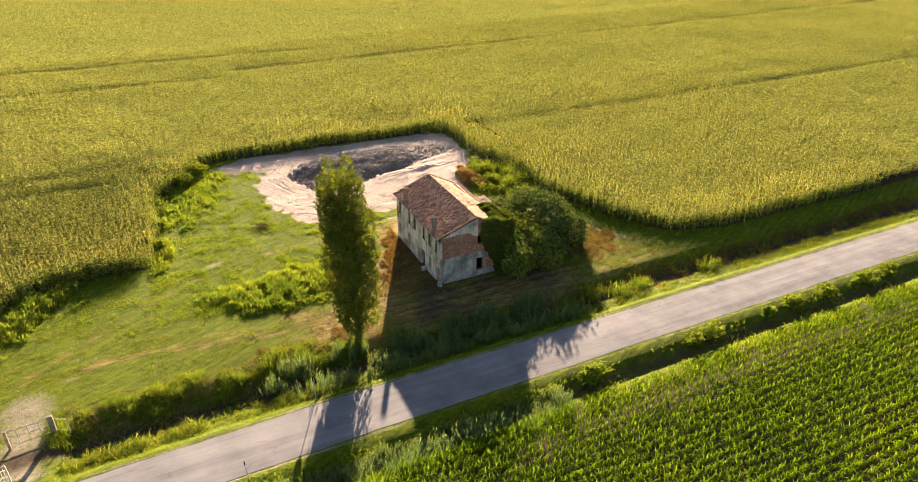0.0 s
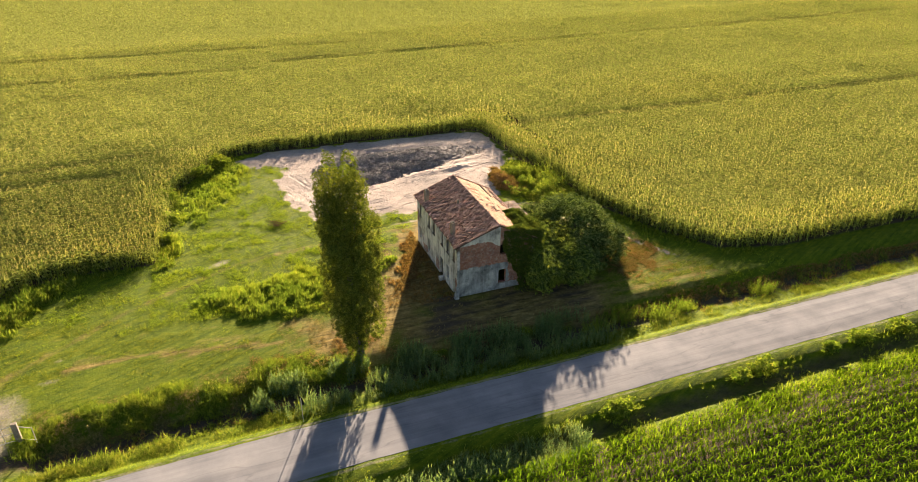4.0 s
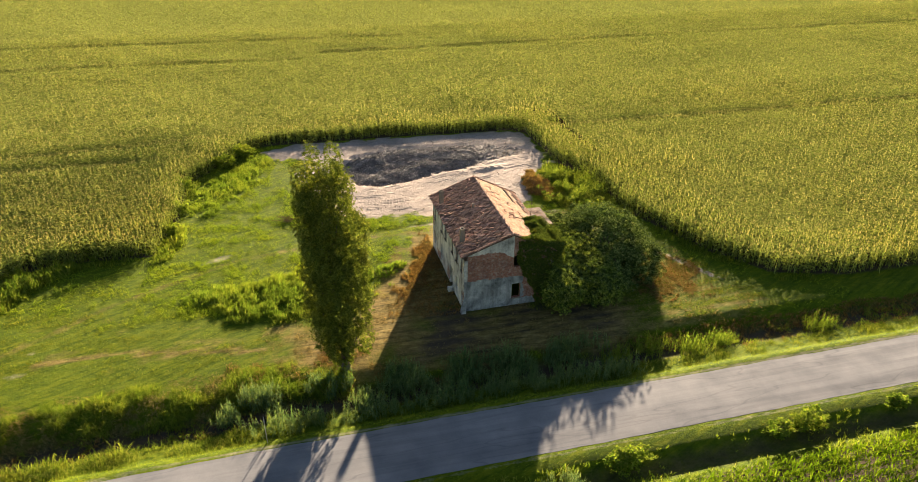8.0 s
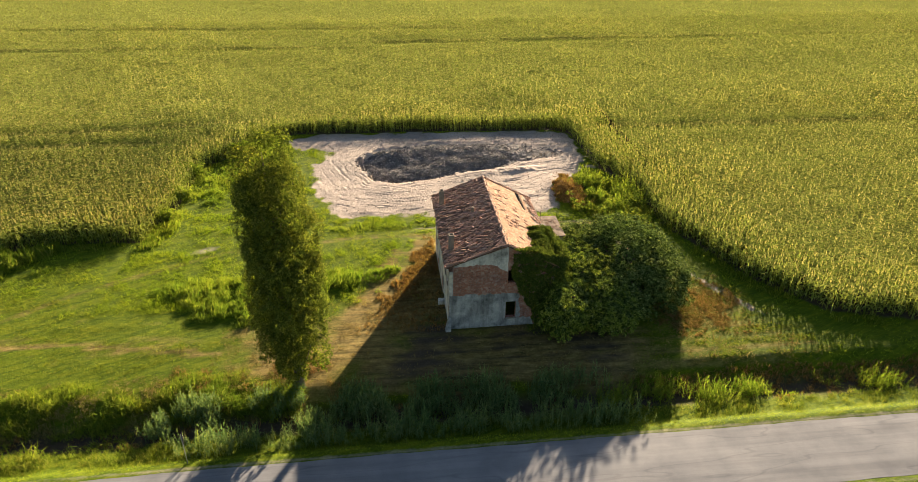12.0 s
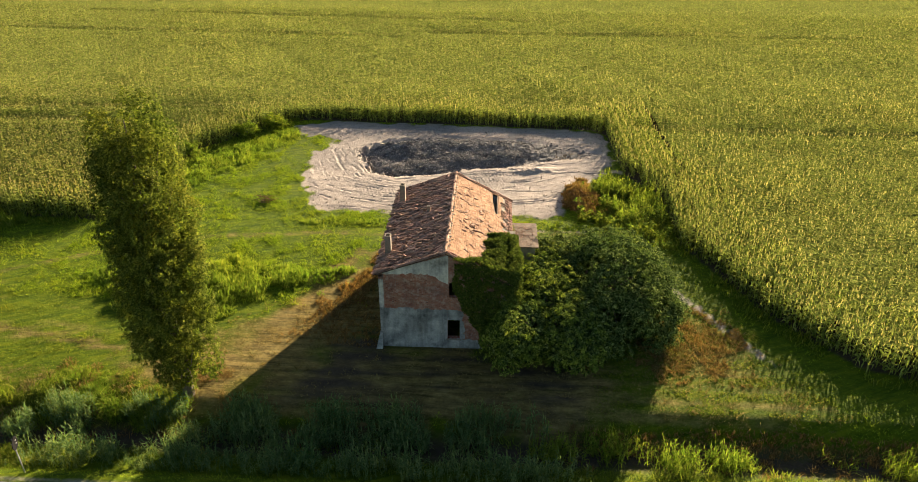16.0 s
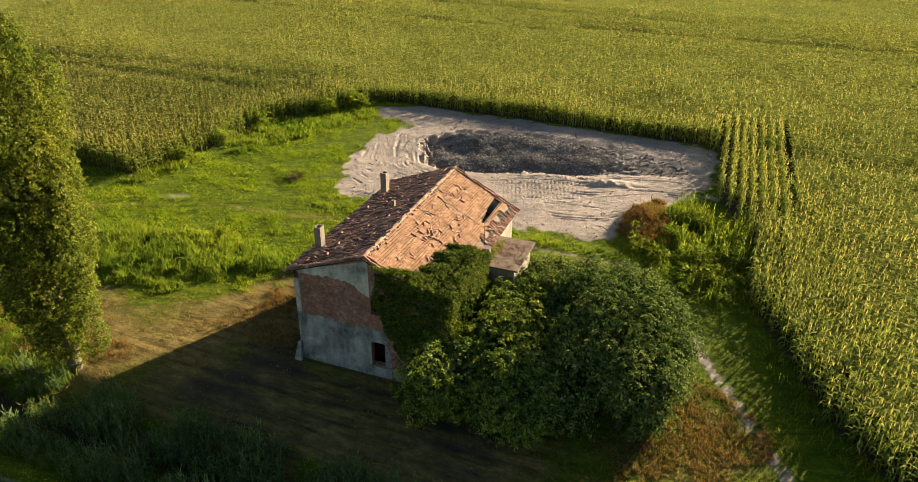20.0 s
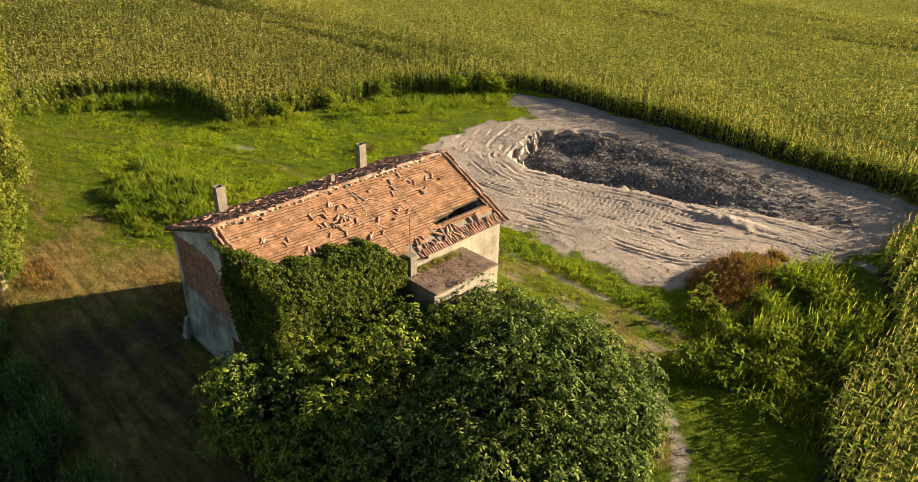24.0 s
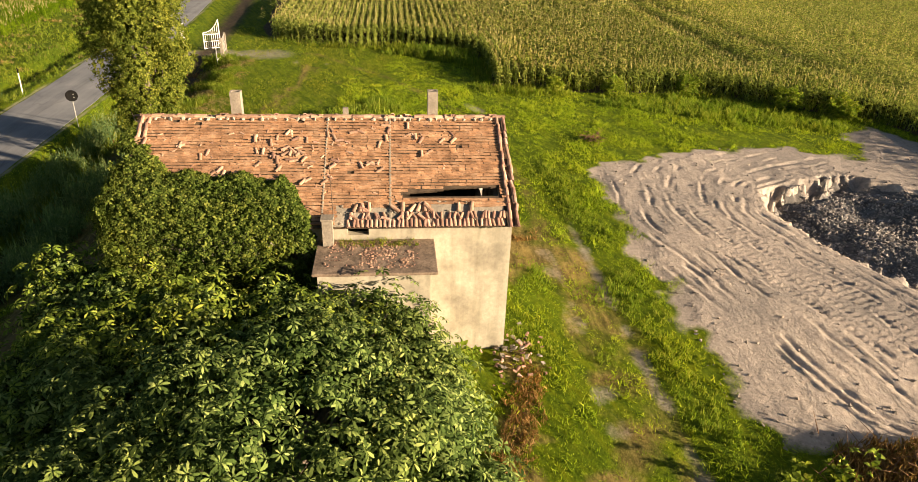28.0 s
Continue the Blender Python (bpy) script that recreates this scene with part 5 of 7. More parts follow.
def crown_mesh(rng, name, centres, radii, count, templates, size, parent, material, label, shell=0.55, seed_wave=2.0, rise=0.6, open_gap=-0.3):
    """Shoots over and inside the lobes of a crown, facing outwards and up, denser near the outside."""
    centres, radii = np.array(centres, float), np.array(radii, float)
    vol = radii.prod(1) ** (2 / 3)
    n = count * 3
    which = rng.choice(len(centres), n, p=vol / vol.sum())
    d = rng.normal(0, 1, (n, 3))
    d /= np.linalg.norm(d, axis=1)[:, None]
    rad = shell + (1 - shell) * rng.uniform(0, 1, n) ** 0.8
    lump = wave2(d[:, 0] * 3 + which * 7.3, d[:, 1] * 3 + d[:, 2] * 2.2, 1.0, 72, 2)
    p = centres[which] + d * radii[which] * (rad * (1 + 0.2 * lump))[:, None]
    gap = wave2(p[:, 0] + p[:, 2] * 0.7, p[:, 1] - p[:, 2] * 0.5, seed_wave, 71, 3)
    deepest = np.min(np.linalg.norm((p[:, None] - centres[None]) / radii[None], axis=2), axis=1)
    keep = (gap > open_gap) & (p[:, 2] > 0.15) & (deepest > min(0.6, shell))
    p, d = p[keep][:count], d[keep][:count]
    face = d + np.array((0, 0, rise)) + rng.normal(0, 0.35, d.shape)
    v, f, m = place(rng, templates, p[:, 0], p[:, 1], p[:, 2], size * rng.uniform(0.7, 1.25, len(p)), None, 0, face)
    ob = new(name, mesh_of(name, v, f, material))
    ob.parent = parent
    tagged(ob, label)
    return ob


def build_poplar():
    rng = np.random.RandomState(23)
    r = random.Random(23)
    tree = empty("poplar_tree", -12.1, -5.7, -0.1, "tall columnar poplar with dense olive-green foliage by the ditch", "tree")
    bm = bmesh.new()
    limb(bm, [(0, 0, -0.3), (0.02, 0.1, 2.0), (-0.2, 0.33, 6), (-0.45, 0.65, 11.4), (-0.6, 0.9, 16.6), (-0.65, 1.0, 18.7)], [0.42, 0.34, 0.27, 0.18, 0.09, 0.03], 10)
    part("trunk", bm, M_BARK, tree, "grey furrowed trunk")
    for k in range(46):
        bm = bmesh.new()
        z = 1.8 + 14.0 * k / 46
        a = r.uniform(0, 6.28)
        out = r.uniform(0.8, 1.7)
        limb(bm, [(-0.2, 0.055 * z, z), (math.cos(a) * out * 0.7 - 0.2, math.sin(a) * out * 0.7 + 0.057 * z, z + 1.0), (math.cos(a) * out - 0.2, math.sin(a) * out + 0.06 * z, z + 2.6)], [0.07, 0.045, 0.015], 5)
        part("limb", bm, M_BARK, tree)
    # upright plumes of foliage round the trunk, each a column of overlapping lobes
    cs, rs = [], []
    for k in range(64):
        u = k / 63
        z = 1.3 + 17.5 * u
        wide = 2.95 * (0.92 + 0.16 * math.sin(k * 1.7) * math.sin(k * 0.63)) * (0.34 + 0.66 * min(1, u / 0.30)) * (1 - 0.30 * max(0, (u - 0.78) / 0.22) ** 2)
        a = k * 2.4
        cs.append((math.cos(a) * wide * 0.64 - 0.25 - 0.4 * u, math.sin(a) * wide * 0.78 + 0.055 * z, z))
        rs.append((wide * 0.36, wide * 0.40, 1.45 + 0.4 * math.sin(k * 2.9)))
    for k in range(20):
        z = 2.0 + 0.78 * k
        cs.append((-0.2 - 0.02 * k, 0.055 * z, z))
        rs.append((1.5 if 3 < k < 16 else 1.0, 1.5 if 3 < k < 16 else 1.0, 1.3))
    for k in range(11):
        cs.append((1.7 + 0.15 * math.sin(k * 2), 0.1 + 0.3 * math.cos(k * 3) + 0.05 * k, 2.6 + 1.05 * k))
        rs.append((0.95, 0.9, 1.3))
    lv = leaf_cards(rng, 8, 4, 1.0, 0.85, 0.3)
    crown_mesh(rng, "crown", cs, rs, 38000, lv, 0.14, tree, M_POPLAR, "dense upright foliage of small leaves", 0.66, 0.8, 0.7, -0.5)
    return tree


build_poplar()


def rosettes(rng, kinds, leaves=11):
    """Shoot ends of a fig: two rings of long drooping leaves, broadest past the middle."""
    out = []
    for q in range(kinds):
        strips = []
        for k in range(leaves):
            inner = k >= leaves - 3
            a = 2 * np.pi * (k + rng.uniform(-0.25, 0.25)) / (3 if inner else leaves - 3)
            lift = (0.85 if inner else 0.30) + rng.normal(0, 0.14)
            ln = (0.62 if inner else 1.0) * rng.uniform(0.75, 1.15)
            d = np.array((np.cos(a), np.sin(a), 0.0))
            side = np.array((-np.sin(a), np.cos(a), rng.normal(0, 0.22)))
            at = [d * ln * s + np.array((0, 0, ln * (lift * s * 1.3 - (lift + 0.30) * s * s))) for s in (0.1, 0.42, 0.74, 1.0)]
            w = ln * rng.uniform(0.105, 0.16)
            v = [at[0], at[1] - side * w * 0.75, at[1] + side * w * 0.75, at[2] - side * w, at[2] + side * w, at[3]]
            strips.append((v, [(0, 1, 2), (1, 3, 4), (1, 4, 2), (3, 5, 4)], 0))
        out.append(bundle(strips))
    return out


def build_fig(name, x, y, lobes, count, seed, label, leaf, size=0.27):
    rng = np.random.RandomState(seed)
    r = random.Random(seed)
    tree = empty(name, x, y, 0, label, "fig tree")
    bm = bmesh.new()
    limb(bm, [(0, 0, -0.2), (0.1, 0.0, 0.8), (0.0, 0.1, 1.6)], [0.28, 0.22, 0.17], 8)
    part("trunk", bm, M_BARK, tree, "short grey trunk")
    for (cx, cy, cz), (rx, ry, rz) in lobes:
        for k in range(3):
            bm = bmesh.new()
            e = (cx + r.uniform(-0.4, 0.4) * rx, cy + r.uniform(-0.4, 0.4) * ry, cz + rz * r.uniform(0.1, 0.6))
            limb(bm, [(0, 0, 1.2), (e[0] * 0.5, e[1] * 0.5, (1.2 + e[2]) / 2 + 0.3), e], [0.13, 0.08, 0.03], 6)
            part("limb", bm, M_BARK, tree)
    # boughs: lumps set over the lobes, with shaded hollows between them
    c0, r0 = np.array([l[0] for l in lobes]), np.array([l[1] for l in lobes])
    c, rad = [], []
    for k in range(len(lobes)):
        n = int(10 + 2.6 * r0[k][0] * r0[k][1])
        d = rng.normal(0, 1, (n * 4, 3))
        d /= np.linalg.norm(d, axis=1)[:, None]
        p = c0[k] + d * r0[k] * 0.86
        deep = np.min(np.linalg.norm((p[:, None] - c0[None]) / r0[None], axis=2), axis=1)
        p = p[(deep > 0.8) & (p[:, 2] > 0.5)][:n]
        c.append(p), rad.append(np.repeat(rng.uniform(0.55, 1.0, len(p))[:, None], 3, 1) * (1, 1, 0.9))
    c, rad = np.concatenate(c), np.concatenate(rad)
    # shoot ends over the boughs, each with room round it
    which = rng.randint(0, len(c), count * 12)
    d = rng.normal(0, 1, (len(which), 3)) + (0, 0, 0.35)
    d /= np.linalg.norm(d, axis=1)[:, None]
    p = c[which] + d * rad[which] * rng.uniform(0.8, 1.1, (len(which), 1))
    depth = np.min(np.linalg.norm((p[:, None] - c0[None]) / r0[None], axis=2), axis=1)
    ok = (depth > 0.82) & (p[:, 2] > 0.3)
    p, d = p[ok], d[ok]
    room = size * 1.35
    taken, pick = {}, []
    for i, (a, b, e) in enumerate(np.floor(p / room).astype(int)):
        near = [taken[q] for q in itertools.product((a - 1, a, a + 1), (b - 1, b, b + 1), (e - 1, e, e + 1)) if q in taken]
        if all((p[i, 0] - p[j, 0]) ** 2 + (p[i, 1] - p[j, 1]) ** 2 + (p[i, 2] - p[j, 2]) ** 2 > room * room for j in near):
            taken[(a, b, e)] = i
            pick.append(i)
    pick = pick[:count]
    p += (d + (0, 0, 0.4)) * rng.uniform(-0.05, 0.34, (len(p), 1))
    face = d[pick] + (0, 0, 0.9) + rng.normal(0, 0.25, (len(pick), 3))
    v, f, m = place(rng, rosettes(rng, 8), p[pick, 0], p[pick, 1], p[pick, 2], size * rng.uniform(0.75, 1.2, len(pick)), None, 0, face)
    ob = new("crown", mesh_of("crown", v, f, leaf))
    ob.parent = tree
    tagged(ob, "broad glossy leaves in rosettes")
    # in the lower tree the darker M_FIG puts crown shade into the inner leaves' colour
    lv = leaf_cards(rng, 6, 6, 1.0, 0.5, 0.4)
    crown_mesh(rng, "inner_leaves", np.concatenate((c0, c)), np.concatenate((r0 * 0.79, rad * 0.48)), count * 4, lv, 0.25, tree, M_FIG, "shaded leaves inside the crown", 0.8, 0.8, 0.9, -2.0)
    return tree


build_fig("fig_tree", 17.3, 6.2, [((0, 0.2, 2.6), (4.3, 5.2, 3.4)), ((2.2, -3.6, 2.0), (2.7, 2.8, 2.5)), ((0.9, 3.8, 1.8), (2.9, 2.5, 2.4)), ((-1.6, -4.6, 1.8), (3.2, 2.8, 2.4)), ((2.4, 1.0, 2.0), (2.6, 3.6, 2.4)), ((-2.4, 2.6, 2.2), (2.8, 3.0, 2.5)), ((-4.1, 2.4, 2.8), (2.0, 2.4, 2.3))], 3300, 41, "large spreading fig tree with dark glossy leaves beside the house", M_FIG)
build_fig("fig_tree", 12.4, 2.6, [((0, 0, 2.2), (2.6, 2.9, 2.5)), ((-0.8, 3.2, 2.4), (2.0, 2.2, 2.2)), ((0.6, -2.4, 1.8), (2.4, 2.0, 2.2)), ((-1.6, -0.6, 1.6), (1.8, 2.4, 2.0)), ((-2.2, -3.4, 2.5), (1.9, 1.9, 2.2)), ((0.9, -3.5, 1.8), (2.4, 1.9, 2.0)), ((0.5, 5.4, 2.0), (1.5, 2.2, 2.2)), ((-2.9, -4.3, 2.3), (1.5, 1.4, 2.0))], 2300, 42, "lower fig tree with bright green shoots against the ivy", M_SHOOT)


def build_ivy():
    rng = np.random.RandomState(8)
    tree = empty("ivy", 8.0, 0.0, 0.0, "thick dark ivy climbing over wall corner and roof edge", "ivy")
    bm = bmesh.new()
    limb(bm, [(0.6, 0.1, -0.1), (0.9, 0.05, 2.0), (0.5, 0.0, 4.5)], [0.12, 0.09, 0.05], 7)
    limb(bm, [(1.25, 2.5, -0.1), (1.22, 2.4, 2.5), (1.25, 2.8, 5.2)], [0.1, 0.08, 0.04], 7)
    part("stem", bm, M_BARK, tree, "woody climbing stem")
    P = []

    def rough(n, fx):
        u, v, w = rng.uniform(0, 1, n), rng.uniform(0, 1, n), rng.uniform(0, 1, n) ** 0.7
        P.append(fx(u, v, w))

    def south(u, v, w):
        z = 0.1 + 7.1 * v
        left = np.interp(z, [0.0, 2.0, 3.5, 5.0, 7.4], [7.5, 6.95, 5.95, 5.15, 5.2]) + 0.15 * wave2(z, z * 0, 1.2, 5)
        x = left + (W + 0.9 - left) * u
        bulge = 0.25 + 0.75 * np.clip((x - left) / 1.2, 0, 1) * (0.6 + 0.4 * np.sin(z * 0.9 + 0.5))
        top = np.minimum(1, np.where(z > 6.4 - 0.2 * (x - 6), 0.4, 1))
        return np.stack([x, L0 - bulge * w * top, np.minimum(z, np.interp(x, [5, RIDGE_X + 1, W + 1], [7.9, 7.75, 6.6]))], 1)

    def east(u, v, w):
        y = -0.5 + 7.3 * u
        top = np.interp(y, [-0.5, 0.5, 3.0, 5.5, 6.8], [6.6, 6.9, 6.9, 6.7, 5.4]) + 0.2 * wave2(y, y * 0, 1.6, 6)
        z = 0.1 + (top - 0.1) * v
        return np.stack([W + 0.05 + (0.5 + 0.5 * np.sin(z * 0.6 + y * 0.4) ** 2) * w, y, z], 1)

    def over(u, v, w):
        y = -0.3 + 6.9 * u
        up = np.interp(y, [-0.3, 0.6, 1.5, 4.0, 5.6, 6.6], [5.4, 6.0, 7.0, 7.2, 7.3, 8.8]) + 0.25 * wave2(y, y * 0, 1.5, 7)
        x = up + (W + 0.8 - up) * v
        z = RIDGE - (x - RIDGE_X) / (W - RIDGE_X) * (RIDGE - EAVE_E) + 0.08 + np.clip((x - up) * 0.75, 0, 0.85) * w
        return np.stack([x, y, z], 1)

    rough(8200, south), rough(8200, east), rough(8600, over)
    p = np.concatenate(P)
    p = p[wave2(p[:, 0] + p[:, 1], p[:, 2] + 0.3 * p[:, 1], 0.9, 15, 2) > -0.9]
    p[:, 0] -= 8.0
    lv = leaf_cards(rng, 6, 4, 1.0, 0.62, -0.1)
    out = np.stack([np.where(p[:, 1] > 0.3, 0.9, 0.2), np.where(p[:, 1] > 0.3, 0.0, -0.9), np.full(len(p), 0.55)], 1) + rng.normal(0, 0.4, p.shape)
    v, f, m = place(rng, lv, p[:, 0], p[:, 1], p[:, 2], 0.115 * rng.uniform(0.6, 1.5, len(p)), None, 0, out)
    ob = new("leaves", mesh_of("leaves", v, f, M_IVY))
    ob.parent = tree
    tagged(ob, "dense small dark leaves")


build_ivy()


def grow(name, rng, templates, x, y, size, material, label, category, lean=0.15):
    v, f, m = place(rng, templates, x, y, ground_height(x, y) - 0.02, size, None, lean)
    return stuff(name, v, f, material, label, category)


def spots(rng, n, x0, x1, y0, y1):
    return rng.uniform(x0, x1, n), rng.uniform(y0, y1, n)


def build_weeds():
    rng = np.random.RandomState(77)
    lawn_t = [tuft(rng, 3, 1.0, 0.75, 0.12, 1) for _ in range(8)]
    tall_t = [tuft(rng, 7, 1.0, 0.42, 0.055, 2) for _ in range(8)]
    reed_t = [maize(rng, 6, 2, 1.5, 1, True, 0.3, 0.55, 0.07) for _ in range(6)]
    bush_t = leaf_cards(rng, 6, 7, 1.0, 0.5, 0.5)
    # mown and trodden meadow
    x, y = spots(rng, 215000, -58, 40, -9, 50)
    off = y - road_mid(x)
    rag = 0.65 * wave2(x, y, 2.6, 33, 3)
    ss = np.where(inside(SAND, x, y), 1, -1) * from_edge(SAND, x, y) + rag
    ok = inside(CLEARING, x, y) & (ss < 0.1) & (off > 9.0)
    ok &= ~((x > -0.5) & (x < 11.6) & (y > 0) & (y < 14))
    track = np.minimum(np.abs(y - 17.1), np.abs(y - 19.1))
    ok &= from_line(FOOTPATH, x, y) > 0.55
    ok &= ~((track < 0.3) & (x > -3) & (x < 16) & (rng.uniform(0, 1, len(x)) < 0.8))
    dry = np.where(inside(DRYZONE, x, y), 1, -1) * from_edge(DRYZONE, x, y) + 1.2 * wave2(x, y, 3, 35, 2) > 0
    patch = wave2(x, y, 4, 51, 3)
    ripe = (y < 7.0 - 0.22 * (x + 30) + 1.5 * wave2(x, y, 5, 48, 2)) & (x < -9) & (rng.uniform(0, 1, len(x)) < 0.62)
    # blades thinned in the east so the dark ground imitates the maize's shade
    lawn = ok & ~dry & ~ripe & ((x < 19.5) | (rng.uniform(0, 1, len(x)) < 0.4))
    gold = ok & ~dry & ripe
    grow("meadow_grass", rng, lawn_t, x[gold], y[gold], 0.19 * np.clip(1 + 0.6 * wave2(x[gold] * 0.25, y[gold], 1.5, 49, 2), 0.35, 1.8) * rng.uniform(0.6, 1.3, gold.sum()), M_GOLD, "mown golden-green meadow grass in swaths", "grass", 0.35)
    grow("meadow_grass", rng, lawn_t, x[lawn], y[lawn], np.where((x[lawn] < -11) & (y[lawn] < 5), 0.13, 0.21) * np.clip(1 + 0.35 * patch[lawn] + 0.4 * wave2(x[lawn], y[lawn], 1.3, 53, 2), 0.45, 1.9) * rng.uniform(0.6, 1.3, lawn.sum()), M_GRASS, "short sunlit meadow grass", "grass", 0.35)
    # dry blades left out where the yard's shade is painted
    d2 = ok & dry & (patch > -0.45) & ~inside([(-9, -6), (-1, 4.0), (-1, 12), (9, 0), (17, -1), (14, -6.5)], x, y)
    grow("dry_grass", rng, lawn_t, x[d2], y[d2], 0.19 * rng.uniform(0.6, 1.3, d2.sum()), M_DRY, "short dry straw-coloured grass", "grass", 0.4)
    # tussocks in the unmown part of the meadow
    tuss_t = [tuft(rng, 6, 1.0, 0.6, 0.075, 1, 0.35) for _ in range(6)]
    x, y = spots(rng, 42000, -31, 8, 5, 50)
    ss = np.where(inside(SAND, x, y), 1, -1) * from_edge(SAND, x, y) + 0.65 * wave2(x, y, 2.6, 33, 3)
    rough_part = wave2(x, y, 2.6, 46, 3) + 0.35 * smooth(-14, -26, x) + 0.35 * smooth(3.0, 0.5, -ss)
    k = inside(CLEARING, x, y) & (ss < -0.1) & (rough_part > 0.0) & (np.abs(y - 18.1) > 1.6) & ~((x > -2) & (y < 16.5))
    grow("meadow_tussocks", rng, tuss_t, x[k], y[k], 0.33 * np.clip(0.5 + 0.8 * rough_part[k], 0.5, 1.3) * rng.uniform(0.5, 1.3, k.sum()), M_GRASS, "lush tussocks of long meadow grass", "grass", 0.3)
    # stands of tall grass
    xs, ys, hs = [], [], []
    for poly, n, h in (([(-27.5, 8.5), (-24, 11), (-16, 11.5), (-8, 11.5), (-3.5, 11.0), (-6.5, 7.5), (-12, 4.4), (-16, 2.6), (-21, 3.4), (-26, 5.6)], 3600, 0.72),
                       ([(-13, 19.0), (-6, 22.0), (4, 21.6), (9, 21.6), (14.5, 21.0), (14, 19.4), (6, 19.3), (-4, 18.6)], 1500, 0.38),
                       ([(0.5, 16.4), (8, 16.6), (14, 16.6), (14, 15.0), (10.0, 14.2), (0.5, 14.4)], 500, 0.32), ([(-29, 27), (-27, 38), (-22, 45), (-17.0, 48.0), (-16, 43), (-20, 36), (-25, 27)], 1600, 0.6), ([(-47.4, 5.5), (-43.3, 10.1), (-40.2, 14.3), (-36.5, 17.8), (-36.5, 19.5), (-42, 19.3), (-46, 16.6), (-49, 10)], 1500, 1.15),
                       ([(-32, 18), (-28.5, 26), (-26.0, 25), (-28, 16.5)], 600, 0.75), ([(4, 18.1), (15, 18.5), (15, 17.4), (4, 17.3)], 260, 0.22)):
        px, py = np.array([q[0] for q in poly]), np.array([q[1] for q in poly])
        x, y = spots(rng, n * 3, px.min() - 1, px.max() + 1, py.min() - 1, py.max() + 1)
        dd = np.where(inside(poly, x, y), 1, -1) * from_edge(poly, x, y) + 1.3 * wave2(x, y, 3, 52, 2)
        k = (dd > 0.2) & (wave2(x, y, 1.5, 57, 2) > -0.6)
        k &= (np.cumsum(k) <= n)
        xs.append(x[k]), ys.append(y[k]), hs.append(h * rng.uniform(0.5, 1.3, k.sum()) * np.clip(0.45 + 0.4 * dd[k], 0.4, 1.3))
    grow("tall_grass", rng, tall_t, np.concatenate(xs), np.concatenate(ys), np.concatenate(hs), M_TALL, "stand of tall lush grass in the meadow", "grass", 0.2)
    # weeds at the foot of the maize
    x, y = spots(rng, 40000, -60, 60, -4, 51)
    d = from_edge(CLEARING, x, y)
    k = (d < 1.6) & (wave2(x, y, 6, 54, 2) > -0.3) & (y > -3.5)
    k &= ~((y > 47) & (x > -16)) & ~(x > 38)
    k &= ~((y > 33) & (x > 15))
    grow("edge_weeds", rng, tall_t, x[k], y[k], 0.75 * rng.uniform(0.5, 1.4, k.sum()), M_WEED, "rank weeds along the maize", "weeds", 0.2)
    stem_t = [tuft(rng, 9, 1.0, 0.55, 0.036, 2, 0.45) for _ in range(8)]
    # belt of weeds between lot and field
    belt_bush = leaf_cards(rng, 6, 7, 1.0, 0.45, 0.5)
    belt = [(16.4, 22.5), (19.2, 31.2), (23.0, 34.5), (25.0, 28), (26.4, 18), (24.0, 15.5), (18.5, 17.0)]
    x, y = spots(rng, 17000, 15, 28, 14, 36)
    dd = np.where(inside(belt, x, y), 1, -1) * from_edge(belt, x, y) + 0.9 * wave2(x, y, 3, 55, 3)
    k = (dd > 0) & (wave2(x, y, 2.2, 60, 2) > -0.1) & (((x - 17.0) / 1.3) ** 2 + ((y - 26.3) / 3.2) ** 2 > 1)
    tall = np.clip(0.4 + 0.45 * dd[k], 0.35, 1.4) * (1 + 0.4 * wave2(x[k], y[k], 4, 62, 2))
    grow("weed_belt", rng, stem_t, x[k], y[k], 0.72 * tall * rng.uniform(0.4, 1.5, k.sum()), M_WEED, "head-high lit weeds beside the sand lot", "weeds", 0.25)
    x, y = spots(rng, 5200, 15, 28, 14, 36)
    dd = np.where(inside(belt, x, y), 1, -1) * from_edge(belt, x, y) + 0.9 * wave2(x, y, 3, 55, 3)
    k = (dd > 0.3) & (wave2(x, y, 2.5, 67, 2) > 0.4)
    v, f, m = place(rng, belt_bush, x[k], y[k], ground_height(x[k], y[k]) + rng.uniform(0.1, 1.5, k.sum()) * np.clip(0.4 + 0.4 * wave2(x[k], y[k], 2.5, 67, 2), 0.3, 1), 0.3 * rng.uniform(0.6, 1.3, k.sum()), None, 0.5)
    stuff("weed_belt", v, f, M_SHOOT, "lit broad-leaved weeds beside the sand lot", "weeds")
    x, y = spots(rng, 1000, 19, 26, 15, 32)
    k = inside(belt, x, y) & (wave2(x, y, 3, 68, 2) > 0)
    grow("weed_belt", rng, reed_t, x[k], y[k], rng.uniform(0.7, 1.2, k.sum()), [M_TALL, M_TASSEL], "tall leafy reeds among the weeds", "weeds", 0.15)
    x, y = spots(rng, 4200, 15.0, 19.6, 22.0, 32.0)
    k = np.exp(-(((x - 17.1) / 1.7) ** 2 + ((y - 26.6) / 3.9) ** 2)) > 0.35 + 0.2 * wave2(x, y, 1.5, 63, 2)
    grow("withered_weeds", rng, tall_t, x[k], y[k], 0.55 * rng.uniform(0.4, 1.3, k.sum()), M_RUST, "brown withered weeds on the spoil heap", "weeds", 0.35)
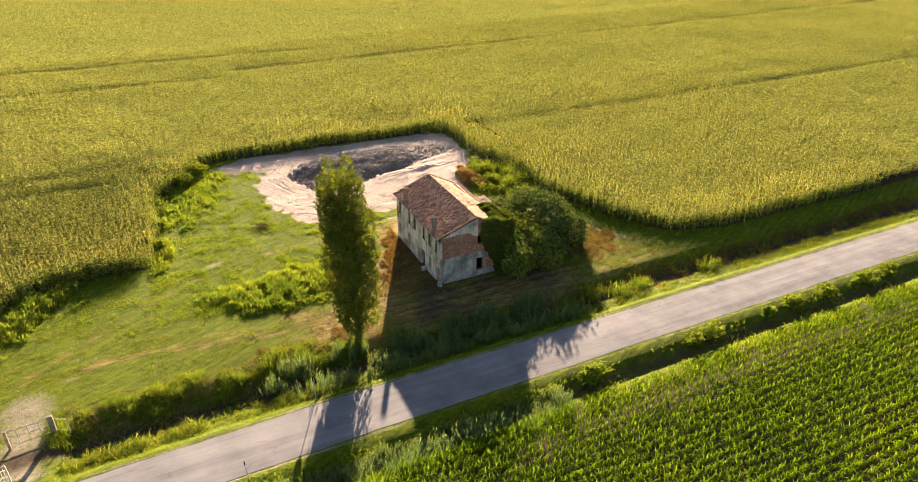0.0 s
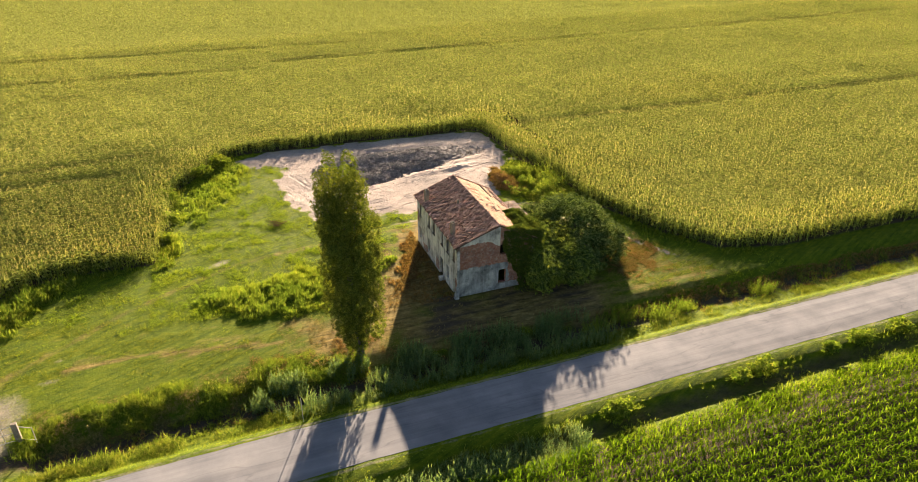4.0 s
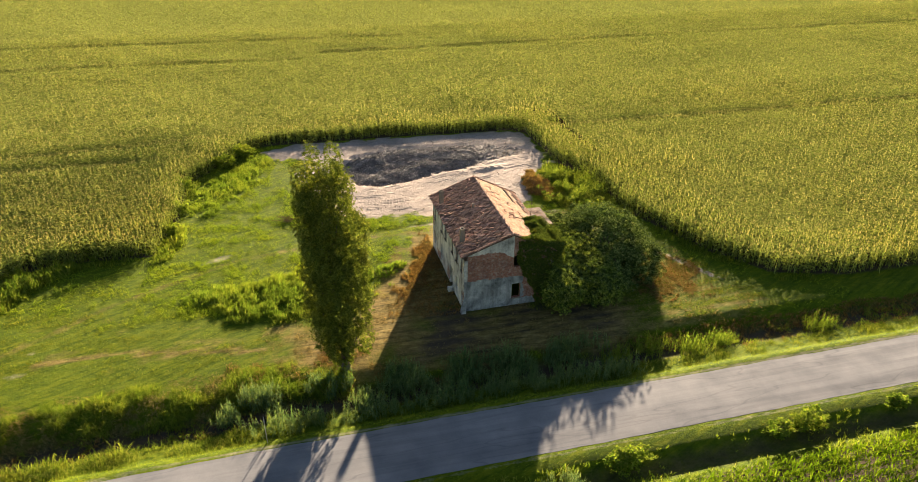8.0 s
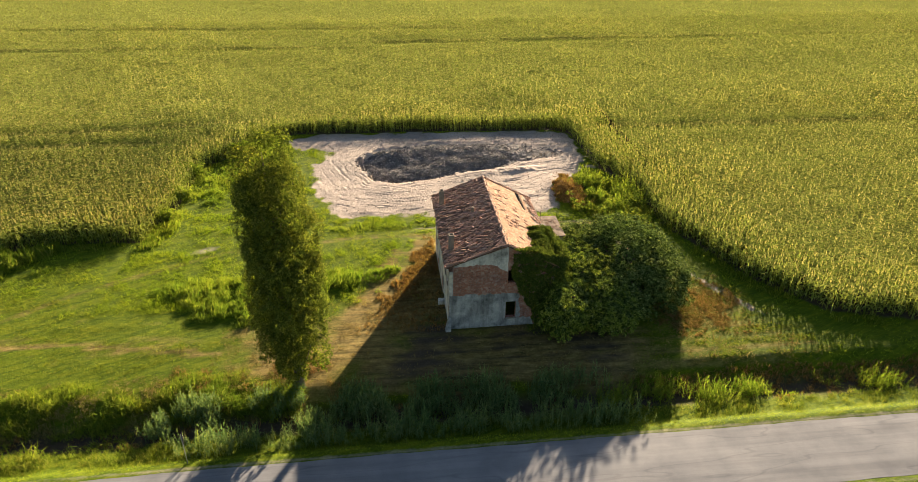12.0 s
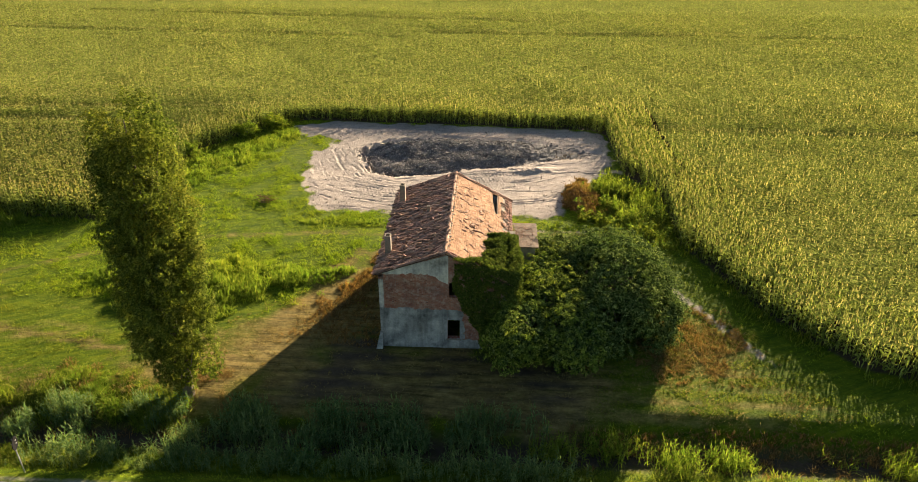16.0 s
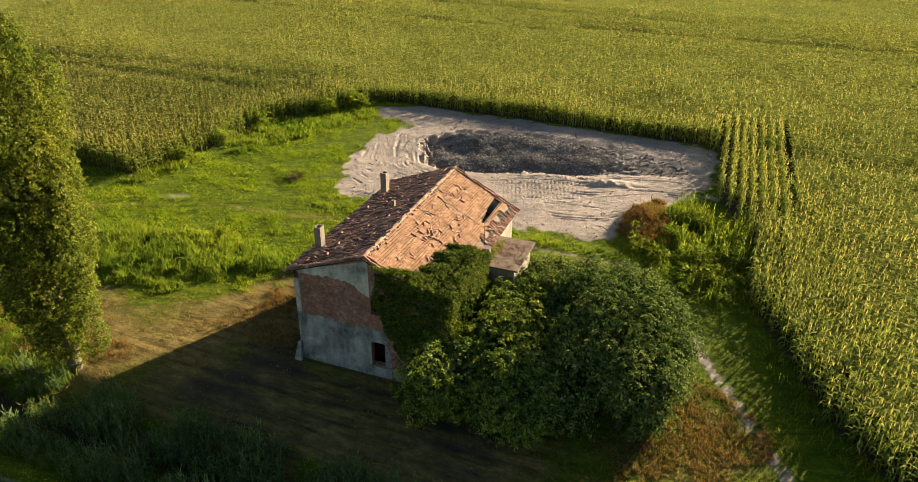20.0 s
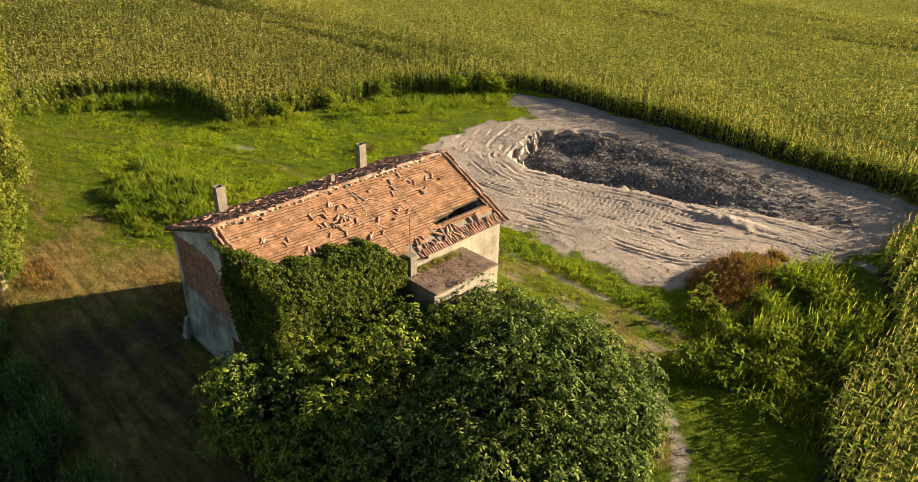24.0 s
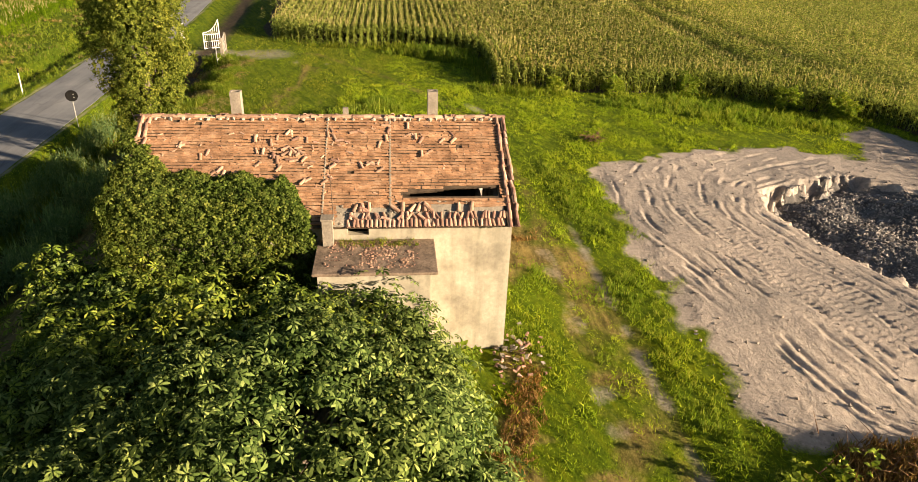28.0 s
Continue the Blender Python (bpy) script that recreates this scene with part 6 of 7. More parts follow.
    x, y = spots(rng, 6500, 18.3, 27.0, -3.0, 6.5)
    k = (np.exp(-(((x - 21.8) / 2.6) ** 2 + ((y - 1.9) / 2.9) ** 2)) > 0.25 + 0.5 * wave2(x, y, 1.6, 56, 3))
    grow("withered_weeds", rng, tall_t, x[k], y[k], 0.3 * rng.uniform(0.3, 1.3, k.sum()), M_RUST, "rust-brown dry weeds beside the fig tree", "weeds", 0.4)
    x, y = x[k] + rng.normal(0, 0.5, k.sum()), y[k] + rng.normal(0, 0.5, k.sum())
    grow("dry_tufts", rng, tall_t, x, y, 0.27 * rng.uniform(0.3, 1.3, len(x)), M_DRY, "pale straw grass beside the fig tree", "grass", 0.45)
    x, y = spots(rng, 11000, -9, 0.3, 0, 17)
    line = -0.2 - 0.42 * (16.5 - y)
    k = (x > line - 0.6 + 0.6 * wave2(x, y, 2, 64, 2)) & (x < -0.1) & (rng.uniform(0, 1, len(x)) < np.where(x < line + 2.8 + 0.8 * wave2(x, y, 2, 65, 2), smooth(0, 9, y) * 0.9 + 0.1, 0.32))
    grow("withered_weeds", rng, tall_t, x[k], y[k], 0.46 * rng.uniform(0.3, 1.2, k.sum()), M_RUST, "dry rust-brown weeds along the house front", "weeds", 0.35)
    # rusty weeds and rubble at the back corner of the house
    x, y = spots(rng, 3600, 8.8, 18, 11.0, 16.0)
    mid_y = np.interp(x, [9, 10.5, 13, 15.5, 18], [14.3, 14.6, 13.8, 13.0, 12.6])
    k = (np.abs(y - mid_y) < 0.5 + 0.5 * wave2(x, y, 1.5, 66, 2)) & ~((x < 9.3) & (y < 13.9))
    grow("withered_weeds", rng, tall_t, x[k], y[k], 0.34 * rng.uniform(0.4, 1.3, k.sum()), M_RUST, "rust-orange dry weeds by the house corner", "weeds", 0.4)
    x, y = spots(rng, 14000, -24, 30, -8, 8.5)
    dz = np.where(inside(DRYZONE, x, y), 1, -1) * from_edge(DRYZONE, x, y) + 1.2 * wave2(x, y, 3, 35, 2)
    k = (dz > -0.8) & (y > -7.2) & (wave2(x, y, 1.6, 69, 3) > 0.1)
    grow("dry_tufts", rng, tall_t, x[k], y[k], 0.24 * rng.uniform(0.4, 1.4, k.sum()), M_DRY, "bleached tufts of dry grass in the yard", "grass", 0.4)
    x, y = spots(rng, 14000, 15, 31, -8, 4)
    k = (wave2(x * 0.3, y * 0.8, 1.6, 70, 2) - 0.75 * np.sin((y + 0.02 * x) * 2 * np.pi / 1.55) * (y < -1.5) > 0.22) & inside(CLEARING, x, y) & (y - road_mid(x) > 8.8)
    k &= from_line(FOOTPATH, x, y) > 0.6
    grow("yard_weeds", rng, tall_t, x[k], y[k], 0.18 * rng.uniform(0.4, 1.4, k.sum()), M_WEED, "green weeds in streaks over the dry yard", "grass", 0.4)
    x, y = spots(rng, 160, 9.2, 9.75, 7.6, 10.4)
    v, f, m = place(rng, tall_t, x, y, np.full(160, 4.965), 0.2 * rng.uniform(0.4, 1.3, 160), None, 0.4)
    stuff("slab_weeds", v, f, M_WEED, "weeds rooted on the annexe roof slab", "weeds")
    # north bank of the road, by the distance from its middle: short verge, standing weeds, dark ditch, far bank
    reed_t = [maize(rng, 8, 2, 1.5, 2, True, 0.25, 0.5, 0.055, 0.3) for _ in range(6)]
    n = 7000
    x = rng.uniform(-58, 78, n)
    off = rng.uniform(2.8, 4.1, n)
    grow("verge_grass", rng, lawn_t, x, road_mid(x) + off, np.interp(off, [2.8, 4.1], [0.09, 0.22]) * rng.uniform(0.6, 1.4, n), M_GRASS, "short verge grass along the road", "grass", 0.4)
    n = 7600
    x = rng.uniform(-56, 76, n)
    off = rng.uniform(3.6, 6.3, n)
    y = road_mid(x) + off
    clump = wave2(x, y * 0.6, 2.6, 81, 3)
    wild = smooth(-22, -16, x) * smooth(15, 9, x)
    crest = np.interp(off, [3.6, 4.3, 5.2, 6.3], [0.25, 0.5, 0.88, 1.05])
    k = (rng.uniform(0, 1, n) > wild * 0.8) & (x > -40)
    grow("bank_weeds", rng, stem_t, x[k], y[k], np.where(x[k] > 12, 0.62, 0.92) * crest[k] * np.clip(1 + 0.45 * clump[k], 0.5, 1.5) * rng.uniform(0.6, 1.2, k.sum()), M_WEED, "tall sunlit grass and weeds on the road bank", "weeds", 0.2)
    k = (rng.uniform(0, 1, n) < wild * 0.75) & (clump > -0.75) & (off > 4.3)
    grow("reeds", rng, reed_t, x[k], y[k], crest[k] * np.clip(0.92 + 0.3 * clump[k], 0.6, 1.25) * rng.uniform(0.7, 1.15, k.sum()), [M_REED, M_TASSEL], "grey-green reeds along the road bank", "reeds", 0.14)
    # far bank of the ditch
    n = 2600
    x = rng.uniform(-23, 12, n)
    y = road_mid(x) + rng.uniform(7.2, 9.9, n)
    clump = wave2(x, y * 0.7, 3.0, 82, 3)
    k = (clump > -0.25) & (rng.uniform(0, 1, n) < 0.85 * smooth(13, 8, x))
    grow("reeds", rng, reed_t, x[k], y[k], np.clip(0.85 + 0.35 * clump[k], 0.5, 1.2) * rng.uniform(0.7, 1.15, k.sum()), [M_REED, M_TASSEL], "grey-green reeds on the far side of the ditch", "reeds", 0.14)
    n = 1700
    x = rng.uniform(-40, 76, n)
    y = road_mid(x) + rng.uniform(6.0, 8.6, n)
    k = wave2(x, y, 2.2, 83, 2) > 0.1
    grow("ditch_weeds", rng, stem_t, x[k], y[k], 0.6 * rng.uniform(0.4, 1.4, k.sum()), M_RUST, "brown withered plants in the dark ditch", "weeds", 0.3)
    k = wave2(x, y, 2.6, 84, 2) > 0.35
    grow("ditch_weeds", rng, stem_t, x[k], y[k], 0.85 * rng.uniform(0.4, 1.3, k.sum()), M_TALL, "green weeds hanging into the ditch", "weeds", 0.3)
    # rank growth beyond the ditch in the west: green clumps, straw and brown between
    n = 5600
    x = rng.uniform(-41, -12, n)
    off = rng.uniform(8.0, 13.2, n)
    y = road_mid(x) + off
    kind = wave2(x, y, 3.2, 85, 3)
    tall = np.interp(off, [8.0, 9.5, 11.5, 13.2], [0.75, 1.05, 0.8, 0.35]) * np.clip(1 + 0.4 * wave2(x, y, 2, 86, 2), 0.5, 1.5)
    k = kind > 0.18
    grow("rank_weeds", rng, stem_t, x[k], y[k], 0.95 * tall[k] * rng.uniform(0.5, 1.25, k.sum()), M_TALL, "bright green clumps of rank grass beyond the ditch", "weeds", 0.22)
    k = (kind <= 0.18) & (kind > -0.3)
    grow("rank_weeds", rng, stem_t, x[k], y[k], 0.75 * tall[k] * rng.uniform(0.5, 1.25, k.sum()), M_WEED, "rank yellowing weeds beyond the ditch", "weeds", 0.25)
    k = (kind <= -0.3) & (rng.uniform(0, 1, n) < 0.7)
    grow("rank_weeds", rng, stem_t, x[k], y[k], 0.5 * tall[k] * rng.uniform(0.5, 1.25, k.sum()), M_DRY, "straw-coloured weeds beyond the ditch", "weeds", 0.3)
    n = 1100
    x = rng.uniform(-22, -9, n)
    y = rng.uniform(-7.5, -2.6, n)
    k = wave2(x, y, 2.4, 87, 2) > 0.2
    grow("withered_weeds", rng, stem_t, x[k], y[k], 0.5 * rng.uniform(0.4, 1.3, k.sum()), M_RUST, "rust-brown weeds west of the poplar", "weeds", 0.3)
    # rusty rim along the ditch in the east
    n = 3600
    x = rng.uniform(13, 76, n)
    y = rng.uniform(-8.7, -6.9, n) - 0.3 * wave2(x, x * 0, 5, 88, 2)
    grow("withered_weeds", rng, tall_t, x, y, 0.42 * rng.uniform(0.4, 1.3, n), M_RUST, "rust-brown dry grass along the ditch rim", "weeds", 0.3)
    n = 500
    x = np.concatenate([rng.normal(c, 0.8, n // 5) for c in (15.6, 19.5, 22.4, 33.5, 12.0)])
    y = np.concatenate([rng.normal(c, 0.45, n // 5) for c in (-8.6, -9.4, -9.2, -9.3, -9.0)])
    grow("ditch_weeds", rng, reed_t, x, y, rng.uniform(0.5, 0.95, n), [M_TALL, M_TASSEL], "leafy green clumps in the ditch", "weeds", 0.2)
    # south side
    n = 9000
    x = rng.uniform(-60, 78, n)
    off = -rng.uniform(2.85, 8.4, n)
    y = road_mid(x) + off
    k = off > -4.2
    grow("verge_grass", rng, lawn_t, x[k], y[k], 0.15 * rng.uniform(0.6, 1.4, k.sum()), M_GRASS, "short verge grass along the road", "grass", 0.4)
    k = (off < -4.2) & (wave2(x, y, 7, 59, 2) > -0.1) & ((x < 3) | (rng.uniform(0, 1, n) < 0.45))
    grow("ditch_weeds", rng, tall_t, x[k], y[k], 0.5 * rng.uniform(0.4, 1.3, k.sum()), M_TALL, "green weeds in the roadside ditch", "weeds", 0.25)
    n = 2600
    x = rng.uniform(-26, 2.5, n)
    off = -rng.uniform(4.9, 8.5, n)
    y = road_mid(x) + off
    clump = wave2(x, y, 2.6, 89, 3)
    grow("reeds", rng, reed_t, x, y, np.interp(off, [-8.5, -6.5, -4.9], [0.8, 1.0, 0.6]) * np.clip(0.85 + 0.35 * clump, 0.45, 1.25) * rng.uniform(0.6, 1.15, n), [M_REED, M_TASSEL], "thicket of pale reeds in the southern ditch", "reeds", 0.16)
    k = clump > 0.1
    grow("ditch_weeds", rng, stem_t, x[k], y[k] + 0.4, 0.9 * rng.uniform(0.5, 1.2, k.sum()), M_WEED, "lit weeds among the southern reeds", "weeds", 0.25)
    xv = rng.uniform(-60, 78, 5200)
    yv = road_mid(xv) - rng.uniform(6.6, 9.0, 5200) + 0.4 * np.minimum(0, xv + 24)
    kv = wave2(xv, yv, 3, 75, 2) > -0.5
    grow("ditch_weeds", rng, tall_t, xv[kv], yv[kv], 0.55 * rng.uniform(0.4, 1.4, kv.sum()), M_WEED, "mixed weeds between ditch and field", "weeds", 0.25)
    xv = rng.uniform(-95, -24, 6000)
    yv = road_mid(xv) - rng.uniform(3.2, 16.0, 6000)
    kv = wave2(xv, yv, 4, 76, 2) > -0.45
    grow("meadow_weeds", rng, tall_t, xv[kv], yv[kv], 0.5 * rng.uniform(0.4, 1.4, kv.sum()), M_TALL, "rough sunlit grass beyond the road", "grass", 0.25)
    kv = wave2(xv, yv, 3, 77, 2) > 0.55
    grow("meadow_weeds", rng, tall_t, xv[kv], yv[kv], 0.45 * rng.uniform(0.4, 1.4, kv.sum()), M_DRY, "straw-coloured grass beyond the road", "grass", 0.25)
    xv = rng.uniform(-110, -40, 4000)
    yv = road_mid(xv) - rng.uniform(14.5, 30.0, 4000)
    v, f, m = place(rng, reed_t, xv, yv, np.zeros(4000), rng.uniform(0.9, 1.3, 4000), None, 0.1)
    stuff("maize_field", v, f, [M_YOUNG, M_TASSEL], "green maize in the field beyond the road", "maize", m)
    # single bushes in the south ditch
    for k, (bx, by, s, n) in enumerate(((6.7, -21.2, 1.3, 300), (19.8, -21.3, 1.0, 200), (22.2, -21.2, 1.1, 220), (30.9, -21.0, 0.9, 170), (34.8, -20.9, 1.1, 220), (40.2, -21.0, 1.2, 240), (47.0, -20.9, 1.1, 200), (51.5, -20.9, 1.2, 200), (-29.0, 36.5, 1.4, 300), (-24.2, 43.5, 1.4, 300), (-21.4, 46.8, 1.5, 320), (-28.8, 29.5, 1.1, 220), (-29.2, 24.0, 0.9, 180), (11.9, 11.5, 1.15, 200))):
        d = rng.normal(0, 1, (n, 3))
        d /= np.linalg.norm(d, axis=1)[:, None]
        lump = 1 + 0.45 * wave2(d[:, 0] * 2.0 + 5 * k, d[:, 1] * 2.0 + d[:, 2] * 1.7, 1.2, 79, 2)
        p = d * (s * 1.15, s * 0.75, s * 0.62) * lump[:, None] * rng.uniform(0.4, 1, (n, 1)) ** 0.5 + (0, 0, s * 0.5)
        p = p[p[:, 2] > 0.05]
        v, f, m = place(rng, bush_t, p[:, 0], p[:, 1], p[:, 2], 0.30 * rng.uniform(0.7, 1.3, len(p)), None, 0.4)
        b = empty("bush", bx, by, float(ground_height(bx, by)), "pale green roadside bush in the ditch" if by < 0 else "yellow-green shrub against the annexe wall" if by < 20 else "green bush at the corner of the maize", "bush", group="roadside bushes" if by < 0 else "" if by < 20 else "field bushes")
        bm = bmesh.new()
        for q in range(4):
            limb(bm, [(0, 0, -0.1), (0.3 * math.cos(q * 1.6), 0.3 * math.sin(q * 1.6), s * 0.9)], [0.03, 0.012], 5)
        part("stems", bm, M_BARK, b)
        ob = new("crown", mesh_of("crown", v, f, M_TALL))
        ob.parent = b


build_weeds()


M_CLOD = mottled("clay clod", [(0.3, (0.20, 0.175, 0.155)), (0.6, (0.30, 0.26, 0.225)), (0.8, (0.38, 0.33, 0.29))], 1.5, 9, 0.97, 0.1, 0.6, 0.02, 0.0, 0.25)


def build_rubble():
    rng = np.random.RandomState(91)
    r = random.Random(91)
    shapes = []
    for k in range(6):
        bm = bmesh.new()
        bmesh.ops.create_icosphere(bm, subdivisions=1, radius=0.5)
        for v in bm.verts:
            v.co *= r.uniform(0.6, 1.15)
            v.co.z *= 0.7
        me = bpy.data.meshes.new("stone")
        bm.to_mesh(me)
        bm.free()
        me.materials.append(M_STONE)
        shapes.append(me)
    heap = empty("rubble_heap", 4, 38, 0, "dark grey heap of broken rubble filling the dug-out", "rubble")
    x, y = spots(rng, 24000, -9, 22, 31, 46)
    inner = inside(PIT, x, y)
    d = from_edge(PIT, x, y)
    k = inner & (d > 0.5) & (rng.uniform(0, 1, len(x)) < np.where(x > 13, 0.35, 1.0))
    x, y, d = x[k], y[k], d[k]
    z = ground_height(x, y) + 0.75 * smooth(0.3, 3.0, d) * smooth(17, 9, x) * (0.75 + 0.25 * wave2(x, y, 4, 61, 2))
    size = 0.08 + 0.18 * rng.uniform(0, 1, len(x)) ** 3
    near = np.argsort((x - 2) ** 2 + (y - 32) ** 2)
    tv = []
    for me in shapes:
        co = np.empty(len(me.vertices) * 3)
        me.vertices.foreach_get("co", co)
        tv.append((co.reshape(-1, 3), np.array([list(p.vertices) for p in me.polygons]), np.zeros(len(me.polygons), int)))
    shards = []
    for k in range(8):
        o = np.array([(1, 0, 0), (0, 1, 0), (-1, 0, 0), (0, -1, 0), (0, 0, 0.8), (0, 0, -0.8)]) * 0.55 * rng.uniform(0.55, 1.2, (6, 1)) + rng.normal(0, 0.08, (6, 3))
        shards.append((o, np.array([(0, 1, 4), (1, 2, 4), (2, 3, 4), (3, 0, 4), (1, 0, 5), (2, 1, 5), (3, 2, 5), (0, 3, 5)]), np.zeros(8, int)))
    for i in near[:280]:
        ob = new("stone", r.choice(shapes))
        ob.parent = heap
        ob.matrix_basis = pose(x[i] - 4, y[i] - 38, z[i], r.uniform(-40, 40), r.uniform(-40, 40), r.uniform(0, 360)) @ Matrix.Scale(float(size[i]) * 1.3, 4)
    rest = near[280:]
    v, f, m = place(rng, shards, x[rest] - 4, y[rest] - 38, z[rest], size[rest] * 1.25, None, 0.6)
    stuff("rubble", v, f, M_STONE, "broken stones", "", None, heap)
    # clods on the sand, thicker along its edges
    cx, cy = spots(rng, 16000, -19, 23, 21, 50)
    ds = from_edge(SAND, cx, cy)
    k = inside(SAND, cx, cy) & ~inside(PIT, cx, cy) & (rng.uniform(0, 1, len(cx)) < 0.10 + 0.35 * np.exp(-ds / 0.8) + 0.6 * np.exp(-from_edge(PIT, cx, cy) / 0.5) + 0.5 * smooth(43, 47, cy) * smooth(-5, 8, cx))
    v, f, m = place(rng, shards, cx[k], cy[k], ground_height(cx[k], cy[k]) + 0.01, 0.06 + 0.2 * rng.uniform(0, 1, k.sum()) ** 3, None, 0.5)
    stuff("clods", v, f, M_CLOD, "dry clods and pebbles on the sand", "clods")
    # soil of the heap
    gx, gy = np.meshgrid(np.arange(-9.5, 22.5, 0.35), np.arange(31, 46, 0.35))
    dd = np.where(inside(PIT, gx, gy), from_edge(PIT, gx, gy), 0)
    gz = ground_height(gx, gy) + np.where(dd > 0.35, 0.70 * smooth(0.3, 3.0, dd) * smooth(17, 9, gx) * (0.75 + 0.25 * wave2(gx, gy, 4, 61, 2)), -0.15) + 0.05 * rng.normal(0, 1, gx.shape)
    v = np.stack([gx - 4, gy - 38, gz], -1).reshape(-1, 3)
    nx, ny = gx.shape[1], gx.shape[0]
    i = (np.arange(ny - 1)[:, None] * nx + np.arange(nx - 1)[None]).ravel()
    f = np.stack([i, i + 1, i + nx + 1, i + nx], -1)
    f = f[dd.ravel()[i] > 0.3]
    stuff("fill", v, f, M_STONE, "grey crushed fill", "", None, heap)


build_rubble()


def build_gate():
    g = empty("field_gate", -44.0, -7.8, 0.0, "rusty tubular field fence with concrete post", "gate")
    bm = bmesh.new()
    box(bm, 3.2, 3.62, 0.25, 0.55, -0.2, 2.1, 0.02)
    part("post", bm, M_CONCRETE, g, "thick concrete gate post")
    bm = bmesh.new()
    box(bm, -0.1, 0.12, -0.1, 0.12, -0.2, 2.0, 0.015)
    part("post", bm, M_CONCRETE, g)
    for z in (0.35, 1.15, 1.85):
        bm = bmesh.new()
        tube(bm, (0.1, 0, z), (3.25, 0.4, z), 0.035, 0.035, 6)
        part("rail", bm, M_ZINC, g)
    for u in (0.25, 0.5, 0.75):
        bm = bmesh.new()
        tube(bm, (3.3 * u, 0.4 * u, 0.3), (3.3 * u, 0.4 * u, 1.9), 0.03, 0.03, 6)
        part("upright", bm, M_ZINC, g)
    for z in (0.4, 1.7):
        bm = bmesh.new()
        tube(bm, (3.6, 0.4, z), (4.6, 0.1, z - 0.2), 0.03, 0.03, 6)
        part("rail", bm, M_ZINC, g)
    bm = bmesh.new()
    tube(bm, (4.6, 0.1, -0.1), (4.6, 0.1, 1.6), 0.04, 0.04, 6)
    part("upright", bm, M_ZINC, g)
    for x, y, turn, wide, low, high in ((-44.7, -10.1, 116, 1.65, 1.75, 3.0), (-43.6, -12.1, 184, 1.65, 2.0, 2.6)):
        leaf = empty("gate_leaf", x, y, 0.05, "open white-painted steel gate leaf with swept top", "gate", turn, "gate leaves")
        n = 9
        for k in range(n):
            u = k / (n - 1)
            bm = bmesh.new()
            w = 0.05 if k in (0, n - 1) else 0.02
            box(bm, u * wide - w, u * wide + w, -w, w, 0.05, low + (high - low) * u**2.4)
            part("upright", bm, M_WHITE, leaf)
        for z in (0.1, 0.8, 1.5):
            bm = bmesh.new()
            box(bm, 0.05, wide - 0.05, -0.03, 0.03, z, z + 0.07)
            part("rail", bm, M_WHITE, leaf)
        bm = bmesh.new()
        pts = [(wide * k / 10, 0, low + (high - low) * (k / 10) ** 2.4) for k in range(11)]
        for a, b in zip(pts[:-1], pts[1:]):
            tube(bm, a, b, 0.035, 0.035, 6)
        part("top_rail", bm, M_WHITE, leaf)


build_gate()


def build_debris():
    r = random.Random(12)
    heap = empty("debris_heap", 9.8, 14.2, float(ground_height(9.8, 14.2)), "small heap of fallen plaster and broken tiles by the wall", "debris")
    tile = mesh_of("tile_shard", *half_tile(0.09, 0.26), M_TILE)
    for k in range(70):
        x, y = r.gauss(0, 0.9), r.gauss(0, 0.5)
        z = 0.22 * math.exp(-(x * x + y * y)) + 0.02
        if k % 3:
            ob = new("tile_shard", tile)
        else:
            bm = bmesh.new()
            box(bm, -0.14, 0.14, -0.1, 0.1, -0.04, 0.04)
            for v in bm.verts:
                v.co *= r.uniform(0.6, 1.3)
            me = bpy.data.meshes.new("plaster_chunk")
            bm.to_mesh(me)
            bm.free()
            me.materials.append(M_CONCRETE)
            ob = new("plaster_chunk", me)
        ob.parent = heap
        ob.matrix_basis = pose(x, y, z, r.uniform(-35, 35), r.uniform(-35, 35), r.uniform(0, 360)) @ Matrix.Scale(r.uniform(0.4, 1.0), 4)


build_debris()


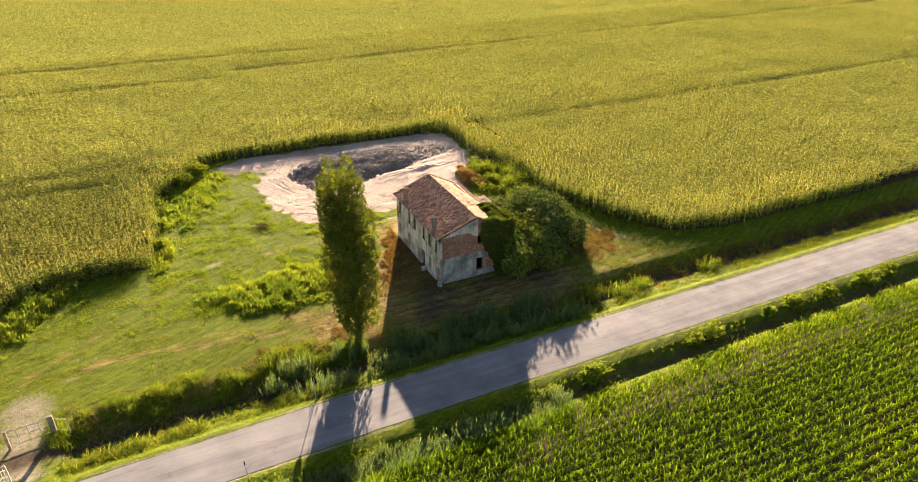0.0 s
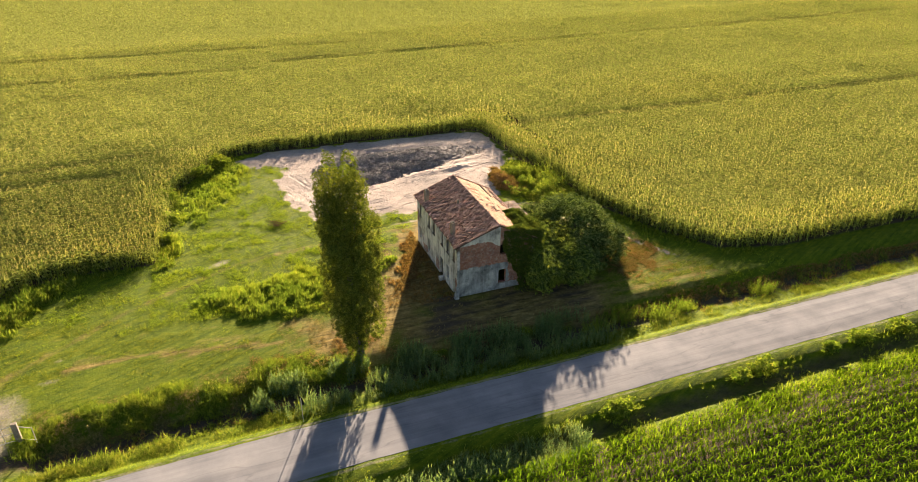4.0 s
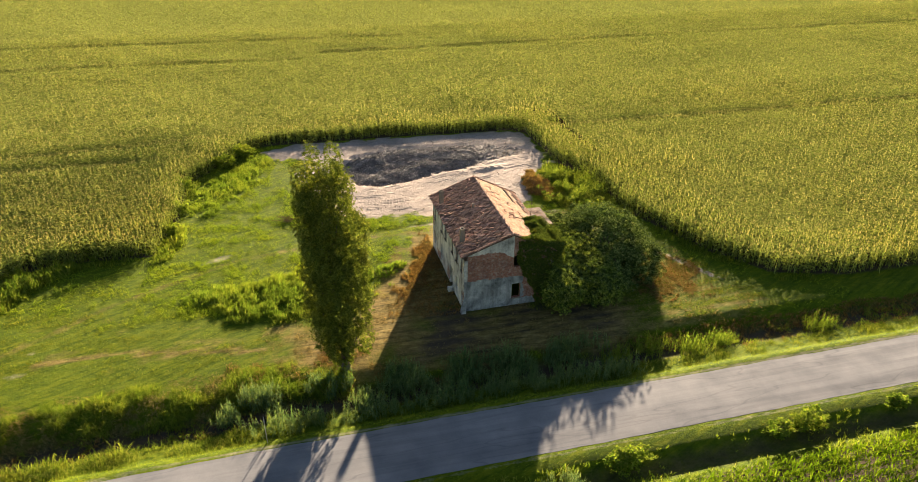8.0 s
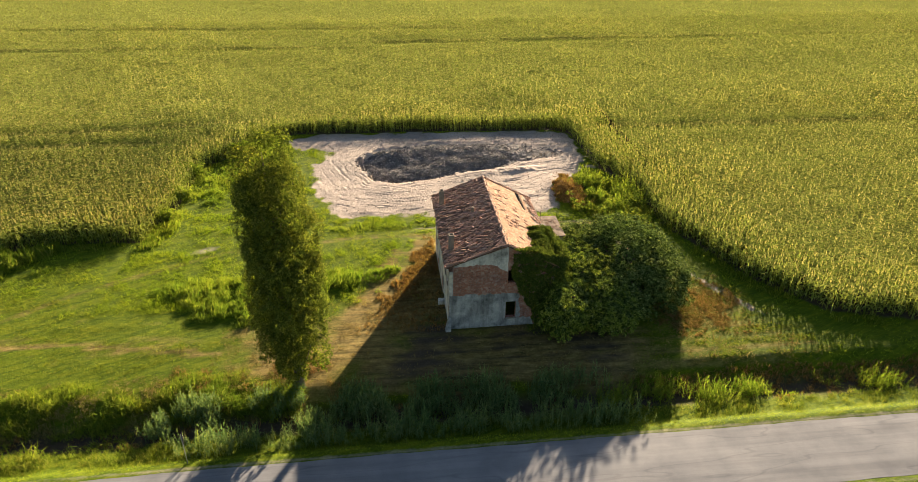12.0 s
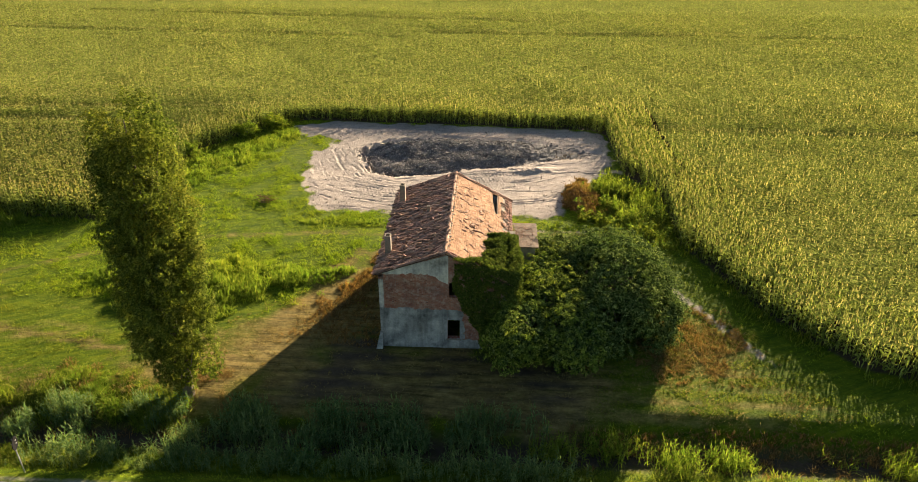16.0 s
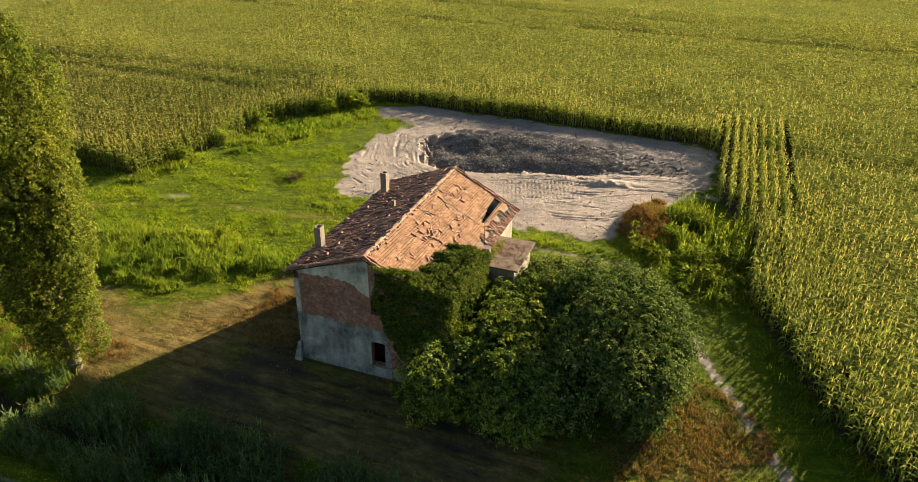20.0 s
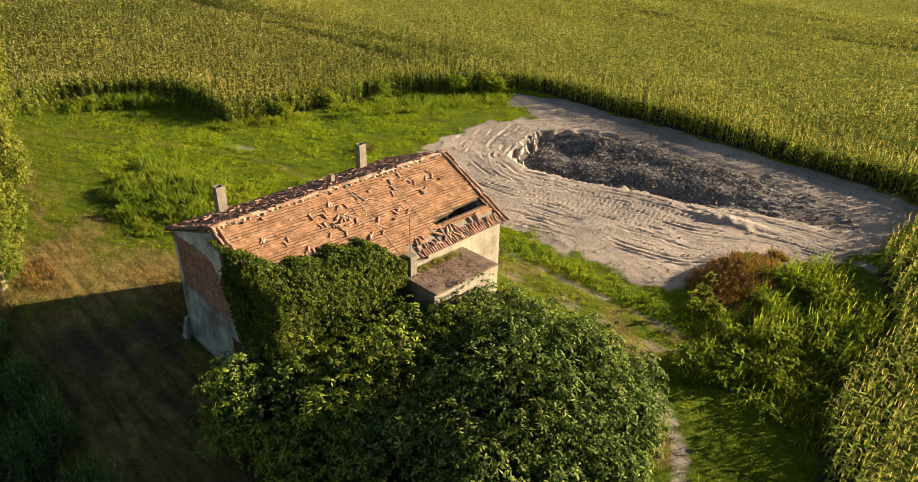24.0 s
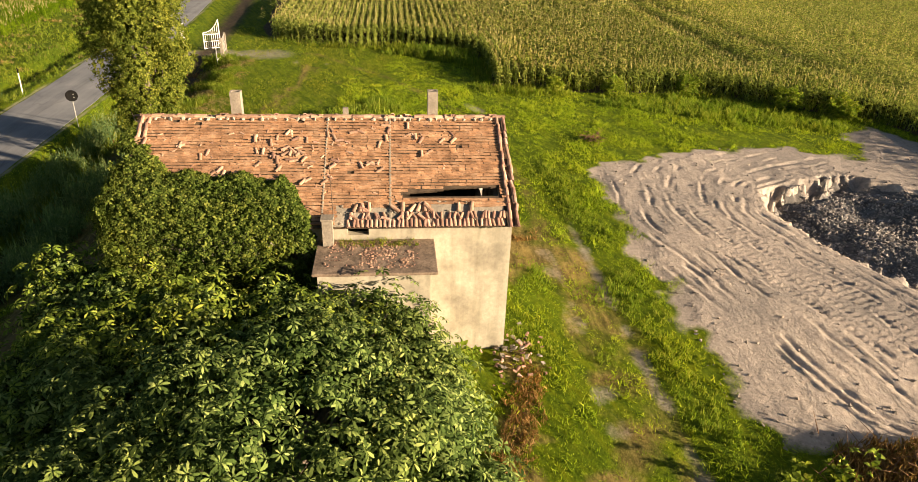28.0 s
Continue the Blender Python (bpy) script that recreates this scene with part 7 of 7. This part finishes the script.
def build_sign():
    s = empty("road_sign", -18.8, -13.0, float(ground_height(-18.8, -13.0)), "round road sign on a galvanised pole, dark from behind", "road sign")
    bm = bmesh.new()
    tube(bm, (0, 0, -0.2), (0, 0, 2.6), 0.032, 0.032, 8)
    part("pole", bm, M_ZINC, s)
    bm = bmesh.new()
    tube(bm, (0.045, 0.03, 2.25), (0.075, 0.04, 2.25), 0.40, 0.40, 24)
    part("disc", bm, M_BLACK, s, "dark grey back of the disc")
    bm = bmesh.new()
    box(bm, 0.03, 0.05, -0.2, 0.2, 2.12, 2.16)
    box(bm, 0.03, 0.05, -0.2, 0.2, 2.34, 2.38)
    part("bracket", bm, M_ZINC, s)
    p = empty("marker_post", -26.3, -20.1, float(ground_height(-26.3, -20.1)), "slim roadside marker post, pale with a dark top", "marker post", 0)
    bm = bmesh.new()
    tube(bm, (0, 0, -0.2), (-0.12, 0, 1.7), 0.05, 0.045, 8)
    part("post", bm, M_WHITE, p)
    bm = bmesh.new()
    tube(bm, (-0.12, 0, 1.705), (-0.14, 0, 2.1), 0.05, 0.04, 8)
    part("top", bm, M_BLACK, p, "dark top band")


build_sign()


def build_brush():
    r = random.Random(66)
    b = empty("brush_pile", -15.8, 24.1, float(ground_height(-15.8, 24.1)), "small pile of dead brown branches in the grass", "brush pile")
    for k in range(60):
        bm = bmesh.new()
        a, ln = r.uniform(0, 6.28), r.uniform(0.5, 1.3)
        o = Vector((r.gauss(0, 0.5), r.gauss(0, 0.35), r.uniform(0.02, 0.35)))
        e = o + Vector((math.cos(a) * ln, math.sin(a) * ln * 0.6, r.uniform(-0.1, 0.35)))
        tube(bm, o, e, r.uniform(0.015, 0.035), 0.008, 5)
        part("branch", bm, M_RUSTWOOD, b)


def build_sticks():
    r = random.Random(31)
    b = empty("brush_pile", 17.0, 26.2, float(ground_height(17.0, 26.2)), "dead sticks and brown brush on the spoil heap", "brush pile")
    for k in range(110):
        bm = bmesh.new()
        x, y = r.gauss(0, 0.8), r.gauss(0, 1.7)
        z = float(ground_height(17.0 + x, 26.2 + y)) - float(ground_height(17.0, 26.2))
        a, ln = r.uniform(0, 6.28), r.uniform(0.4, 1.3)
        o = Vector((x, y, z + r.uniform(0.02, 0.25)))
        e = o + Vector((math.cos(a) * ln, math.sin(a) * ln, r.uniform(-0.05, 0.45)))
        tube(bm, o, e, r.uniform(0.012, 0.03), 0.006, 5)
        part("branch", bm, M_RUSTWOOD, b)


M_RUSTWOOD = mottled("dead branch", [(0.3, (0.13, 0.07, 0.035)), (0.7, (0.26, 0.15, 0.08))], 4, 20, 0.95)
build_brush()
build_sticks()
